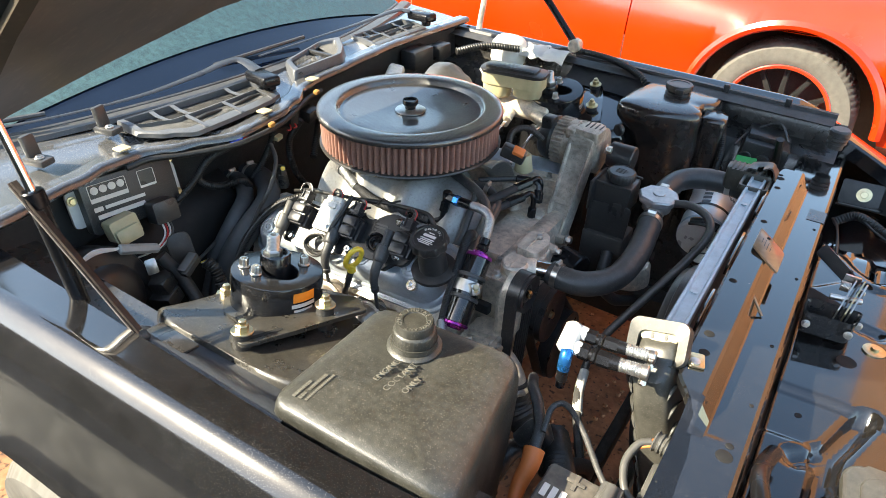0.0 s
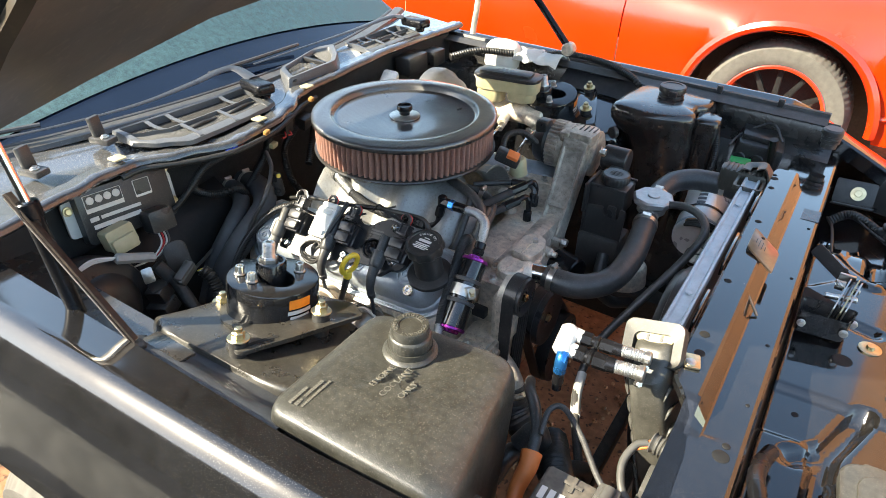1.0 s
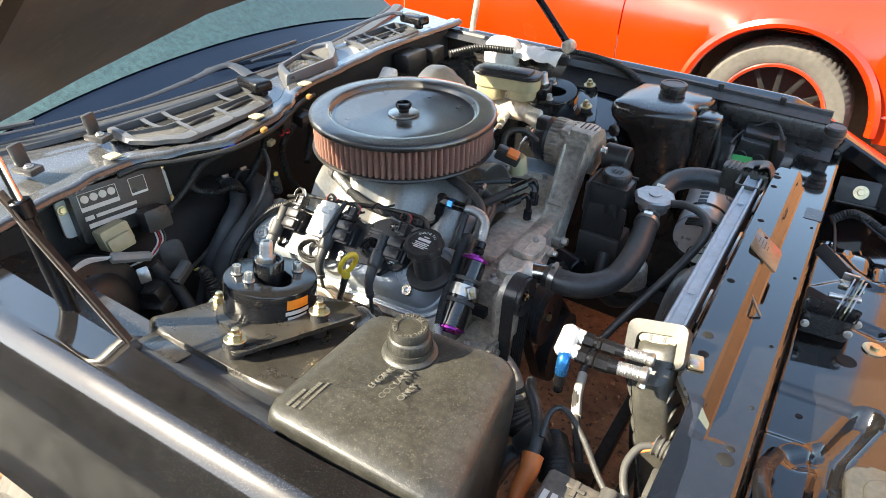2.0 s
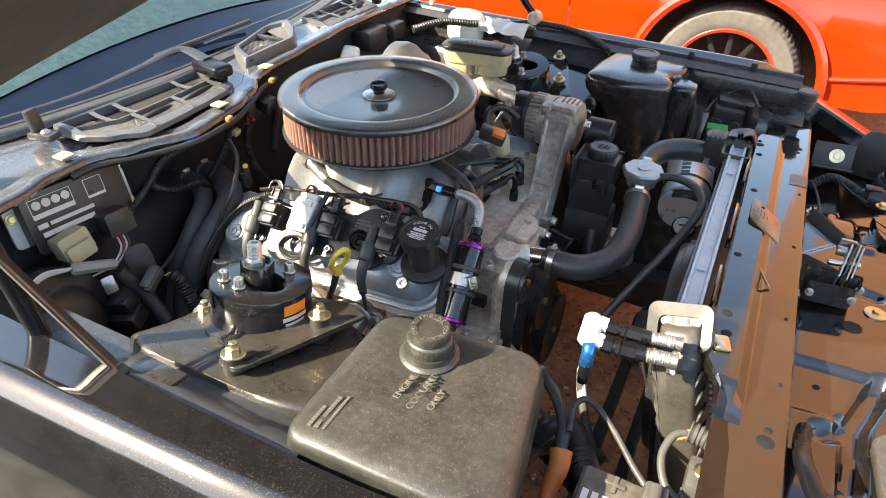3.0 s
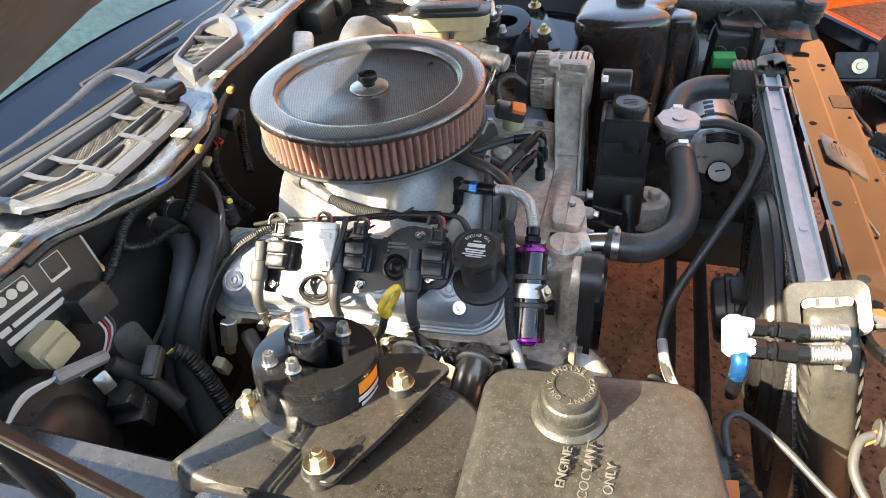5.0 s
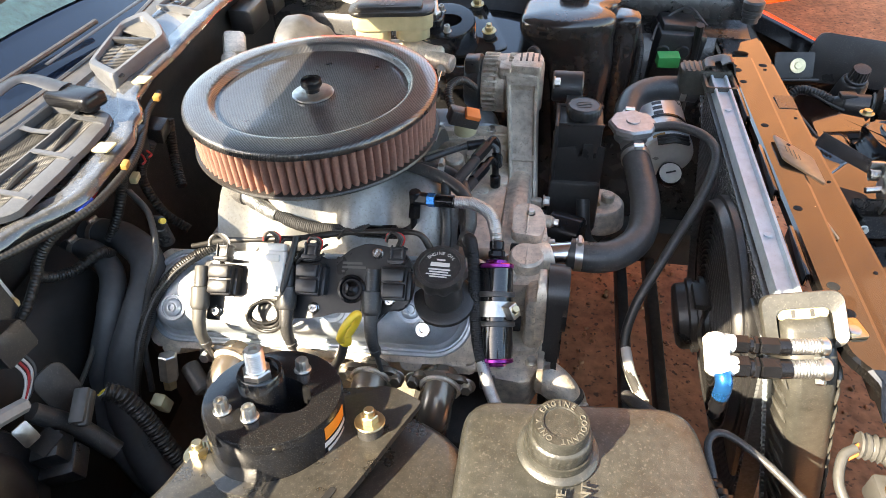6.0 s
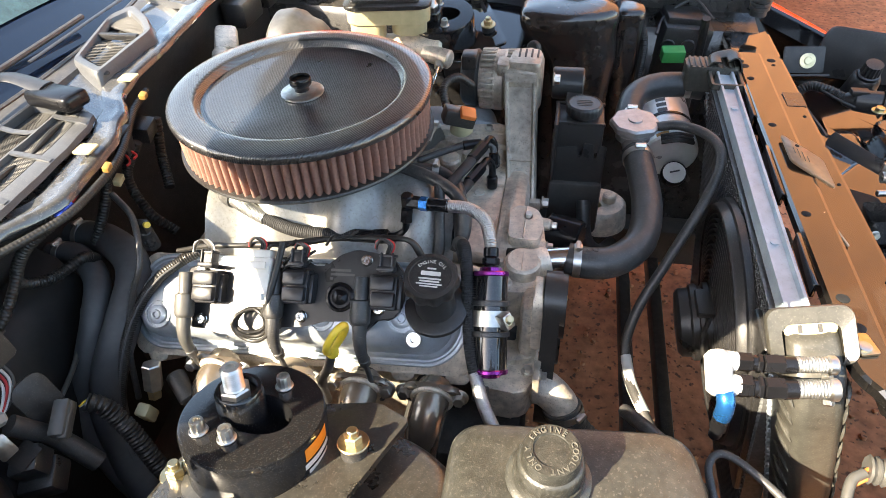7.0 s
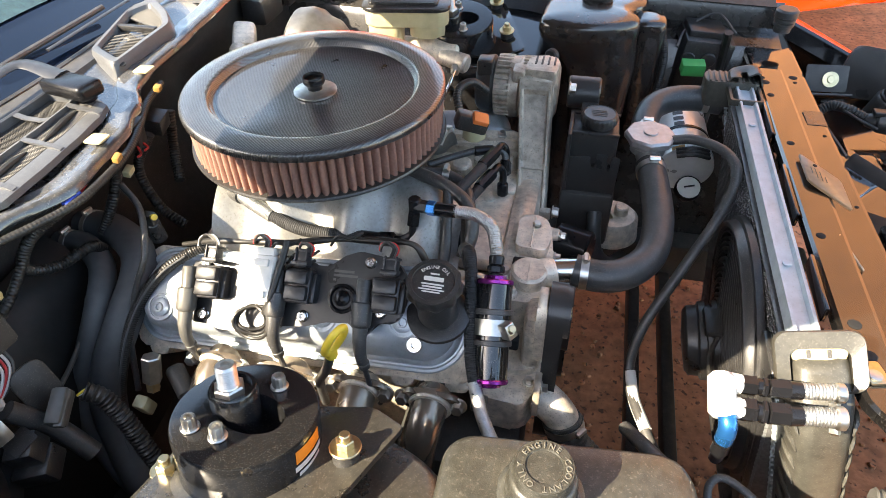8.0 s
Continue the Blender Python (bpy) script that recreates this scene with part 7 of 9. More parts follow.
for k, (p, q, r) in enumerate((((0.53, -0.50, 0.60), (0.55, -0.44, 0.62), 0.016), ((0.55, -0.46, 0.66), (0.60, -0.42, 0.60), 0.014))):
    w = thing("cooling_hose", "black hose running down behind the coolant tank", "hose", p)
    bm = B()
    tube(bm, [p, ((p[0] + q[0]) / 2, (p[1] + q[1]) / 2, p[2] + 0.03), q, (q[0] + 0.03, q[1] + 0.10, q[2] - 0.1), (q[0] + 0.02, q[1] + 0.16, q[2] - 0.2)], r, 14, 8)
    part("hose", bm, RUBBER, w)

# white manifold fitting with braided lines
fit_ = thing("white_tee_fitting", "white tee fitting with two black hose ends and a blue plug", "fitting", (0.60, -0.41, 0.84))
bm = B()
cyl(bm, (0.588, -0.396, 0.880), (0.591, -0.438, 0.860), 0.0135, 0.0140, 24, 0.005)
cyl(bm, (0.592, -0.402, 0.874), (0.610, -0.402, 0.873), 0.0105, None, 20, 0.002)
cyl(bm, (0.592, -0.425, 0.863), (0.612, -0.424, 0.862), 0.0110, None, 20, 0.002)
part("tee", bm, WHITE, fit_)
for y, z, r in ((-0.402, 0.873, 0.0100), (-0.424, 0.861, 0.0118)):
    bm = B()
    hexa(bm, (0.607, y, z), (0.624, y + 0.001, z), r * 1.06)
    cyl(bm, (0.622, y + 0.001, z), (0.630, y + 0.001, z), r * 0.85, None, 20, 0.001)
    hexa(bm, (0.628, y + 0.001, z), (0.634, y + 0.001, z), r * 1.06)
    part("nut", bm, ANODBLACK, fit_, "dark hexagonal hose nut")
    bm = B()
    hexa(bm, (0.635, y + 0.001, z), (0.656, y + 0.002, z + 0.001), r * 1.02)
    cyl(bm, (0.654, y + 0.002, z + 0.001), (0.668, y + 0.003, z + 0.002), r * 0.95, r * 0.88, 20, 0.001)
    part("hose_end", bm, ANODBLACK, fit_, "black anodised hose end")
    bm = B()
    tube(bm, [(0.666, y + 0.003, z + 0.002), (0.690, y + 0.005, z + 0.004), (0.705, y + 0.006, z + 0.005)], r * 0.84, 16, 6, ribs=0.0005, pitch=0.0032)
    part("braided_line", bm, BRAID, fit_)
    bm = B()
    cyl(bm, (0.697, y + 0.0055, z + 0.004), (0.707, y + 0.006, z + 0.005), r * 1.02, None, 20, 0.002)
    hexa(bm, (0.699, y + 0.004, z - 0.014), (0.705, y, z - 0.009), 0.005)
    part("line_clamp", bm, ZINC, fit_)
bm = B()
tube(bm, [(0.594, -0.430, 0.862), (0.596, -0.441, 0.859), (0.597, -0.446, 0.850), (0.597, -0.447, 0.836)], 0.0092, 18, 8)
part("blue_elbow", bm, ANODBLUE, fit_, "blue anodised elbow")
bm = B()
cyl(bm, (0.597, -0.447, 0.838), (0.597, -0.448, 0.816), 0.0080, 0.0088, 18, 0.001)
cyl(bm, (0.597, -0.448, 0.818), (0.597, -0.449, 0.802), 0.0070, None, 18, 0.001)
part("black_plug", bm, ANODBLACK, fit_)

# ---- fuel filter and lines on the near side ----
ff = thing("fuel_filter", "black fuel filter canister with purple end caps", "fuel filter", (0.335, -0.29, 0.74))
a, b = Vector((0.326, -0.232, 0.798)), Vector((0.337, -0.326, 0.706))
d = (b - a).normalized()
bm = B()
cyl(bm, a, b, 0.0245, None, 36, 0.002)
part("canister", bm, BLACK_PAINT, ff)
for p, q in ((a - d * 0.005, a + d * 0.002), (b - d * 0.002, b + d * 0.005)):
    bm = B()
    cyl(bm, p, q, 0.0258, None, 40, 0.0015)
    m0 = p if (p - a).length < 0.02 else q
    s = -1 if (p - a).length < 0.02 else 1
    lathe(bm, [(0.016, 0), (0.015, 0.005), (0.012, 0.006), (0, 0.006)], m0, d * s, 8)
    part("end_cap", bm, ANODPURPLE, ff, "purple anodised end cap")
for t in (0.30, 0.62):
    bm = B()
    p = a.lerp(b, t)
    lathe(bm, [(0.025, -0.004), (0.0275, -0.003), (0.0275, 0.003), (0.025, 0.004)], p, d, 36)
    part("rubber_band", bm, RUBBER, ff)
bm = B()
p = a.lerp(b, 0.46)
lathe(bm, [(0.0252, -0.011), (0.0268, -0.011), (0.0268, 0.011), (0.0252, 0.011)], p, d, 36)
side = Vector((0.7, -0.5, 0.5)).normalized()
box(bm, p + side * 0.032, (0.016, 0.022, 0.018), 0.002, axis_turn(side))
cl = part("band_clamp", bm, ZINC, ff, "bright steel band clamp")
bolt("clamp_bolt", p + side * 0.036, (0.4, -0.3, 0.8), cl, BRASS, 0.006, 0.008, 0.008)
line = thing("fuel_line", "braided steel fuel line with black hose ends", "fuel line", (0.19, -0.13, 0.83))
T0 = Vector((0.186, -0.132, 0.838))
bm = B()
cyl(bm, T0 + Vector((0, 0.0, -0.012)), T0 + Vector((0, 0.0, 0.012)), 0.010, None, 8, 0.002)
hexa(bm, T0, T0 + Vector((0.022, -0.003, 0)), 0.010)
hexa(bm, T0 + Vector((0, -0.004, -0.010)), T0 + Vector((-0.002, -0.010, -0.032)), 0.010)
part("tee", bm, ANODBLACK, line)
bm = B()
hexa(bm, T0 + Vector((0.020, -0.003, 0)), T0 + Vector((0.034, -0.005, 0.001)), 0.0112)
part("blue_nut", bm, ANODBLUE, line)
bm = B()
cyl(bm, T0 + Vector((0.034, -0.005, 0.001)), T0 + Vector((0.066, -0.009, 0.004)), 0.0105, 0.0098, 20, 0.001)
part("hose_end", bm, ANODBLACK, line)
bm = B()
tube(bm, [T0 + Vector((0.064, -0.009, 0.004)), T0 + Vector((0.095, -0.016, 0.008)), T0 + Vector((0.122, -0.035, 0.006)), T0 + Vector((0.134, -0.062, -0.006)), T0 + Vector((0.137, -0.074, -0.014))], 0.0092, 16, 10, ribs=0.0005, pitch=0.0032)
part("braid", bm, BRAID, line, "braided stainless hose")
e0 = T0 + Vector((0.137, -0.072, -0.013))
bm = B()
cyl(bm, e0, a.lerp(e0, 0.62), 0.0108, None, 20, 0.002)
hexa(bm, a.lerp(e0, 0.62), a.lerp(e0, 0.36), 0.0122)
hexa(bm, a.lerp(e0, 0.34), a - d * 0.008, 0.0105)
part("hose_end", bm, ANODBLACK, line)
bm = B()
tube(bm, [T0 + Vector((-0.002, -0.010, -0.030)), T0 + Vector((-0.004, -0.014, -0.046)), T0 + Vector((-0.018, -0.018, -0.056)), T0 + Vector((-0.034, -0.019, -0.058))], 0.006, 12, 8)
hexa(bm, T0 + Vector((-0.030, -0.019, -0.058)), T0 + Vector((-0.055, -0.020, -0.060)), 0.0115)
cyl(bm, T0 + Vector((-0.053, -0.020, -0.060)), T0 + Vector((-0.085, -0.021, -0.060)), 0.0105, None, 20, 0.001)
part("elbow", bm, ANODBLACK, line)
bm = B()
tube(bm, [T0 + Vector((-0.083, -0.021, -0.060)), (0.06, -0.158, 0.778), (0.0, -0.160, 0.785), (-0.06, -0.145, 0.797), (-0.105, -0.125, 0.806)], 0.0108, 16, 10, ribs=0.0005, pitch=0.0032)
part("braid", bm, BLACKBRAID, line, "black braided hose")
bm = B()
tube(bm, [(-0.045, -0.151, 0.794), (-0.08, -0.138, 0.801), (-0.112, -0.122, 0.807)], 0.0115, 16, 8, ribs=0.0005, pitch=0.0032)
part("braid", bm, BRAID, line)
bm = B()
tube(bm, [(-0.108, -0.124, 0.806), (-0.125, -0.115, 0.806), (-0.135, -0.10, 0.815), (-0.135, -0.095, 0.845)], 0.015, 16, 8)
part("elbow", bm, RUBBER, line)
vap = thing("breather_hose", "black braided breather hose running past the fuel filter", "hose", (0.285, -0.19, 0.80))
bm = B()
tube(bm, [(0.275, -0.175, 0.800), (0.284, -0.20, 0.815), (0.292, -0.232, 0.806), (0.300, -0.272, 0.770), (0.310, -0.318, 0.728), (0.335, -0.372, 0.690), (0.365, -0.41, 0.66)], 0.0088, 14, 10, ribs=0.0005, pitch=0.0032)
part("braid", bm, BLACKBRAID, vap)
bm = B()
tube(bm, [(0.318, -0.340, 0.712), (0.338, -0.378, 0.688), (0.365, -0.41, 0.66)], 0.0092, 14, 10)
part("braid", bm, BRAID, vap)
bm = B()
cyl(bm, (0.270, -0.165, 0.792), (0.279, -0.187, 0.806), 0.0115, None, 16, 0.002)
part("collar", bm, GREYPL, vap)
vac = thing("vacuum_hose", "black rubber hose looping over the intake valley", "hose", (0.2, 0.0, 0.76))
bm = B()
tube(bm, [(0.10, -0.010, 0.800), (0.150, 0.004, 0.800), (0.200, 0.012, 0.795), (0.236, -0.008, 0.788), (0.252, -0.045, 0.780), (0.258, -0.090, 0.772), (0.262, -0.128, 0.760)], 0.0105, 14, 10)
part("tube", bm, RUBBER, vac)
clamp((0.200, 0.012, 0.795), (1, 0.05, -0.1), 0.0108, vac)
bm = B()
cyl(bm, (0.259, -0.100, 0.770), (0.263, -0.138, 0.755), 0.0125, 0.0115, 16, 0.002)
part("hose_end", bm, ANODBLACK, vac)
rl_ = thing("vacuum_line", "thin black line with crimped ends over the valley", "hose", (0.22, 0.05, 0.78))
bm = B()
tube(bm, [(0.165, 0.030, 0.800), (0.205, 0.062, 0.802), (0.250, 0.086, 0.806), (0.285, 0.094, 0.800), (0.292, 0.082, 0.775)], 0.0062, 12, 10)
part("tube", bm, RUBBER, rl_)
for p, q in (((0.236, 0.080, 0.805), (0.268, 0.092, 0.805)), ((0.290, 0.088, 0.790), (0.293, 0.080, 0.768))):
    bm = B()
    cyl(bm, p, q, 0.0090, 0.0085, 14, 0.0015)
    part("crimp", bm, ANODBLACK, rl_)
sns = thing("sensor_plug", "black sensor plug under the fuel filter", "connector", (0.325, -0.345, 0.68))
bm = B()
box(bm, (0.328, -0.350, 0.682), (0.020, 0.020, 0.038), 0.003, pose(0, 0, 0, 40, 0, 0))
box(bm, (0.328, -0.361, 0.686), (0.012, 0.004, 0.018), 0.001, pose(0, 0, 0, 40, 0, 0))
part("plug", bm, PLASTIC, sns)
for pts, r in (([(0.10, -0.02, 0.835), (0.17, -0.05, 0.838), (0.225, -0.075, 0.835), (0.262, -0.10, 0.82), (0.272, -0.125, 0.79), (0.262, -0.15, 0.76)], 0.0105), ([(0.225, -0.078, 0.834), (0.232, -0.12, 0.80), (0.236, -0.16, 0.762), (0.225, -0.20, 0.735)], 0.0085), ([(0.25, -0.05, 0.80), (0.268, -0.14, 0.775), (0.286, -0.19, 0.76)], 0.010)):
    h = thing("vacuum_hose", "black rubber vacuum hose over the intake", "hose", pts[0])
    bm = B()
    tube(bm, pts, r, 12, 10)
    part("hose", bm, RUBBER, h)
for z, y0 in ((0.800, 0.02), (0.775, -0.01)):
    h = thing("fuel_line", "short black fuel line with an elbow at the far valve cover", "fuel line", (0.25, y0, z))
    bm = B()
    tube(bm, [(0.225, y0 - 0.06, z - 0.005), (0.25, y0 - 0.01, z + 0.005), (0.262, y0 + 0.02, z + 0.008)], 0.009, 14, 8)
    part("hose", bm, BLACKBRAID, h)
    bm = B()
    cyl(bm, (0.258, y0 + 0.012, z + 0.008), (0.275, y0 + 0.055, z + 0.012), 0.0105, None, 8, 0.002)
    tube(bm, [(0.274, y0 + 0.053, z + 0.012), (0.282, y0 + 0.075, z + 0.013), (0.290, y0 + 0.078, z), (0.291, y0 + 0.075, z - 0.03)], 0.0065, 12, 8)
    cyl(bm, (0.291, y0 + 0.075, z - 0.02), (0.291, y0 + 0.073, z - 0.045), 0.010, None, 8, 0.002)
    part("hose_end", bm, ANODBLACK, h)
tps = thing("orange_connector", "black connector with an orange lock on the intake", "connector", (0.25, 0.05, 0.86))
bm = B()
box(bm, (0.235, 0.055, 0.878), (0.055, 0.030, 0.028), 0.005, pose(0, 0, 0, 0, 20, 20))
part("shell", bm, PLASTIC, tps)
bm = B()
box(bm, (0.252, 0.046, 0.890), (0.026, 0.022, 0.010), 0.002, pose(0, 0, 0, 20, 20, 20))
part("lock", bm, ORANGEPL, tps)
bm = B()
tube(bm, [(0.215, 0.065, 0.875), (0.20, 0.11, 0.90), (0.215, 0.16, 0.895), (0.235, 0.20, 0.86)], 0.007, 10, 8, ribs=0.0008, pitch=0.005)
part("lead", bm, LOOM, tps)
vs = thing("cream_sensor", "cream plastic sensor behind the far valve cover", "sensor", (0.21, 0.14, 0.82))
bm = B()
cyl(bm, (0.225, 0.135, 0.80), (0.225, 0.130, 0.845), 0.022, 0.018, 20, 0.004)
part("body", bm, CREAM, vs)
bm = B()
cyl(bm, (0.10, 0.10, 0.85), (0.12, 0.10, 0.895), 0.012, 0.016, 14, 0.003)
part("nozzle", bm, CREAM, vs)

# dipstick
dip = thing("dipstick", "yellow ring-handled oil dipstick in a black tube", "dipstick", (0.13, -0.38, 0.76))
bm = B()
ring = [Vector((0.150, -0.388, 0.812)) + Vector((math.cos(a) * 0.007 + math.sin(a) * 0.010, math.cos(a) * 0.012, math.sin(a) * 0.024)) for a in [2 * math.pi * k / 28 for k in range(28)]]
tube(bm, ring + [ring[0]], 0.0050, 10, 1, raw=True, caps=False)
cyl(bm, (0.143, -0.386, 0.792), (0.139, -0.385, 0.776), 0.0070, 0.0085, 16, 0.002)
part("handle", bm, YELLOW, dip, "yellow plastic ring handle")
bm = B()
tube(bm, [(0.138, -0.384, 0.778), (0.128, -0.385, 0.745), (0.108, -0.375, 0.70), (0.10, -0.36, 0.63)], 0.0065, 12, 8)
part("tube", bm, RUBBER, dip)

# coil harness
har = thing("coil_harness", "taped wiring harness with connectors along the coil rail", "wiring", (0.0, -0.24, 0.83))
bm = B()
tube(bm, [CV(1, 0.235, 0.080, 0.020), CV(1, 0.215, 0.104, 0.034), CV(1, 0.17, 0.106, 0.030), CV(1, 0.10, 0.104, 0.026), CV(1, 0.05, 0.096, 0.030), CV(1, 0.00, 0.092, 0.034), CV(1, -0.04, 0.090, 0.026), CV(1, -0.10, 0.088, 0.014), CV(1, -0.16, 0.080, -0.004)], lambda t: 0.0046 + 0.0008 * math.sin(31 * t), 10, 10)
part("trunk", bm, LOOM, har, "taped harness trunk")
for u, v, r_ in ((-0.078, 0.076, 0.017), (0.069, 0.083, 0.010), (0.190, 0.090, 0.012), (0.003, 0.086, 0.013)):
    for k, c in enumerate((LOOM, LOOM, GREYPL, WIRERED if r_ < 0.015 else LABEL)):
        bm = B()
        e_ = 0.0026 * (k - 1.5)
        tube(bm, [CV(1, u + e_, v - 0.006, 0.040), CV(1, u + e_ + 0.004, v + 0.55 * r_, 0.044 + 0.2 * r_), CV(1, u + 1.3 * e_ - 0.6 * r_, v + 1.15 * r_, 0.046), CV(1, u - 1.5 * r_, v + 0.7 * r_ + e_, 0.042), CV(1, u - 1.7 * r_, v + 0.002, 0.036 + e_)], 0.0017 if k != 3 else 0.0012, 6, 8)
        part("wire", bm, c, har)
for u, v in ((0.046, 0.060), (0.050, 0.074), (0.020, 0.088), (0.11, 0.104)):
    bm = B()
    tube(bm, [CV(1, u - 0.012, v - 0.010, 0.040), CV(1, u, v + 0.003, 0.047), CV(1, u + 0.016, v + 0.001, 0.042), CV(1, u + 0.030, v + 0.012, 0.032)], 0.0022, 8, 8)
    part("wire", bm, LOOM, har)
bm = B()
box(bm, CV(1, 0.003, 0.040, 0.046), (0.046, 0.066, 0.026), 0.004, CVm(1, 0, 0, 0))
box(bm, CV(1, 0.003, 0.078, 0.046), (0.040, 0.012, 0.020), 0.003, CVm(1, 0, 0, 0))
box(bm, CV(1, -0.024, 0.040, 0.044), (0.006, 0.058, 0.012), 0.002, CVm(1, 0, 0, 0))
box(bm, CV(1, 0.003, 0.062, 0.061), (0.034, 0.010, 0.006), 0.002, CVm(1, 0, 0, 0))
box(bm, CV(1, 0.003, 0.018, 0.061), (0.034, 0.010, 0.006), 0.002, CVm(1, 0, 0, 0))
conn = part("main_connector", bm, LABEL, har, "grey harness connector")
bm = B()
for k in range(3):
    c0 = CV(1, -0.006 + 0.004 * k, -0.017 - 0.003 * k, 0.034 + 0.004 * k)
    m = CVm(1, 0, 0, 0).to_3x3()
    pts = [c0 + m @ Vector((math.cos(a) * (0.022 + 0.004 * k), math.sin(a) * (0.017 + 0.003 * k), 0.006 * math.sin(2 * a + k))) for a in [2 * math.pi * i / 20 for i in range(21)]]
    tube(bm, pts, 0.0027, 8, 1, raw=True)
part("wire_coil", bm, LOOM, har, "coiled taped wires")
bm = B()
tube(bm, [CV(1, 0.035, 0.095, 0.045), CV(1, 0.034, 0.070, 0.05), CV(1, 0.028, 0.020, 0.055), CV(1, 0.018, -0.010, 0.045)], 0.0048, 10, 8)
part("branch", bm, LOOM, har)

# rear of the near head: sensors
sen = thing("temperature_sender", "brass and steel sender at the rear of the head", "sensor", (-0.15, -0.36, 0.66))
bm = B()
hexa(bm, (-0.150, -0.385, 0.70), (-0.152, -0.40, 0.66), 0.014)
part("body", bm, ZINC, sen)
bm = B()
hexa(bm, (-0.152, -0.40, 0.662), (-0.152, -0.405, 0.645), 0.010)
part("brass_hex", bm, BRASS, sen)
bm = B()
cyl(bm, (-0.135, -0.37, 0.66), (-0.10, -0.40, 0.64), 0.014, None, 18, 0.003)
part("joint", bm, DARK, sen)
knk = thing("cream_plug", "small cream connector under the header", "connector", (-0.17, -0.42, 0.62))
bm = B()
box(bm, (-0.172, -0.415, 0.615), (0.020, 0.02, 0.045), 0.004, pose(0, 0, 0, 20, 10, 0))
part("plug", bm, CREAM, knk)
cam_s = thing("cam_sensor", "black sensor with a yellow tip at the back of the engine", "sensor", (-0.22, -0.20, 0.78))
bm = B()
cyl(bm, (-0.225, -0.205, 0.76), (-0.222, -0.21, 0.80), 0.013, 0.011, 16, 0.003)
box(bm, (-0.222, -0.212, 0.808), (0.020, 0.016, 0.020), 0.003)
part("body", bm, PLASTIC, cam_s)
bm = B()
cyl(bm, (-0.212, -0.215, 0.815), (-0.206, -0.218, 0.818), 0.005, None, 10)
part("tip", bm, YELLOW, cam_s)

# ---- firewall corner: ignition box, hoses, relays ----
box_o, box_x, box_y = Vector((-0.350, -0.498, 0.828)), Vector((0.05, 1, -0.07)), Vector((-0.25, 0, 1))
ign = thing("ignition_box", "black ignition control box with dials and printed bars", "control box", (-0.36, -0.5, 0.78))
bm = B()
slab(bm, rrect(0.235, 0.075, 0.008), -0.034, -0.026, 0.002, basis(box_o, box_x, box_y))
part("mounting_flange", bm, LABEL, ign, "pale mounting strap")
bm = B()
slab(bm, rrect(0.195, 0.108, 0.006), -0.028, 0.0, 0.004, basis(box_o, box_x, box_y))
part("case", bm, PLASTIC, ign)
fm = basis(box_o, box_x, box_y)


def on_box(u, v, w, h, z0=0.0, z1=0.0008, r=0.001, mat_=LABEL, name="print_bar"):
    bm = B()
    slab(bm, rrect(w, h, r), z0, z1, 0, fm @ Matrix.Translation((u, v, 0)))
    return part(name, bm, mat_, ign)


on_box(-0.045, 0.026, 0.078, 0.036, 0.0, 0.0006, 0.002)
on_box(-0.045, 0.030, 0.075, 0.026, 0.0006, 0.0010, 0.002, PLASTIC, "print_panel")
for k in range(4):
    bm = B()
    lathe(bm, [(0.0078, 0), (0.0078, 0.0012), (0.003, 0.0012), (0.003, 0.0005), (0, 0.0005)], fm @ Vector((-0.072 + 0.018 * k, 0.032, 0.0010)), fm.to_3x3() @ Vector((0, 0, 1)), 20)
    part("dial", bm, LABEL, ign, "small white dial")
on_box(0.038, 0.026, 0.036, 0.036, 0.0, 0.0006, 0.002)
on_box(0.038, 0.028, 0.033, 0.030, 0.0006, 0.0010, 0.002, PLASTIC, "print_panel")
on_box(-0.074, -0.006, 0.018, 0.009)
on_box(-0.018, -0.006, 0.085, 0.007)
on_box(-0.030, -0.022, 0.100, 0.009)
bm = B()
slab(bm, rrect(0.058, 0.044, 0.004), 0.0, 0.036, 0.003, fm @ Matrix.Translation((-0.050, -0.050, 0)) @ pose(0, 0, 0, 0, 0, 8))
slab(bm, rrect(0.050, 0.030, 0.003), 0.030, 0.046, 0.003, fm @ Matrix.Translation((-0.050, -0.062, 0)) @ pose(0, 0, 0, 0, 0, 8))
part("white_plug", bm, CREAM, ign, "yellowed white plug")
bm = B()
slab(bm, rrect(0.054, 0.046, 0.004), 0.0, 0.038, 0.003, fm @ Matrix.Translation((0.040, -0.046, 0)))
part("black_plug", bm, PLASTIC, ign)
for k, c in enumerate((LABEL, WIRERED, LABEL, GREYPL)):
    bm = B()
    q = fm @ Vector((0.030 + 0.006 * k, -0.068, 0.020))
    tube(bm, [q, q + Vector((0.02, -0.01, -0.02)), q + Vector((0.03, -0.045, -0.035)), q + Vector((0.02, -0.08, -0.04))], 0.002, 6, 6)
    part("wire", bm, c, ign)
for u, v in ((-0.108, 0.02), (0.108, 0.045), (0.108, -0.03)):
    q = fm @ Vector((u, v, -0.026))
    bolt("mount_bolt", q, fm.to_3x3() @ Vector((0, 0, 1)), ign, BRASS, 0.007, 0.006, 0.010)
cn2 = thing("white_connector", "white tubular connector with white wires", "connector", (-0.29, -0.58, 0.76))
bm = B()
cyl(bm, (-0.275, -0.595, 0.775), (-0.262, -0.522, 0.744), 0.011, 0.010, 6, 0.003)
part("shell", bm, OFFWHITE, cn2)
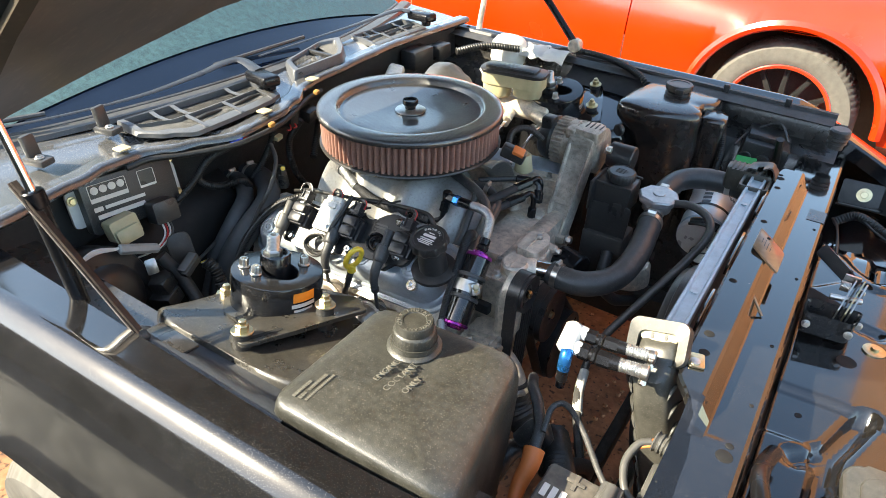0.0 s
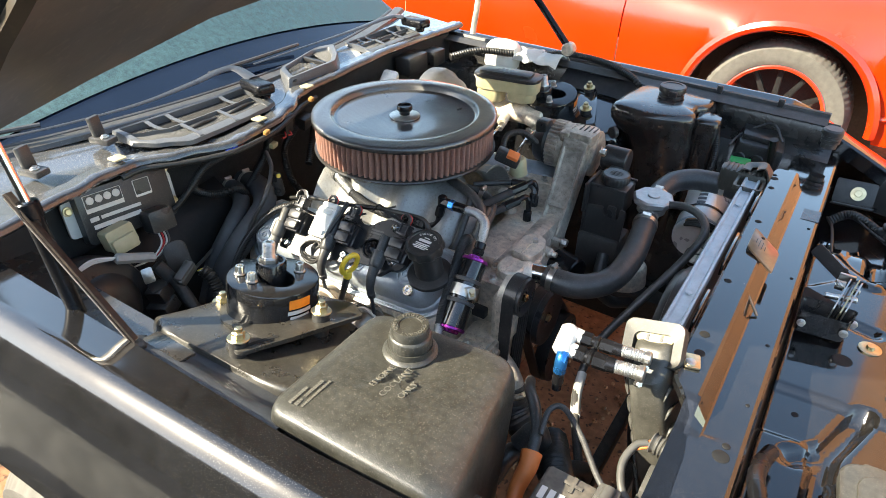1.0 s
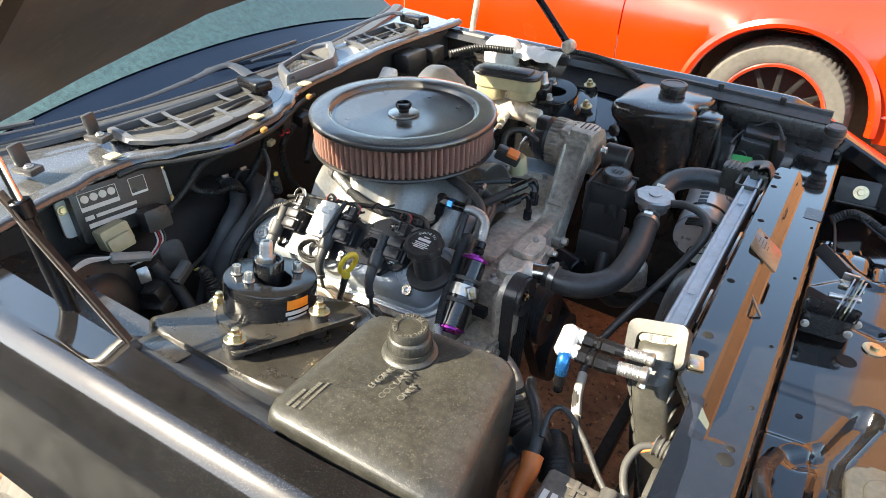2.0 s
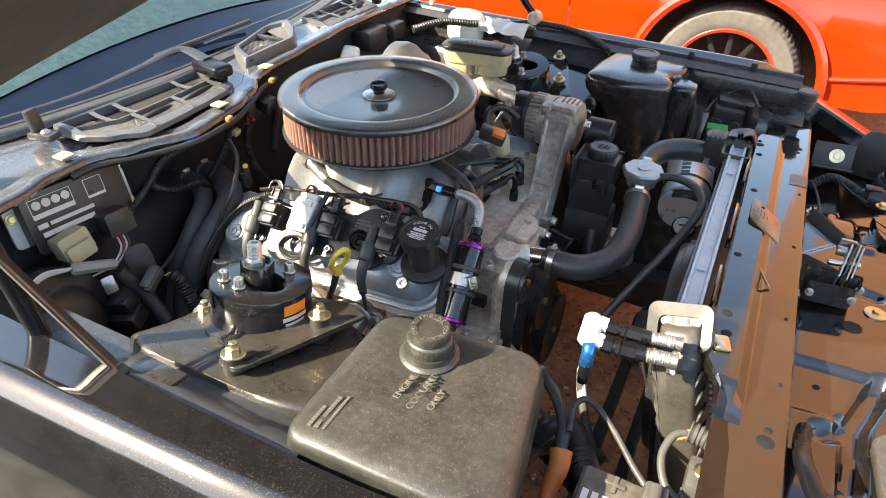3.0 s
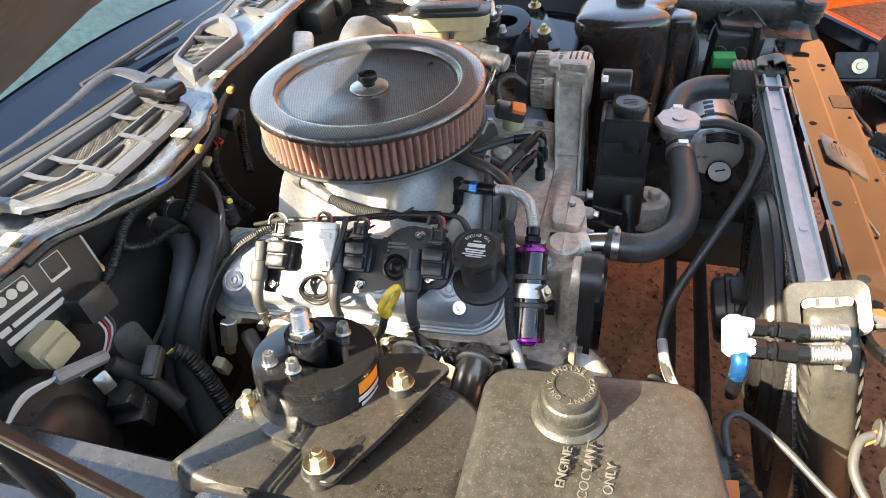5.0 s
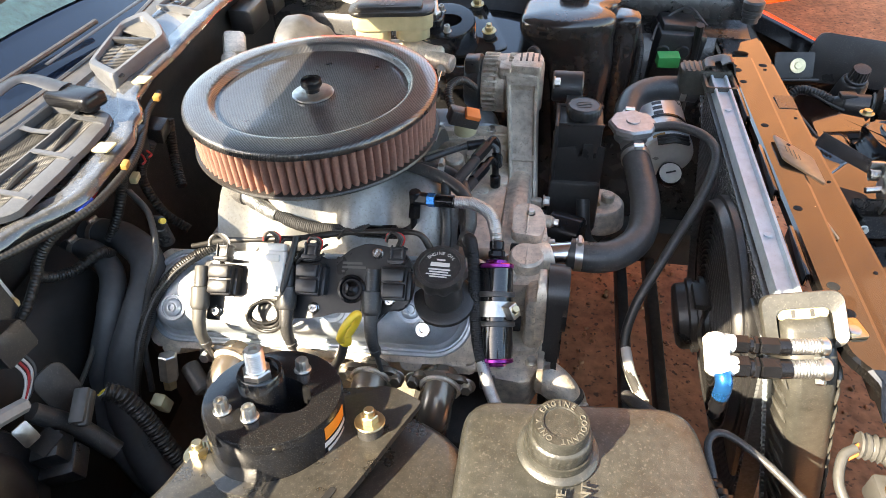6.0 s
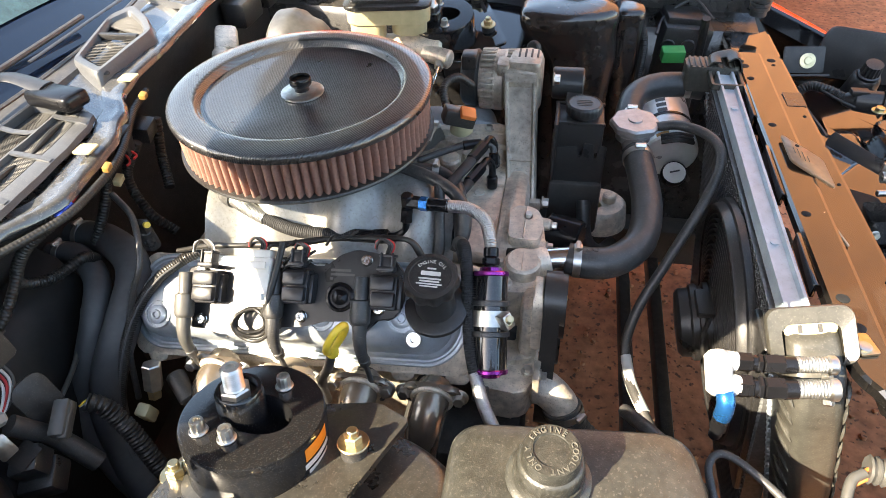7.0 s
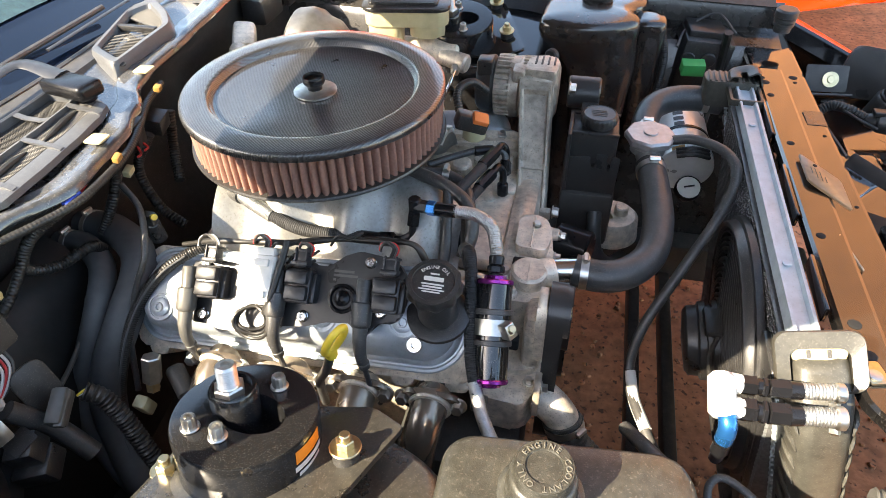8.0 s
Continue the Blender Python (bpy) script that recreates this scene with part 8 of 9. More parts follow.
for k in range(3):
    bm = B()
    tube(bm, [(-0.275, -0.600 + 0.003 * k, 0.777), (-0.28, -0.64, 0.785 + 0.004 * k), (-0.27, -0.69, 0.780), (-0.25, -0.73, 0.76)], 0.0022, 6, 6)
    part("wire", bm, LABEL, cn2)

for r, pts in ((0.0205, [(-0.432, -0.203, 0.716), (-0.405, -0.206, 0.722), (-0.368, -0.215, 0.728), (-0.318, -0.250, 0.718), (-0.298, -0.305, 0.690), (-0.314, -0.360, 0.613), (-0.320, -0.385, 0.568), (-0.308, -0.412, 0.516), (-0.265, -0.440, 0.44), (-0.21, -0.455, 0.36)]),
               (0.0275, [(-0.430, -0.146, 0.708), (-0.400, -0.152, 0.715), (-0.345, -0.168, 0.728), (-0.282, -0.205, 0.731), (-0.252, -0.246, 0.720), (-0.250, -0.310, 0.682), (-0.272, -0.355, 0.617), (-0.279, -0.388, 0.553), (-0.265, -0.412, 0.497), (-0.228, -0.445, 0.432), (-0.17, -0.46, 0.35)])):
    h = thing("heater_hose", "grey-black heater hose curving down from the firewall", "hose", pts[0])
    bm = B()
    tube(bm, pts, r, 22, 10)
    part("hose", bm, HEATER, h)
    clamp(pts[1], Vector(pts[2]) - Vector(pts[0]), r, h)
lm = thing("wiring_loom", "split black loom strapped along the heater hoses", "wiring", (-0.156, -0.24, 0.765))
zl = [(-0.12, -0.215, 0.780), (-0.156, -0.24, 0.768), (-0.182, -0.272, 0.756), (-0.213, -0.302, 0.718), (-0.234, -0.340, 0.665), (-0.256, -0.372, 0.583), (-0.258, -0.400, 0.530), (-0.234, -0.430, 0.475), (-0.20, -0.45, 0.40)]
bm = B()
tube(bm, zl, 0.0085, 12, 10, ribs=0.0006, pitch=0.004)
part("sleeve", bm, LOOM, lm)
bm = B()
tube(bm, [(x + 0.004, y - 0.007, z + 0.005) for x, y, z in zl[1:]], 0.0016, 6, 10)
part("seam", bm, HEATER, lm, "pale split seam of the loom")
cb = thing("throttle_cable", "black cable arching over the rear of the engine", "cable", (-0.26, -0.30, 0.66))
bm = B()
tube(bm, [(-0.24, -0.36, 0.56), (-0.235, -0.33, 0.66), (-0.215, -0.30, 0.74), (-0.20, -0.27, 0.79), (-0.225, -0.22, 0.83), (-0.27, -0.19, 0.85)], 0.005, 10, 10)
part("cable", bm, RUBBER, cb)
rl = thing("relay", "small black relay on a metal tab", "relay", (-0.25, -0.54, 0.66))
bm = B()
box(bm, (-0.246, -0.543, 0.672), (0.040, 0.038, 0.034), 0.004, pose(0, 0, 0, 12, -10, 20))
box(bm, (-0.240, -0.546, 0.640), (0.052, 0.046, 0.034), 0.005, pose(0, 0, 0, 12, -10, 20))
part("body", bm, PLASTIC, rl)
bm = B()
slab(bm, rrect(0.022, 0.032, 0.003), 0, 0.002, 0.0005, basis((-0.262, -0.548, 0.712), (0.3, 1, 0), (-0.4, 0.1, 1)))
part("tab", bm, ZINC, rl)
bm = B()
slab(bm, rrect(0.034, 0.034, 0.003), 0, 0.001, 0, basis((-0.246, -0.543, 0.690), (0.3, 1, 0.2), (-1, 0.3, 0)))
part("print", bm, PLASTIC, rl)
cg = thing("grey_connector", "grey wiring connector with a ribbed loom", "connector", (-0.22, -0.485, 0.69))
bm = B()
box(bm, (-0.222, -0.490, 0.700), (0.022, 0.050, 0.026), 0.004, pose(0, 0, 0, 20, 0, 15))
box(bm, (-0.214, -0.492, 0.702), (0.012, 0.050, 0.010), 0.002, pose(0, 0, 0, 20, 0, 15))
part("shell", bm, GREYPL, cg)
bm = B()
tube(bm, [(-0.215, -0.455, 0.690), (-0.195, -0.450, 0.675), (-0.17, -0.455, 0.63), (-0.14, -0.47, 0.57), (-0.11, -0.48, 0.50), (-0.10, -0.48, 0.42)], 0.013, 12, 10, ribs=0.0014, pitch=0.0062)
part("loom", bm, LOOM, cg)
for k, c in enumerate((LABEL, YELLOW)):
    bm = B()
    tube(bm, [(-0.217, -0.465, 0.693), (-0.208, -0.455, 0.692 + 0.004 * k), (-0.197, -0.452, 0.678)], 0.0018, 6, 6)
    part("wire", bm, c, cg)
mt = thing("mount_tab", "black steel tab on the inner wing", "bracket", (-0.25, -0.46, 0.70))
bm = B()
slab(bm, rrect(0.05, 0.075, 0.018), 0, 0.003, 0.001, basis((-0.262, -0.475, 0.715), (0.2, 1, 0), (-0.3, 0, 1)))
part("tab", bm, DARK, mt)
blo = thing("blower_housing", "round black heater blower housing", "blower", (-0.30, -0.65, 0.60))
bm = B()
lathe(bm, [(0, 0), (0.10, 0), (0.108, 0.01), (0.108, 0.06), (0.10, 0.075), (0.075, 0.078), (0.07, 0.085), (0.045, 0.10), (0, 0.10)], (-0.335, -0.655, 0.665), (1, 0.15, 0.25), 48)
part("drum", bm, PLASTIC, blo)
bm = B()
tube(bm, [(-0.20, -0.64, 0.60), (-0.13, -0.62, 0.60), (-0.09, -0.61, 0.62)], 0.018, 16, 8)
part("pipe", bm, RUBBER, blo)
bm = B()
tube(bm, [(-0.27, -0.52, 0.72), (-0.24, -0.50, 0.66), (-0.20, -0.50, 0.61)], 0.014, 14, 8)
hb = thing("heater_case", "large dull black heater case on the firewall", "heater box", (-0.36, -0.35, 0.5))
part("duct", bm, DARK, blo)
bm = B()
rows = []
for i in range(16):
    t = i / 15
    rows.append([(-0.395 + 0.10 * s - 0.02 * t, -0.66 + 0.42 * t, 0.735 + 0.03 * t - 0.12 * s ** 2 * 1.6 - (0.22 if s > 0.95 else 0)) for s in (0.0, 0.3, 0.6, 0.8, 0.92, 1.0)])
sheet(bm, rows, 0.004)
part("case_top", bm, CASE, hb)
bm = B()
tube(bm, [(-0.300, -0.64, 0.62), (-0.297, -0.55, 0.618), (-0.305, -0.42, 0.635), (-0.315, -0.34, 0.66), (-0.318, -0.30, 0.70)], 0.004, 8, 8)
part("seam", bm, GREYPL, hb)

# cables hanging on the firewall
for nm, pts, r, rb, lab in (
        ("wiring_loom", [(-0.342, -0.50, 0.892), (-0.336, -0.45, 0.894), (-0.300, -0.38, 0.890), (-0.258, -0.30, 0.892), (-0.254, -0.24, 0.892), (-0.260, -0.17, 0.892), (-0.282, -0.10, 0.894), (-0.318, -0.02, 0.894), (-0.340, 0.06, 0.890)], 0.0062, 0.0004, "ribbed loom strapped under the cowl lip"),
        ("wiring_loom", [(-0.275, -0.30, 0.885), (-0.32, -0.33, 0.85), (-0.345, -0.345, 0.80), (-0.34, -0.30, 0.765), (-0.32, -0.25, 0.765), (-0.33, -0.22, 0.735)], 0.0085, 0.0008, "thin ribbed loom looping on the firewall"),
        ("wiring_loom", [(-0.29, -0.16, 0.885), (-0.31, -0.15, 0.84), (-0.325, -0.17, 0.79), (-0.35, -0.19, 0.74)], 0.0085, 0.0007, "ribbed loom hanging behind the engine"),
        ("wiring_loom", [(-0.30, -0.06, 0.86), (-0.33, -0.08, 0.80), (-0.30, -0.10, 0.74), (-0.26, -0.10, 0.70)], 0.0085, 0.0007, "ribbed loom hanging behind the engine"),
        ("wiring_loom", [(-0.31, 0.02, 0.86), (-0.31, 0.0, 0.80), (-0.28, -0.05, 0.76)], 0.009, 0.0008, "ribbed loom hanging behind the engine"),
        ("vacuum_pipe", [(-0.395, -0.26, 0.83), (-0.375, -0.20, 0.845), (-0.365, -0.12, 0.842), (-0.37, -0.04, 0.83)], 0.013, 0.0, "dull black pipe along the firewall"),
        ("wiring_loom", [(-0.335, -0.345, 0.82), (-0.33, -0.40, 0.79), (-0.345, -0.43, 0.77)], 0.007, 0.0006, "thin loom to the ignition box")):
    loom(nm, pts, r, lab, rb, 0.0055)
bp = thing("crimp_connector", "blue and red crimped wire connector under the cowl", "connector", (-0.25, -0.29, 0.89))
bm = B()
box(bm, (-0.266, -0.285, 0.892), (0.012, 0.030, 0.012), 0.003, pose(0, 0, 0, 10, 0, -10))
part("blue_half", bm, BLUEPL, bp)
bm = B()
cyl(bm, (-0.268, -0.269, 0.895), (-0.271, -0.245, 0.898), 0.0055, None, 12, 0.001)
part("red_half", bm, REDPL, bp)
for p, c, s in (((-0.250, -0.196, 0.906), AMBER, (0.010, 0.016, 0.010)), ((-0.318, 0.02, 0.903), AMBER, (0.012, 0.014, 0.010)), ((-0.30, -0.09, 0.88), PLASTIC, (0.022, 0.030, 0.05)), ((-0.31, -0.02, 0.86), PLASTIC, (0.03, 0.04, 0.03)), ((-0.275, -0.16, 0.855), CREAM, (0.012, 0.02, 0.012))):
    t = thing("loom_connector", "small plastic loom connector under the cowl lip", "connector", p)
    bm = B()
    box(bm, p, s, 0.002, pose(0, 0, 0, 5, 10, 10))
    part("shell", bm, c, t)
for k, c in enumerate((WIRERED, WIRERED)):
    t = thing("red_wire", "short red wire at the firewall connector", "wiring", (-0.30, -0.09, 0.85))
    bm = B()
    tube(bm, [(-0.297, -0.10 + 0.01 * k, 0.865), (-0.285, -0.11 + 0.02 * k, 0.855), (-0.275, -0.13 + 0.02 * k, 0.862)], 0.002, 6, 6)
    part("strand", bm, c, t)
for x, y in ((-0.366, -0.485), (-0.288, -0.178), (-0.352, 0.045)):
    t = thing("edge_clip", "white plastic clip on the cowl edge", "clip", (x, y, 0.92))
    bm = B()
    slab(bm, rrect(0.030, 0.026, 0.003), 0, 0.003, 0.001, basis((x - 0.002, y, 0.9215), (1, 0, 0.05), (0, 1, 0)))
    part("clip", bm, CREAM, t)
grm = thing("rear_fitting", "dull cast fitting and pipes at the far firewall", "fitting", (-0.34, 0.35, 0.84))
bm = B()
box(bm, (-0.335, 0.36, 0.845), (0.05, 0.08, 0.05), 0.012, pose(0, 0, 0, 15, 10, 25))
cyl(bm, (-0.33, 0.32, 0.84), (-0.30, 0.26, 0.835), 0.020, 0.022, 20, 0.004)
part("body", bm, ALU, grm)
bm = B()
cyl(bm, (-0.295, 0.17, 0.815), (-0.27, 0.17, 0.80), 0.035, 0.038, 24, 0.005)
part("cup", bm, BRASS, grm)
bx = thing("fuse_block", "black relay block on the far firewall", "relay box", (-0.37, 0.5, 0.86))
bm = B()
box(bm, (-0.365, 0.52, 0.860), (0.06, 0.10, 0.06), 0.008)
box(bm, (-0.355, 0.63, 0.855), (0.05, 0.07, 0.05), 0.008)
part("case", bm, PLASTIC, bx)

# ---- cowl vents, wipers, blocks ----
def vent(y0, y1, front, back, name_label, bars):
    """A moulded vent: front and back are tables of x along y, bars the y places of its flat cross bars."""
    v = thing("cowl_vent", name_label, "air vent", (front[0][1], (y0 + y1) / 2, 0.92), group="vents on the cowl")
    z = 0.924
    n = max(2, int((y1 - y0) / 0.012))

    def q(u, w, h):
        y = y0 + (y1 - y0) * u
        xf, xb = lerp_table(front, y), lerp_table(back, y)
        return (xb + (xf - xb) * w, y, z + h)

    # rear rim, deep rear trough, thin middle rib, shallow front trough, flat front lip
    prof = ((0.0, -0.004), (0.010, 0.012), (0.045, 0.014), (0.065, 0.012), (0.075, -0.006), (0.50, -0.006), (0.510, 0.011), (0.545, 0.012), (0.556, 0.001), (0.82, -0.001), (0.832, 0.0045), (0.93, 0.0035), (0.985, 0.001), (1.0, -0.008))
    flat_ = ((0.0, -0.004), (0.010, 0.012), (0.045, 0.0135), (0.065, 0.013), (0.075, 0.013), (0.50, 0.0125), (0.510, 0.012), (0.545, 0.012), (0.556, 0.011), (0.82, 0.0070), (0.832, 0.006), (0.93, 0.0040), (0.985, 0.001), (1.0, -0.008))
    us = [0.0, 0.012, 0.045, 0.05] + [0.06 + 0.88 * k / n for k in range(n + 1)] + [0.95, 0.955, 0.985, 1.0]
    bm = B()
    rows = []
    for u in us:
        p_ = flat_ if u < 0.048 or u > 0.952 else prof
        k_ = 0.0 if 0.01 < u < 0.99 else 1.0
        rows.append([q(u, w, h * (1 - k_) - 0.004 * k_) for w, h in p_])
    sheet(bm, rows)
    part("tray", bm, COWLPL, v, "weathered grey moulded plastic tray", angle=30)
    for u in (0.20, 0.34, 0.74):
        bm = B()
        rows = [[q(u + d, w, h) for w, h in ((0.075, 0.0125), (0.20, 0.008), (0.40, 0.007), (0.510, 0.011))] for d in (0.0, 0.010 / (y1 - y0))]
        sheet(bm, rows, 0.002)
        part("divider", bm, COWLPL, v)
    for y in bars:
        u = (y - y0) / (y1 - y0)
        bm = B()
        sheet(bm, [[q(u, w, h) for w, h in ((0.53, 0.0125), (0.70, 0.0098), (0.90, 0.0065), (0.97, 0.0030))], [q(u + 0.009 / (y1 - y0), w, h) for w, h in ((0.53, 0.0125), (0.70, 0.0098), (0.90, 0.0065), (0.97, 0.0030))]], 0.003)
        part("bar", bm, COWLPL, v, "flat pale cross bar")
    for ua, ub in ((0.30, 0.53), (0.60, 0.86)):
        bm = B()
        tube(bm, [q(ua + (ub - ua) * k / 5, 0.72 - 0.05 * k / 5, 0.0045 + 0.003 * math.sin(math.pi * k / 5)) for k in range(6)], lambda t: 0.0015 + 0.0035 * math.sin(math.pi * t), 8, 4)
        part("ridge", bm, VENTGAUZE, v, "dark raised crease in the gauze")
    # the rear trough is shallow; its deep shade is the black of this sheet
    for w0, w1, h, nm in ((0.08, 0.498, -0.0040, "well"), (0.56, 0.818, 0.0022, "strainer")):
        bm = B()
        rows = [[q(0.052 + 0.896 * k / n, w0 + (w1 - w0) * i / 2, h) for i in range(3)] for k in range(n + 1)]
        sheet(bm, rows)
        part(nm, bm, WELL if nm == "well" else MESH, v, "filter cloth coloured black for the trough's shade" if nm == "well" else "pale dusty strainer cloth")
    for w0, w1, h, ua, ub in ((0.08, 0.498, -0.0015, 0.36, 0.945), (0.08, 0.498, -0.0015, 0.055, 0.19), (0.56, 0.818, 0.0038, 0.055, 0.945)):
        bm = B()
        ny = max(6, int((y1 - y0) * (ub - ua) / 0.0030))
        nx = 20 if w0 < 0.3 else 13
        for i in range(nx + 1):
            w = w0 + (w1 - w0) * i / nx
            tube(bm, [q(ua + (ub - ua) * k / 14, w, h) for k in range(15)], 0.0006, 4, 1, raw=True, caps=False)
        for j_ in range(ny + 1):
            u = ua + (ub - ua) * j_ / ny
            tube(bm, [q(u, w0, h), q(u, w1, h)], 0.0006, 4, 1, raw=True, caps=False)
        g = part("gauze", bm, MESH if w0 > 0.3 else VENTGAUZE, v, "dusty wire gauze" if w0 > 0.3 else "dark wire gauze", smooth=False)
        g["kind"] = "stuff"
    return v


def frame_vent(c, outline, name_label):
    """A raised bevelled frame round two gauze windows; outline is its foot, as (x, y)."""
    v = thing("cowl_vent", name_label, "air vent", (c[0], c[1], 0.92), group="vents on the cowl")
    foot = rpoly(outline, 0.014, 4)
    ring = lambda k, h: [(c[0] + (x - c[0]) * k, c[1] + (y - c[1]) * k, h + 0.05 * (y - c[1])) for x, y in foot + [foot[0]]]
    bm = B()
    sheet(bm, [ring(1.06, 0.912), ring(1.0, 0.930), ring(0.97, 0.944), ring(0.94, 0.947), ring(0.82, 0.947), ring(0.78, 0.945), ring(0.73, 0.932)])
    part("frame", bm, COWLPL, v, "pale grey bevelled plastic frame", angle=35)
    ym = c[1] + 0.02
    inside = [p[:2] for p in ring(0.76, 0.0)[:-1]]
    # the second window's shade is a flat black face under the gauze
    for nm, sgn, mt, lab in (("strainer", 1, MESH, "pale dusty strainer cloth"), ("well", -1, WELL, "opening with torn cloth, its shade painted black")):
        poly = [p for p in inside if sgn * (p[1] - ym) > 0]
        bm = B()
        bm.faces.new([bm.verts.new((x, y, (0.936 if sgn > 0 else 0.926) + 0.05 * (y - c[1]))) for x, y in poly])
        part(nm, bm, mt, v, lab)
        bm = B()
        y_lo, y_hi = min(p[1] for p in poly), max(p[1] for p in poly)

        def span(y):
            hits = []
            for (xa, ya), (xb, yb) in zip(poly, poly[1:] + poly[:1]):
                if (ya - y) * (yb - y) < 0:
                    hits.append(xa + (xb - xa) * (y - ya) / (yb - ya))
            return (min(hits), max(hits)) if len(hits) > 1 else None
        y = y_lo + 0.002
        while y < y_hi:
            sp = span(y)
            if sp:
                tube(bm, [(sp[0], y, 0.9385 + 0.05 * (y - c[1])), (sp[1], y, 0.9385 + 0.05 * (y - c[1]))], 0.0006, 4, 1, raw=True, caps=False)
            y += 0.0032 if sgn > 0 else 0.0055
        g = part("gauze", bm, MESH if sgn > 0 else VENTGAUZE, v, "wire gauze", smooth=False)
        g["kind"] = "stuff"
    bm = B()
    sp = (min(p[0] for p in inside), max(p[0] for p in inside))
    box(bm, ((sp[0] + sp[1]) / 2, ym, 0.940), (sp[1] - sp[0] - 0.012, 0.012, 0.012), 0.003)
    part("divider", bm, PLASTIC, v)
    # drain hole is a black disc, nothing is cut
    bm = B()
    lathe(bm, [(0.006, 0.0), (0.0055, 0.001), (0, 0.001)], (c[0] + 0.052, c[1] - 0.110, 0.932), (0.3, -0.2, 1), 16)
    part("drain_hole", bm, WELL, v)
    return v


vent(-0.430, -0.068, [(-0.430, -0.400), (-0.387, -0.348), (-0.345, -0.310), (-0.27, -0.311), (-0.194, -0.315), (-0.125, -0.322), (-0.088, -0.334), (-0.068, -0.362)], [(-0.43, -0.470), (-0.068, -0.452)], "long weathered plastic cowl vent with gauze windows", (-0.322, -0.222, -0.118))
frame_vent((-0.442, 0.150), [(-0.470, 0.060), (-0.392, 0.018), (-0.378, 0.190), (-0.414, 0.240), (-0.480, 0.297), (-0.506, 0.245), (-0.482, 0.120)], "raised pale cowl vent with two gauze windows")
vent(0.36, 0.62, [(0.36, -0.40), (0.62, -0.40)], [(0.36, -0.50), (0.62, -0.50)], "small weathered plastic cowl vent at the far end", (0.44, 0.53))


def wiper(y0, pts, lab):
    w = thing("wiper", lab, "wiper", (pts[0][0], pts[0][1], 0.94), group="wipers on the windscreen")
    bm = B()
    a = Vector(pts[0])
    box(bm, a + Vector((-0.020, 0.0, 0.002)), (0.100, 0.046, 0.026), 0.008, pose(0, 0, 0, 0, -3, -14), 3)
    cyl(bm, a + Vector((-0.01, 0.01, -0.028)), a + Vector((-0.01, 0.01, 0.004)), 0.015, 0.015, 24, 0.003)
    part("pivot_cover", bm, ANODBLACK, w, "glossy black pivot cover")
    bm = B()
    tube(bm, [Vector(p) for p in pts[1:]], lambda t: 0.0175 - 0.0125 * min(1.0, 1.4 * t), 8, 10, flat=0.36)
    part("arm", bm, WIPER, w, "dusty tapered wiper arm")
    bm = B()
    e = Vector(pts[-1])
    s = Vector(pts[-2])
    dd = (e - s).normalized()
    tube(bm, [s + Vector((-0.02, 0, 0.004)), s + dd * 0.12 + Vector((-0.022, 0, 0.004)), e + dd * 0.12 + Vector((-0.03, 0, 0.002))], 0.0055, 8, 8)
    part("blade", bm, RUBBER, w)


wiper(0, [(-0.362, -0.092, 0.955), (-0.405, -0.080, 0.966), (-0.490, -0.078, 0.976), (-0.492, -0.20, 0.968), (-0.505, -0.34, 0.958), (-0.545, -0.52, 0.955), (-0.60, -0.66, 0.955)], "black wiper arm lying along the windscreen base")
wiper(0, [(-0.40, 0.62, 0.955), (-0.46, 0.61, 0.968), (-0.495, 0.58, 0.970), (-0.505, 0.40, 0.962), (-0.51, 0.20, 0.960), (-0.515, 0.02, 0.957)], "far black wiper arm along the windscreen base")
for x, y in ((-0.425, -0.618), (-0.452, -0.458)):
    t = thing("bonnet_rest", "black rubber rest block on the cowl", "rubber block", (x, y, 0.92))
    bm = B()
    box(bm, (x, y, 0.932), (0.050, 0.032, 0.014), 0.004, pose(0, 0, 0, 0, 0, 15))
    box(bm, (x - 0.015, y, 0.955), (0.012, 0.028, 0.050), 0.004, pose(0, 0, 0, 0, -8, 15))
    part("block", bm, RUBBER, t)
    bolt("screw", (x + 0.008, y, 0.939), (0, 0, 1), t, ZINC, 0.006, 0.003, 0.009)

# ---- gas struts and hinges ----
st = thing("gas_strut", "black gas strut holding the bonnet on the wing edge", "gas strut", (-0.055, -0.775, 0.86))
bm = B()
cyl(bm, (-0.052, -0.775, 0.862), (-0.074, -0.775, 1.030), 0.0125, None, 20, 0.003)
part("tube", bm, ANODBLACK, st)
bm = B()
cyl(bm, (-0.0735, -0.775, 1.026), (-0.077, -0.775, 1.052), 0.0150, None, 20, 0.002)
part("collar", bm, ANODBLACK, st)
bm = B()
cyl(bm, (-0.076, -0.775, 1.048), (-0.108, -0.775, 1.165), 0.0062, None, 14)
part("rod", bm, CHROME, st, "bright strut rod")
lk = thing("hinge_link", "rusty steel hinge link on the inner wing", "hinge", (0.087, -0.770, 0.86))
bm = B()
a, b = Vector((0.090, -0.770, 0.872)), Vector((-0.100, -0.786, 1.062))
dv = (b - a).normalized()
box(bm, (a + b) / 2, (0.013, 0.003, (b - a).length), 0.001, axis_turn(dv))
part("arm", bm, RUST, lk, "narrow rusty link arm")
for off in (-0.0065, 0.0065):
    bm = B()
    box(bm, (a + b) / 2 + dv.cross(Vector((0, 1, 0))) * off + Vector((0, -0.004, 0)), (0.002, 0.007, (b - a).length * 0.98), 0.0006, axis_turn(dv))
    part("flange", bm, ZINC if off > 0 else RUST, lk, "worn bright link edge")
bm = B()
cyl(bm, a + Vector((0, -0.008, -0.004)), a + Vector((0, 0.008, -0.004)), 0.010, None, 20, 0.002)
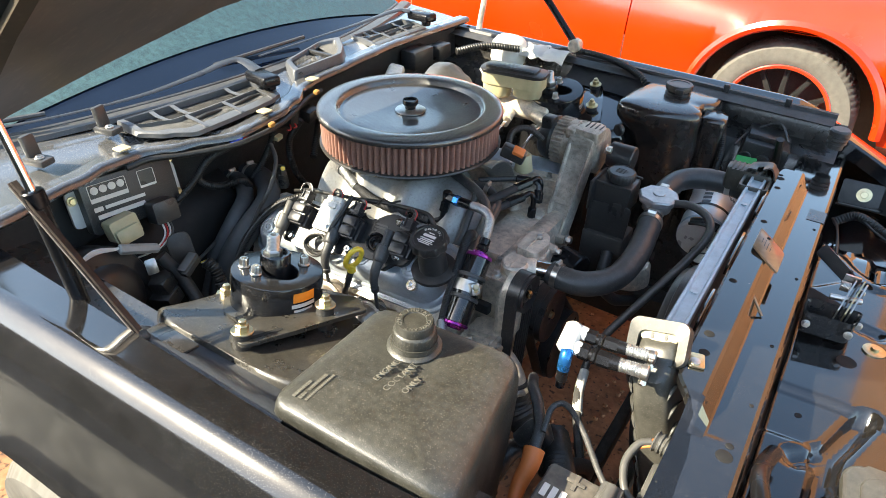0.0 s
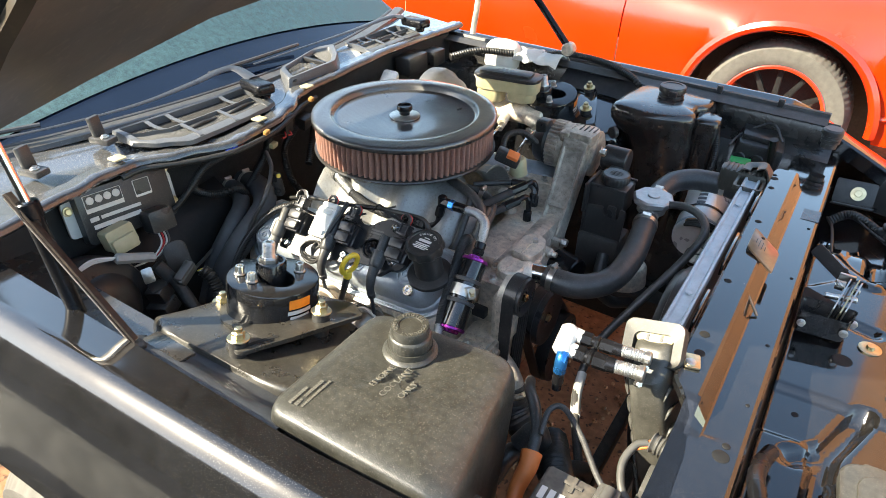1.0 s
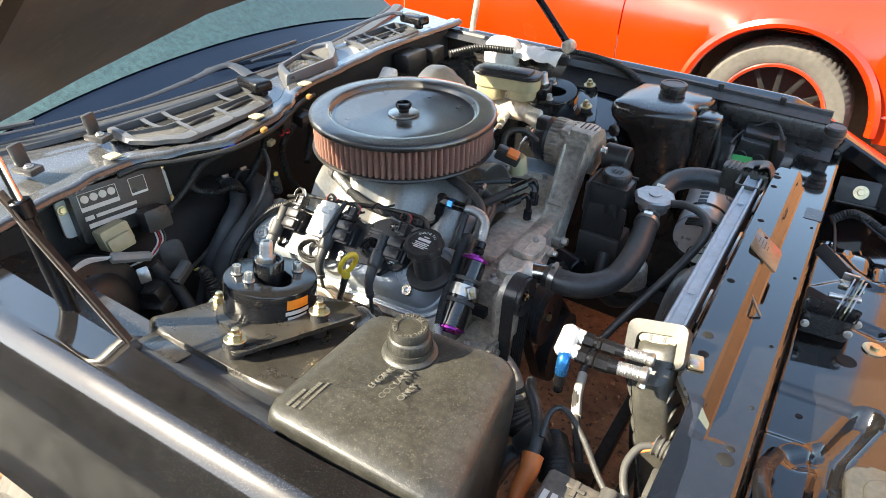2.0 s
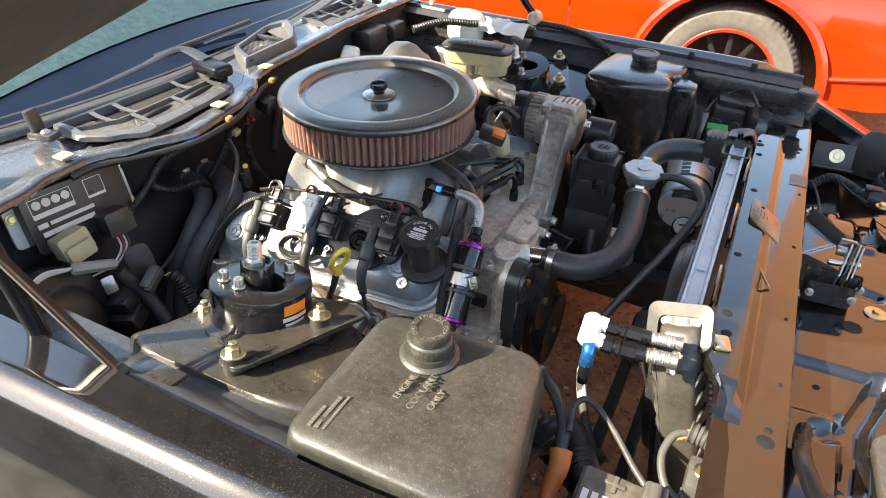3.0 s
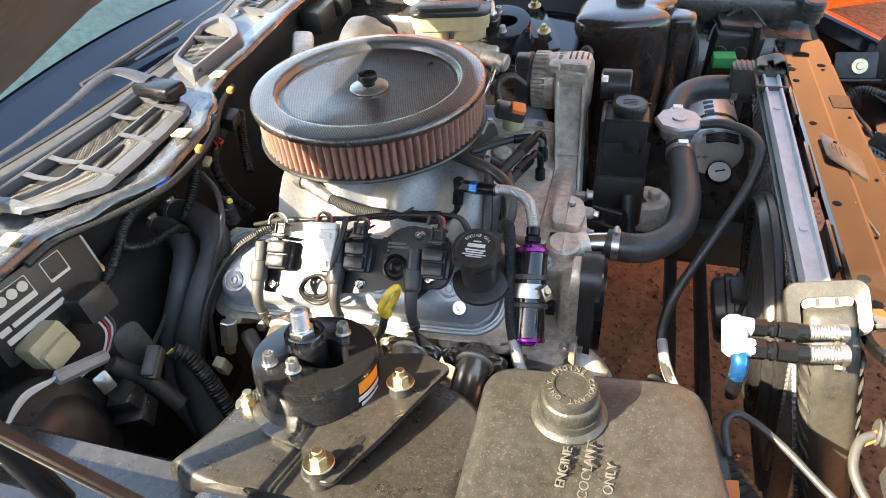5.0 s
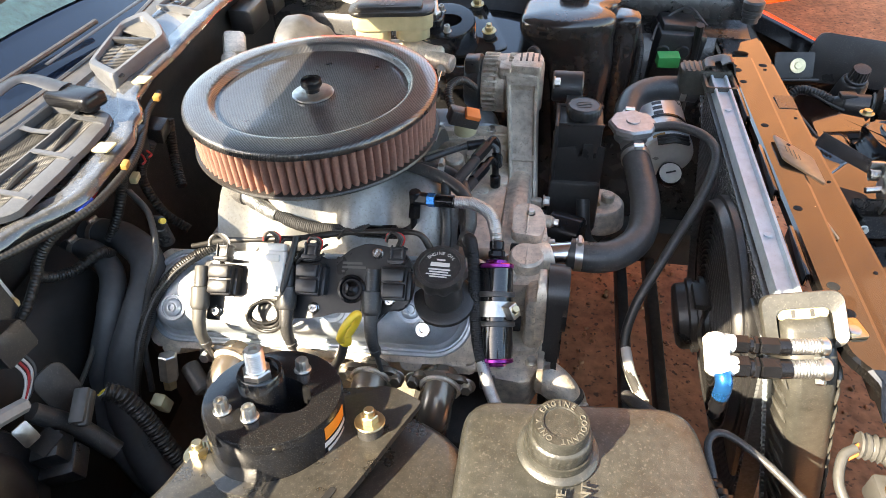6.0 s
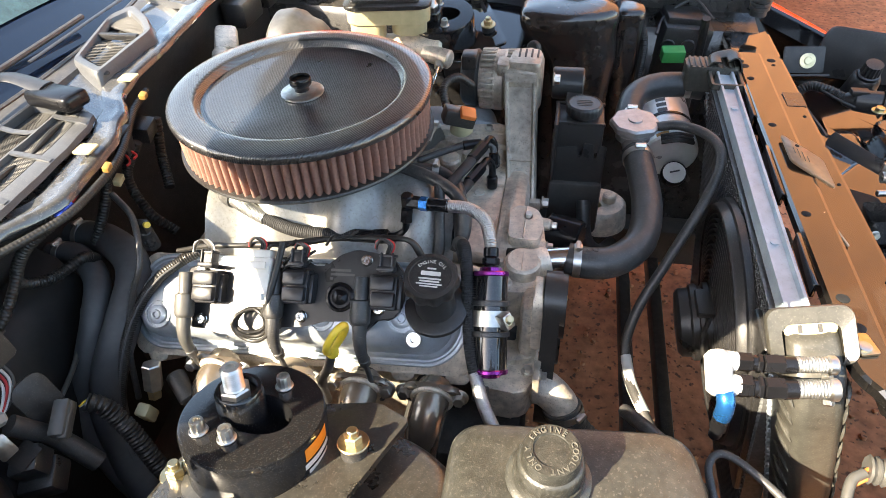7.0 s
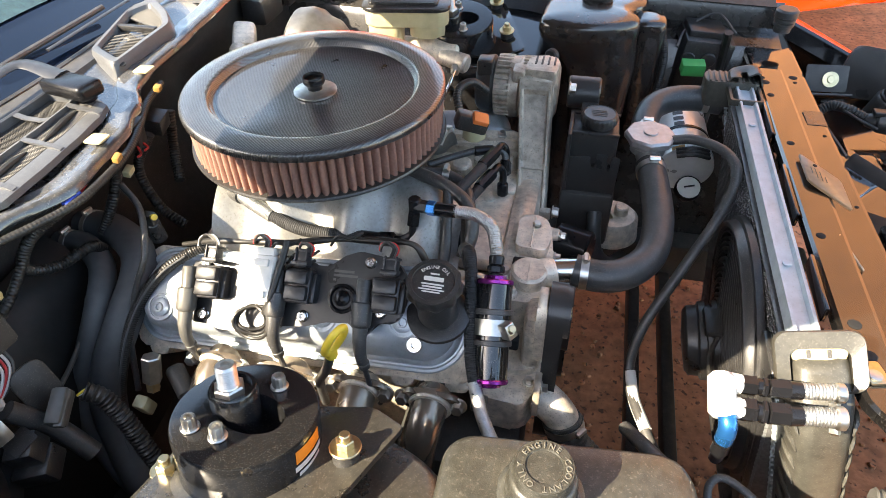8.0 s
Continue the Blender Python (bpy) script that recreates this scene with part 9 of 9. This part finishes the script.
part("pivot", bm, DARK, lk)
bm = B()
box(bm, (0.115, -0.752, 0.858), (0.085, 0.05, 0.006), 0.002, pose(0, 0, 0, -8, 0, 0))
part("foot", bm, BAY_PAINT, lk)
fh = thing("far_hinge", "black bonnet hinge and strut at the far wing", "hinge", (0.10, 0.68, 0.93))
bm = B()
cyl(bm, (0.062, 0.75, 0.926), (-0.15, 0.75, 1.15), 0.011, None, 16, 0.002)
part("strut", bm, ANODBLACK, fh)
bm = B()
cyl(bm, (0.062, 0.735, 0.922), (0.062, 0.768, 0.922), 0.020, None, 20, 0.004)
part("pivot", bm, ALU, fh)
bm = B()
tube(bm, [(-0.295, 0.775, 0.905), (-0.295, 0.78, 0.93), (-0.287, 0.785, 1.00), (-0.285, 0.785, 1.06)], 0.010, 10, 6)
part("link", bm, ALU, fh)
hp = thing("hinge_plate", "bare hinge plate with a brass bolt under the bonnet", "hinge", (-0.22, -0.74, 1.10))
hs = Vector((math.cos(radians(HOOD_SLOPE)), 0, math.sin(radians(HOOD_SLOPE))))
hm = basis(Vector((-0.005, -0.752, 1.292)), hs, (0, 1, 0))
bm = B()
slab(bm, rpoly([(-0.07, -0.05), (0.10, -0.05), (0.10, 0.035), (-0.07, 0.025)], 0.012, 4), -0.010, -0.006, 0.001, hm)
part("plate", bm, GREYPL, hp, "worn grey steel plate")
bolt("bolt", hm @ Vector((0.0, 0.0, -0.010)), -(hm.to_3x3() @ Vector((0, 0, 1))), hp, BRASS, 0.010, 0.008, 0.018)

# flange on the far wing
fl = thing("wing_flange", "dusty grey flange and rain channel along the far wing", "body trim", (0.2, 0.79, 0.88))
bm = B()
rows = []
for i in range(40):
    x = -0.45 + 1.25 * i / 39
    inn = 0.80 - 0.075 * x
    rows.append([(x, inn - 0.060, 0.872), (x, inn - 0.030, 0.880), (x, inn - 0.026, 0.874), (x, inn - 0.006, 0.876), (x, inn - 0.002, 0.884), (x, inn + 0.012, 0.884)])
sheet(bm, rows, 0.002)
part("channel", bm, DARK, fl)
for x in (0.22, 0.52, 0.68):
    bm = B()
    box(bm, (x, 0.80 - 0.075 * x - 0.015, 0.890), (0.016, 0.012, 0.022), 0.003)
    part("clip", bm, RUBBER, fl)

# own front wheel under the near wing
def wheel(c, r, side, rimmat, spokes, spokemat, name, label, group):
    w = new(name)
    w.empty_display_size = 0.05
    w.parent = group
    BASES[w] = Vector((c[0], c[1], c[2] - r))
    w.location = BASES[w] - BASES[group]
    w["label"] = label
    bm = B()
    ax = (0, side, 0)
    prof = [(r * 0.70, -0.10), (r * 0.80, -0.108), (r * 0.93, -0.104), (r * 0.985, -0.085), (r, -0.055), (r, -0.030), (r * 0.978, -0.027), (r * 0.978, -0.020), (r, -0.017), (r, 0.017), (r * 0.978, 0.020), (r * 0.978, 0.027), (r, 0.030), (r, 0.055), (r * 0.985, 0.085), (r * 0.93, 0.104), (r * 0.80, 0.108), (r * 0.70, 0.10), (r * 0.66, 0.09)]
    lathe(bm, prof, c, ax, 288, wob=lambda a, h: 1.0 - (0.013 if abs(h) < 0.09 and math.sin(72 * a + 26 * abs(h)) > 0.6 else 0))
    part("tyre", bm, TYRE, w, "dusty grey tyre")
    bm = B()
    lathe(bm, [(r * 0.70, 0.10), (r * 0.715, 0.104), (r * 0.70, 0.108), (r * 0.66, 0.100), (r * 0.64, 0.07), (r * 0.63, -0.08)], c, ax, 72)
    part("rim", bm, rimmat, w, "painted rim lip")
    bm = B()
    cyl(bm, Vector(c) + Vector((0, side * 0.03, 0)), Vector(c) + Vector((0, side * 0.062, 0)), r * 0.17, None, 32, 0.006)
    part("hub", bm, spokemat, w)
    for k in range(spokes):
        bm = B()
        a = 2 * math.pi * k / spokes
        dirv = Vector((math.cos(a), 0, math.sin(a)))
        o = Vector(c) + Vector((0, side * 0.052, 0))
        tan_ = Vector((-math.sin(a), 0, math.cos(a)))
        m = basis(o + dirv * r * 0.40, dirv, tan_)
        slab(bm, [(-r * 0.26, -0.014), (r * 0.26, -0.010), (r * 0.26, 0.010), (-r * 0.26, 0.014)], -0.012, 0.012, 0.003, m)
        part("spoke", bm, spokemat, w)
    bm = B()
    cyl(bm, Vector(c) + Vector((0, -side * 0.09, 0)), Vector(c) + Vector((0, -side * 0.05, 0)), r * 0.62, None, 40)
    part("brake_backing", bm, DARK, w)
    return w


wheel((0.11, -0.85, GZ + 0.325), 0.325, -1, POLISHED, 5, POLISHED, "wheel", "dusty front wheel", car)
wheel((0.11, 0.85, GZ + 0.325), 0.325, 1, POLISHED, 5, POLISHED, "wheel", "dusty front wheel", car)
wheel((-2.62, -0.875, GZ + 0.325), 0.325, -1, POLISHED, 5, POLISHED, "wheel", "dusty rear wheel", car)
wheel((-2.62, 0.875, GZ + 0.325), 0.325, 1, POLISHED, 5, POLISHED, "wheel", "dusty rear wheel", car)

# ---- the orange car alongside ----
oc_ = thing("orange_car", "bright orange gloss coupe parked alongside", "car", (-0.6, 2.6, GZ))
WX, WZ, WR = 0.54, GZ + 0.335, 0.325


def orange_side(x0, x1, n):
    bm = B()
    rows = []
    for i in range(n + 1):
        x = x0 + (x1 - x0) * i / n
        nose = max(0.0, x - 0.9)
        bulge = 0.062 * math.exp(-((x - WX) / 0.42) ** 2) - 0.012
        top = 0.90 - 0.10 * nose
        yb = 2.03 + 0.10 * nose ** 2
        prof = [(yb + 0.03, 0.22), (yb - 0.005, 0.30), (yb, 0.42), (yb - 0.01, 0.55), (yb - 0.015 - bulge, 0.66), (yb + 0.0 - bulge, 0.76), (yb + 0.035 - bulge * 0.6, top - 0.06), (yb + 0.09, top), (yb + 0.22, top + 0.04), (yb + 0.6, top + 0.07), (yb + 0.9, top + 0.08), (yb + 1.3, top + 0.06), (yb + 1.56, top - 0.02)]
        row = []
        ar = abs(x - WX)
        for y, z in prof:
            if ar < 0.405 and z < 0.80:
                zl = WZ + math.sqrt(max(0.0, 0.405 ** 2 - ar ** 2))
                z = max(z, min(0.78, zl))
            if x > 0.93:
                z = max(z, 0.365 + 0.17 * max(0.0, x - 1.15))
            row.append((x, y, z))
        rows.append(row)
    sheet(bm, rows, 0.003)
    return bm


part("front_wing", orange_side(-0.205, 1.75, 80), ORANGE, oc_, "orange gloss front wing and bonnet")
part("door", orange_side(-1.50, -0.212, 20), ORANGE, oc_, "orange gloss door")
part("rear_body", orange_side(-3.2, -1.507, 24), ORANGE, oc_)
bm = B()
rows = []
for i in range(41):
    a = math.pi * i / 40
    out = 0.062 * math.exp(-(0.405 * math.cos(a) / 0.42) ** 2) - 0.012
    y = 2.014 - out
    rows.append([(WX + 0.392 * math.cos(a), y + 0.010, WZ + 0.392 * math.sin(a)), (WX + 0.400 * math.cos(a), y - 0.004, WZ + 0.400 * math.sin(a)), (WX + 0.412 * math.cos(a), y - 0.008, WZ + 0.412 * math.sin(a)), (WX + 0.430 * math.cos(a), y + 0.004, WZ + 0.430 * math.sin(a))])
sheet(bm, rows, 0.004)
part("arch_lip", bm, ORANGE, oc_)
bm = B()
rows = []
for i in range(25):
    a = math.pi * i / 24
    rows.append([(WX + 0.415 * math.cos(a), 2.005, WZ + 0.415 * math.sin(a)), (WX + 0.42 * math.cos(a), 2.45, WZ + 0.42 * math.sin(a))])
sheet(bm, rows, 0.004)
box(bm, (WX, 2.45, 0.5), (0.9, 0.02, 0.7))
part("wheel_well", bm, DARK, oc_)
bm = B()
box(bm, (-1.55, 2.08, 0.19), (3.3, 0.05, 0.09), 0.015)
part("sill", bm, ORANGE, oc_)
bm = B()
tube(bm, [(0.965, 2.022, 0.480), (1.15, 2.022, 0.510), (1.35, 2.040, 0.545), (1.60, 2.075, 0.585)], 0.010, 8, 6)
part("bumper_moulding", bm, ORANGE, oc_, "raised moulding along the bumper")
bm = B()
rows = []
for i in range(13):
    t = i / 12
    y = 2.30 + 1.2 * t
    k = 1 - (2 * t - 1) ** 2
    rows.append([(-0.75, y, 0.97 + 0.02 * k), (-1.30, y, 1.22 + 0.04 * k), (-2.2, y, 1.25 + 0.05 * k), (-3.0, y, 1.0)])
sheet(bm, rows, 0.01)
part("cabin", bm, BLACK_PAINT, oc_)
bm = B()
box(bm, (-0.7, 3.6, 0.55), (4.4, 0.1, 0.7), 0.04)
part("far_side", bm, ORANGE, oc_)
wheel((-2.15, 2.11, WZ), WR, -1, ORANGE, 12, SPOKE, "wheel", "dusty tyre on a black-spoked wheel with an orange rim", oc_)
wheel((WX, 2.13, WZ), WR, -1, ORANGE, 12, SPOKE, "wheel", "dusty tyre on a black-spoked wheel with an orange rim", oc_)

# stones on the dirt
bm = B()
random.seed(4)
for k in range(900):
    x, y = random.uniform(0.1, 1.5), random.uniform(-0.7, 1.4)
    r = random.uniform(0.003, 0.011)
    v0 = [bm.verts.new((x + r * math.cos(a) * random.uniform(0.7, 1.2), y + r * math.sin(a) * random.uniform(0.7, 1.2), GZ - 0.002)) for a in (0, 1.05, 2.1, 3.14, 4.2, 5.2)]
    v1 = [bm.verts.new((x + 0.6 * (v.co.x - x), y + 0.6 * (v.co.y - y), GZ + r * 0.7)) for v in v0]
    for i in range(6):
        bm.faces.new((v0[i], v0[(i + 1) % 6], v1[(i + 1) % 6], v1[i]))
    bm.faces.new(v1)
tagged(part("gravel", bm, GROUND, smooth=False), "small brown stones scattered on the dirt", "gravel", kind="stuff")
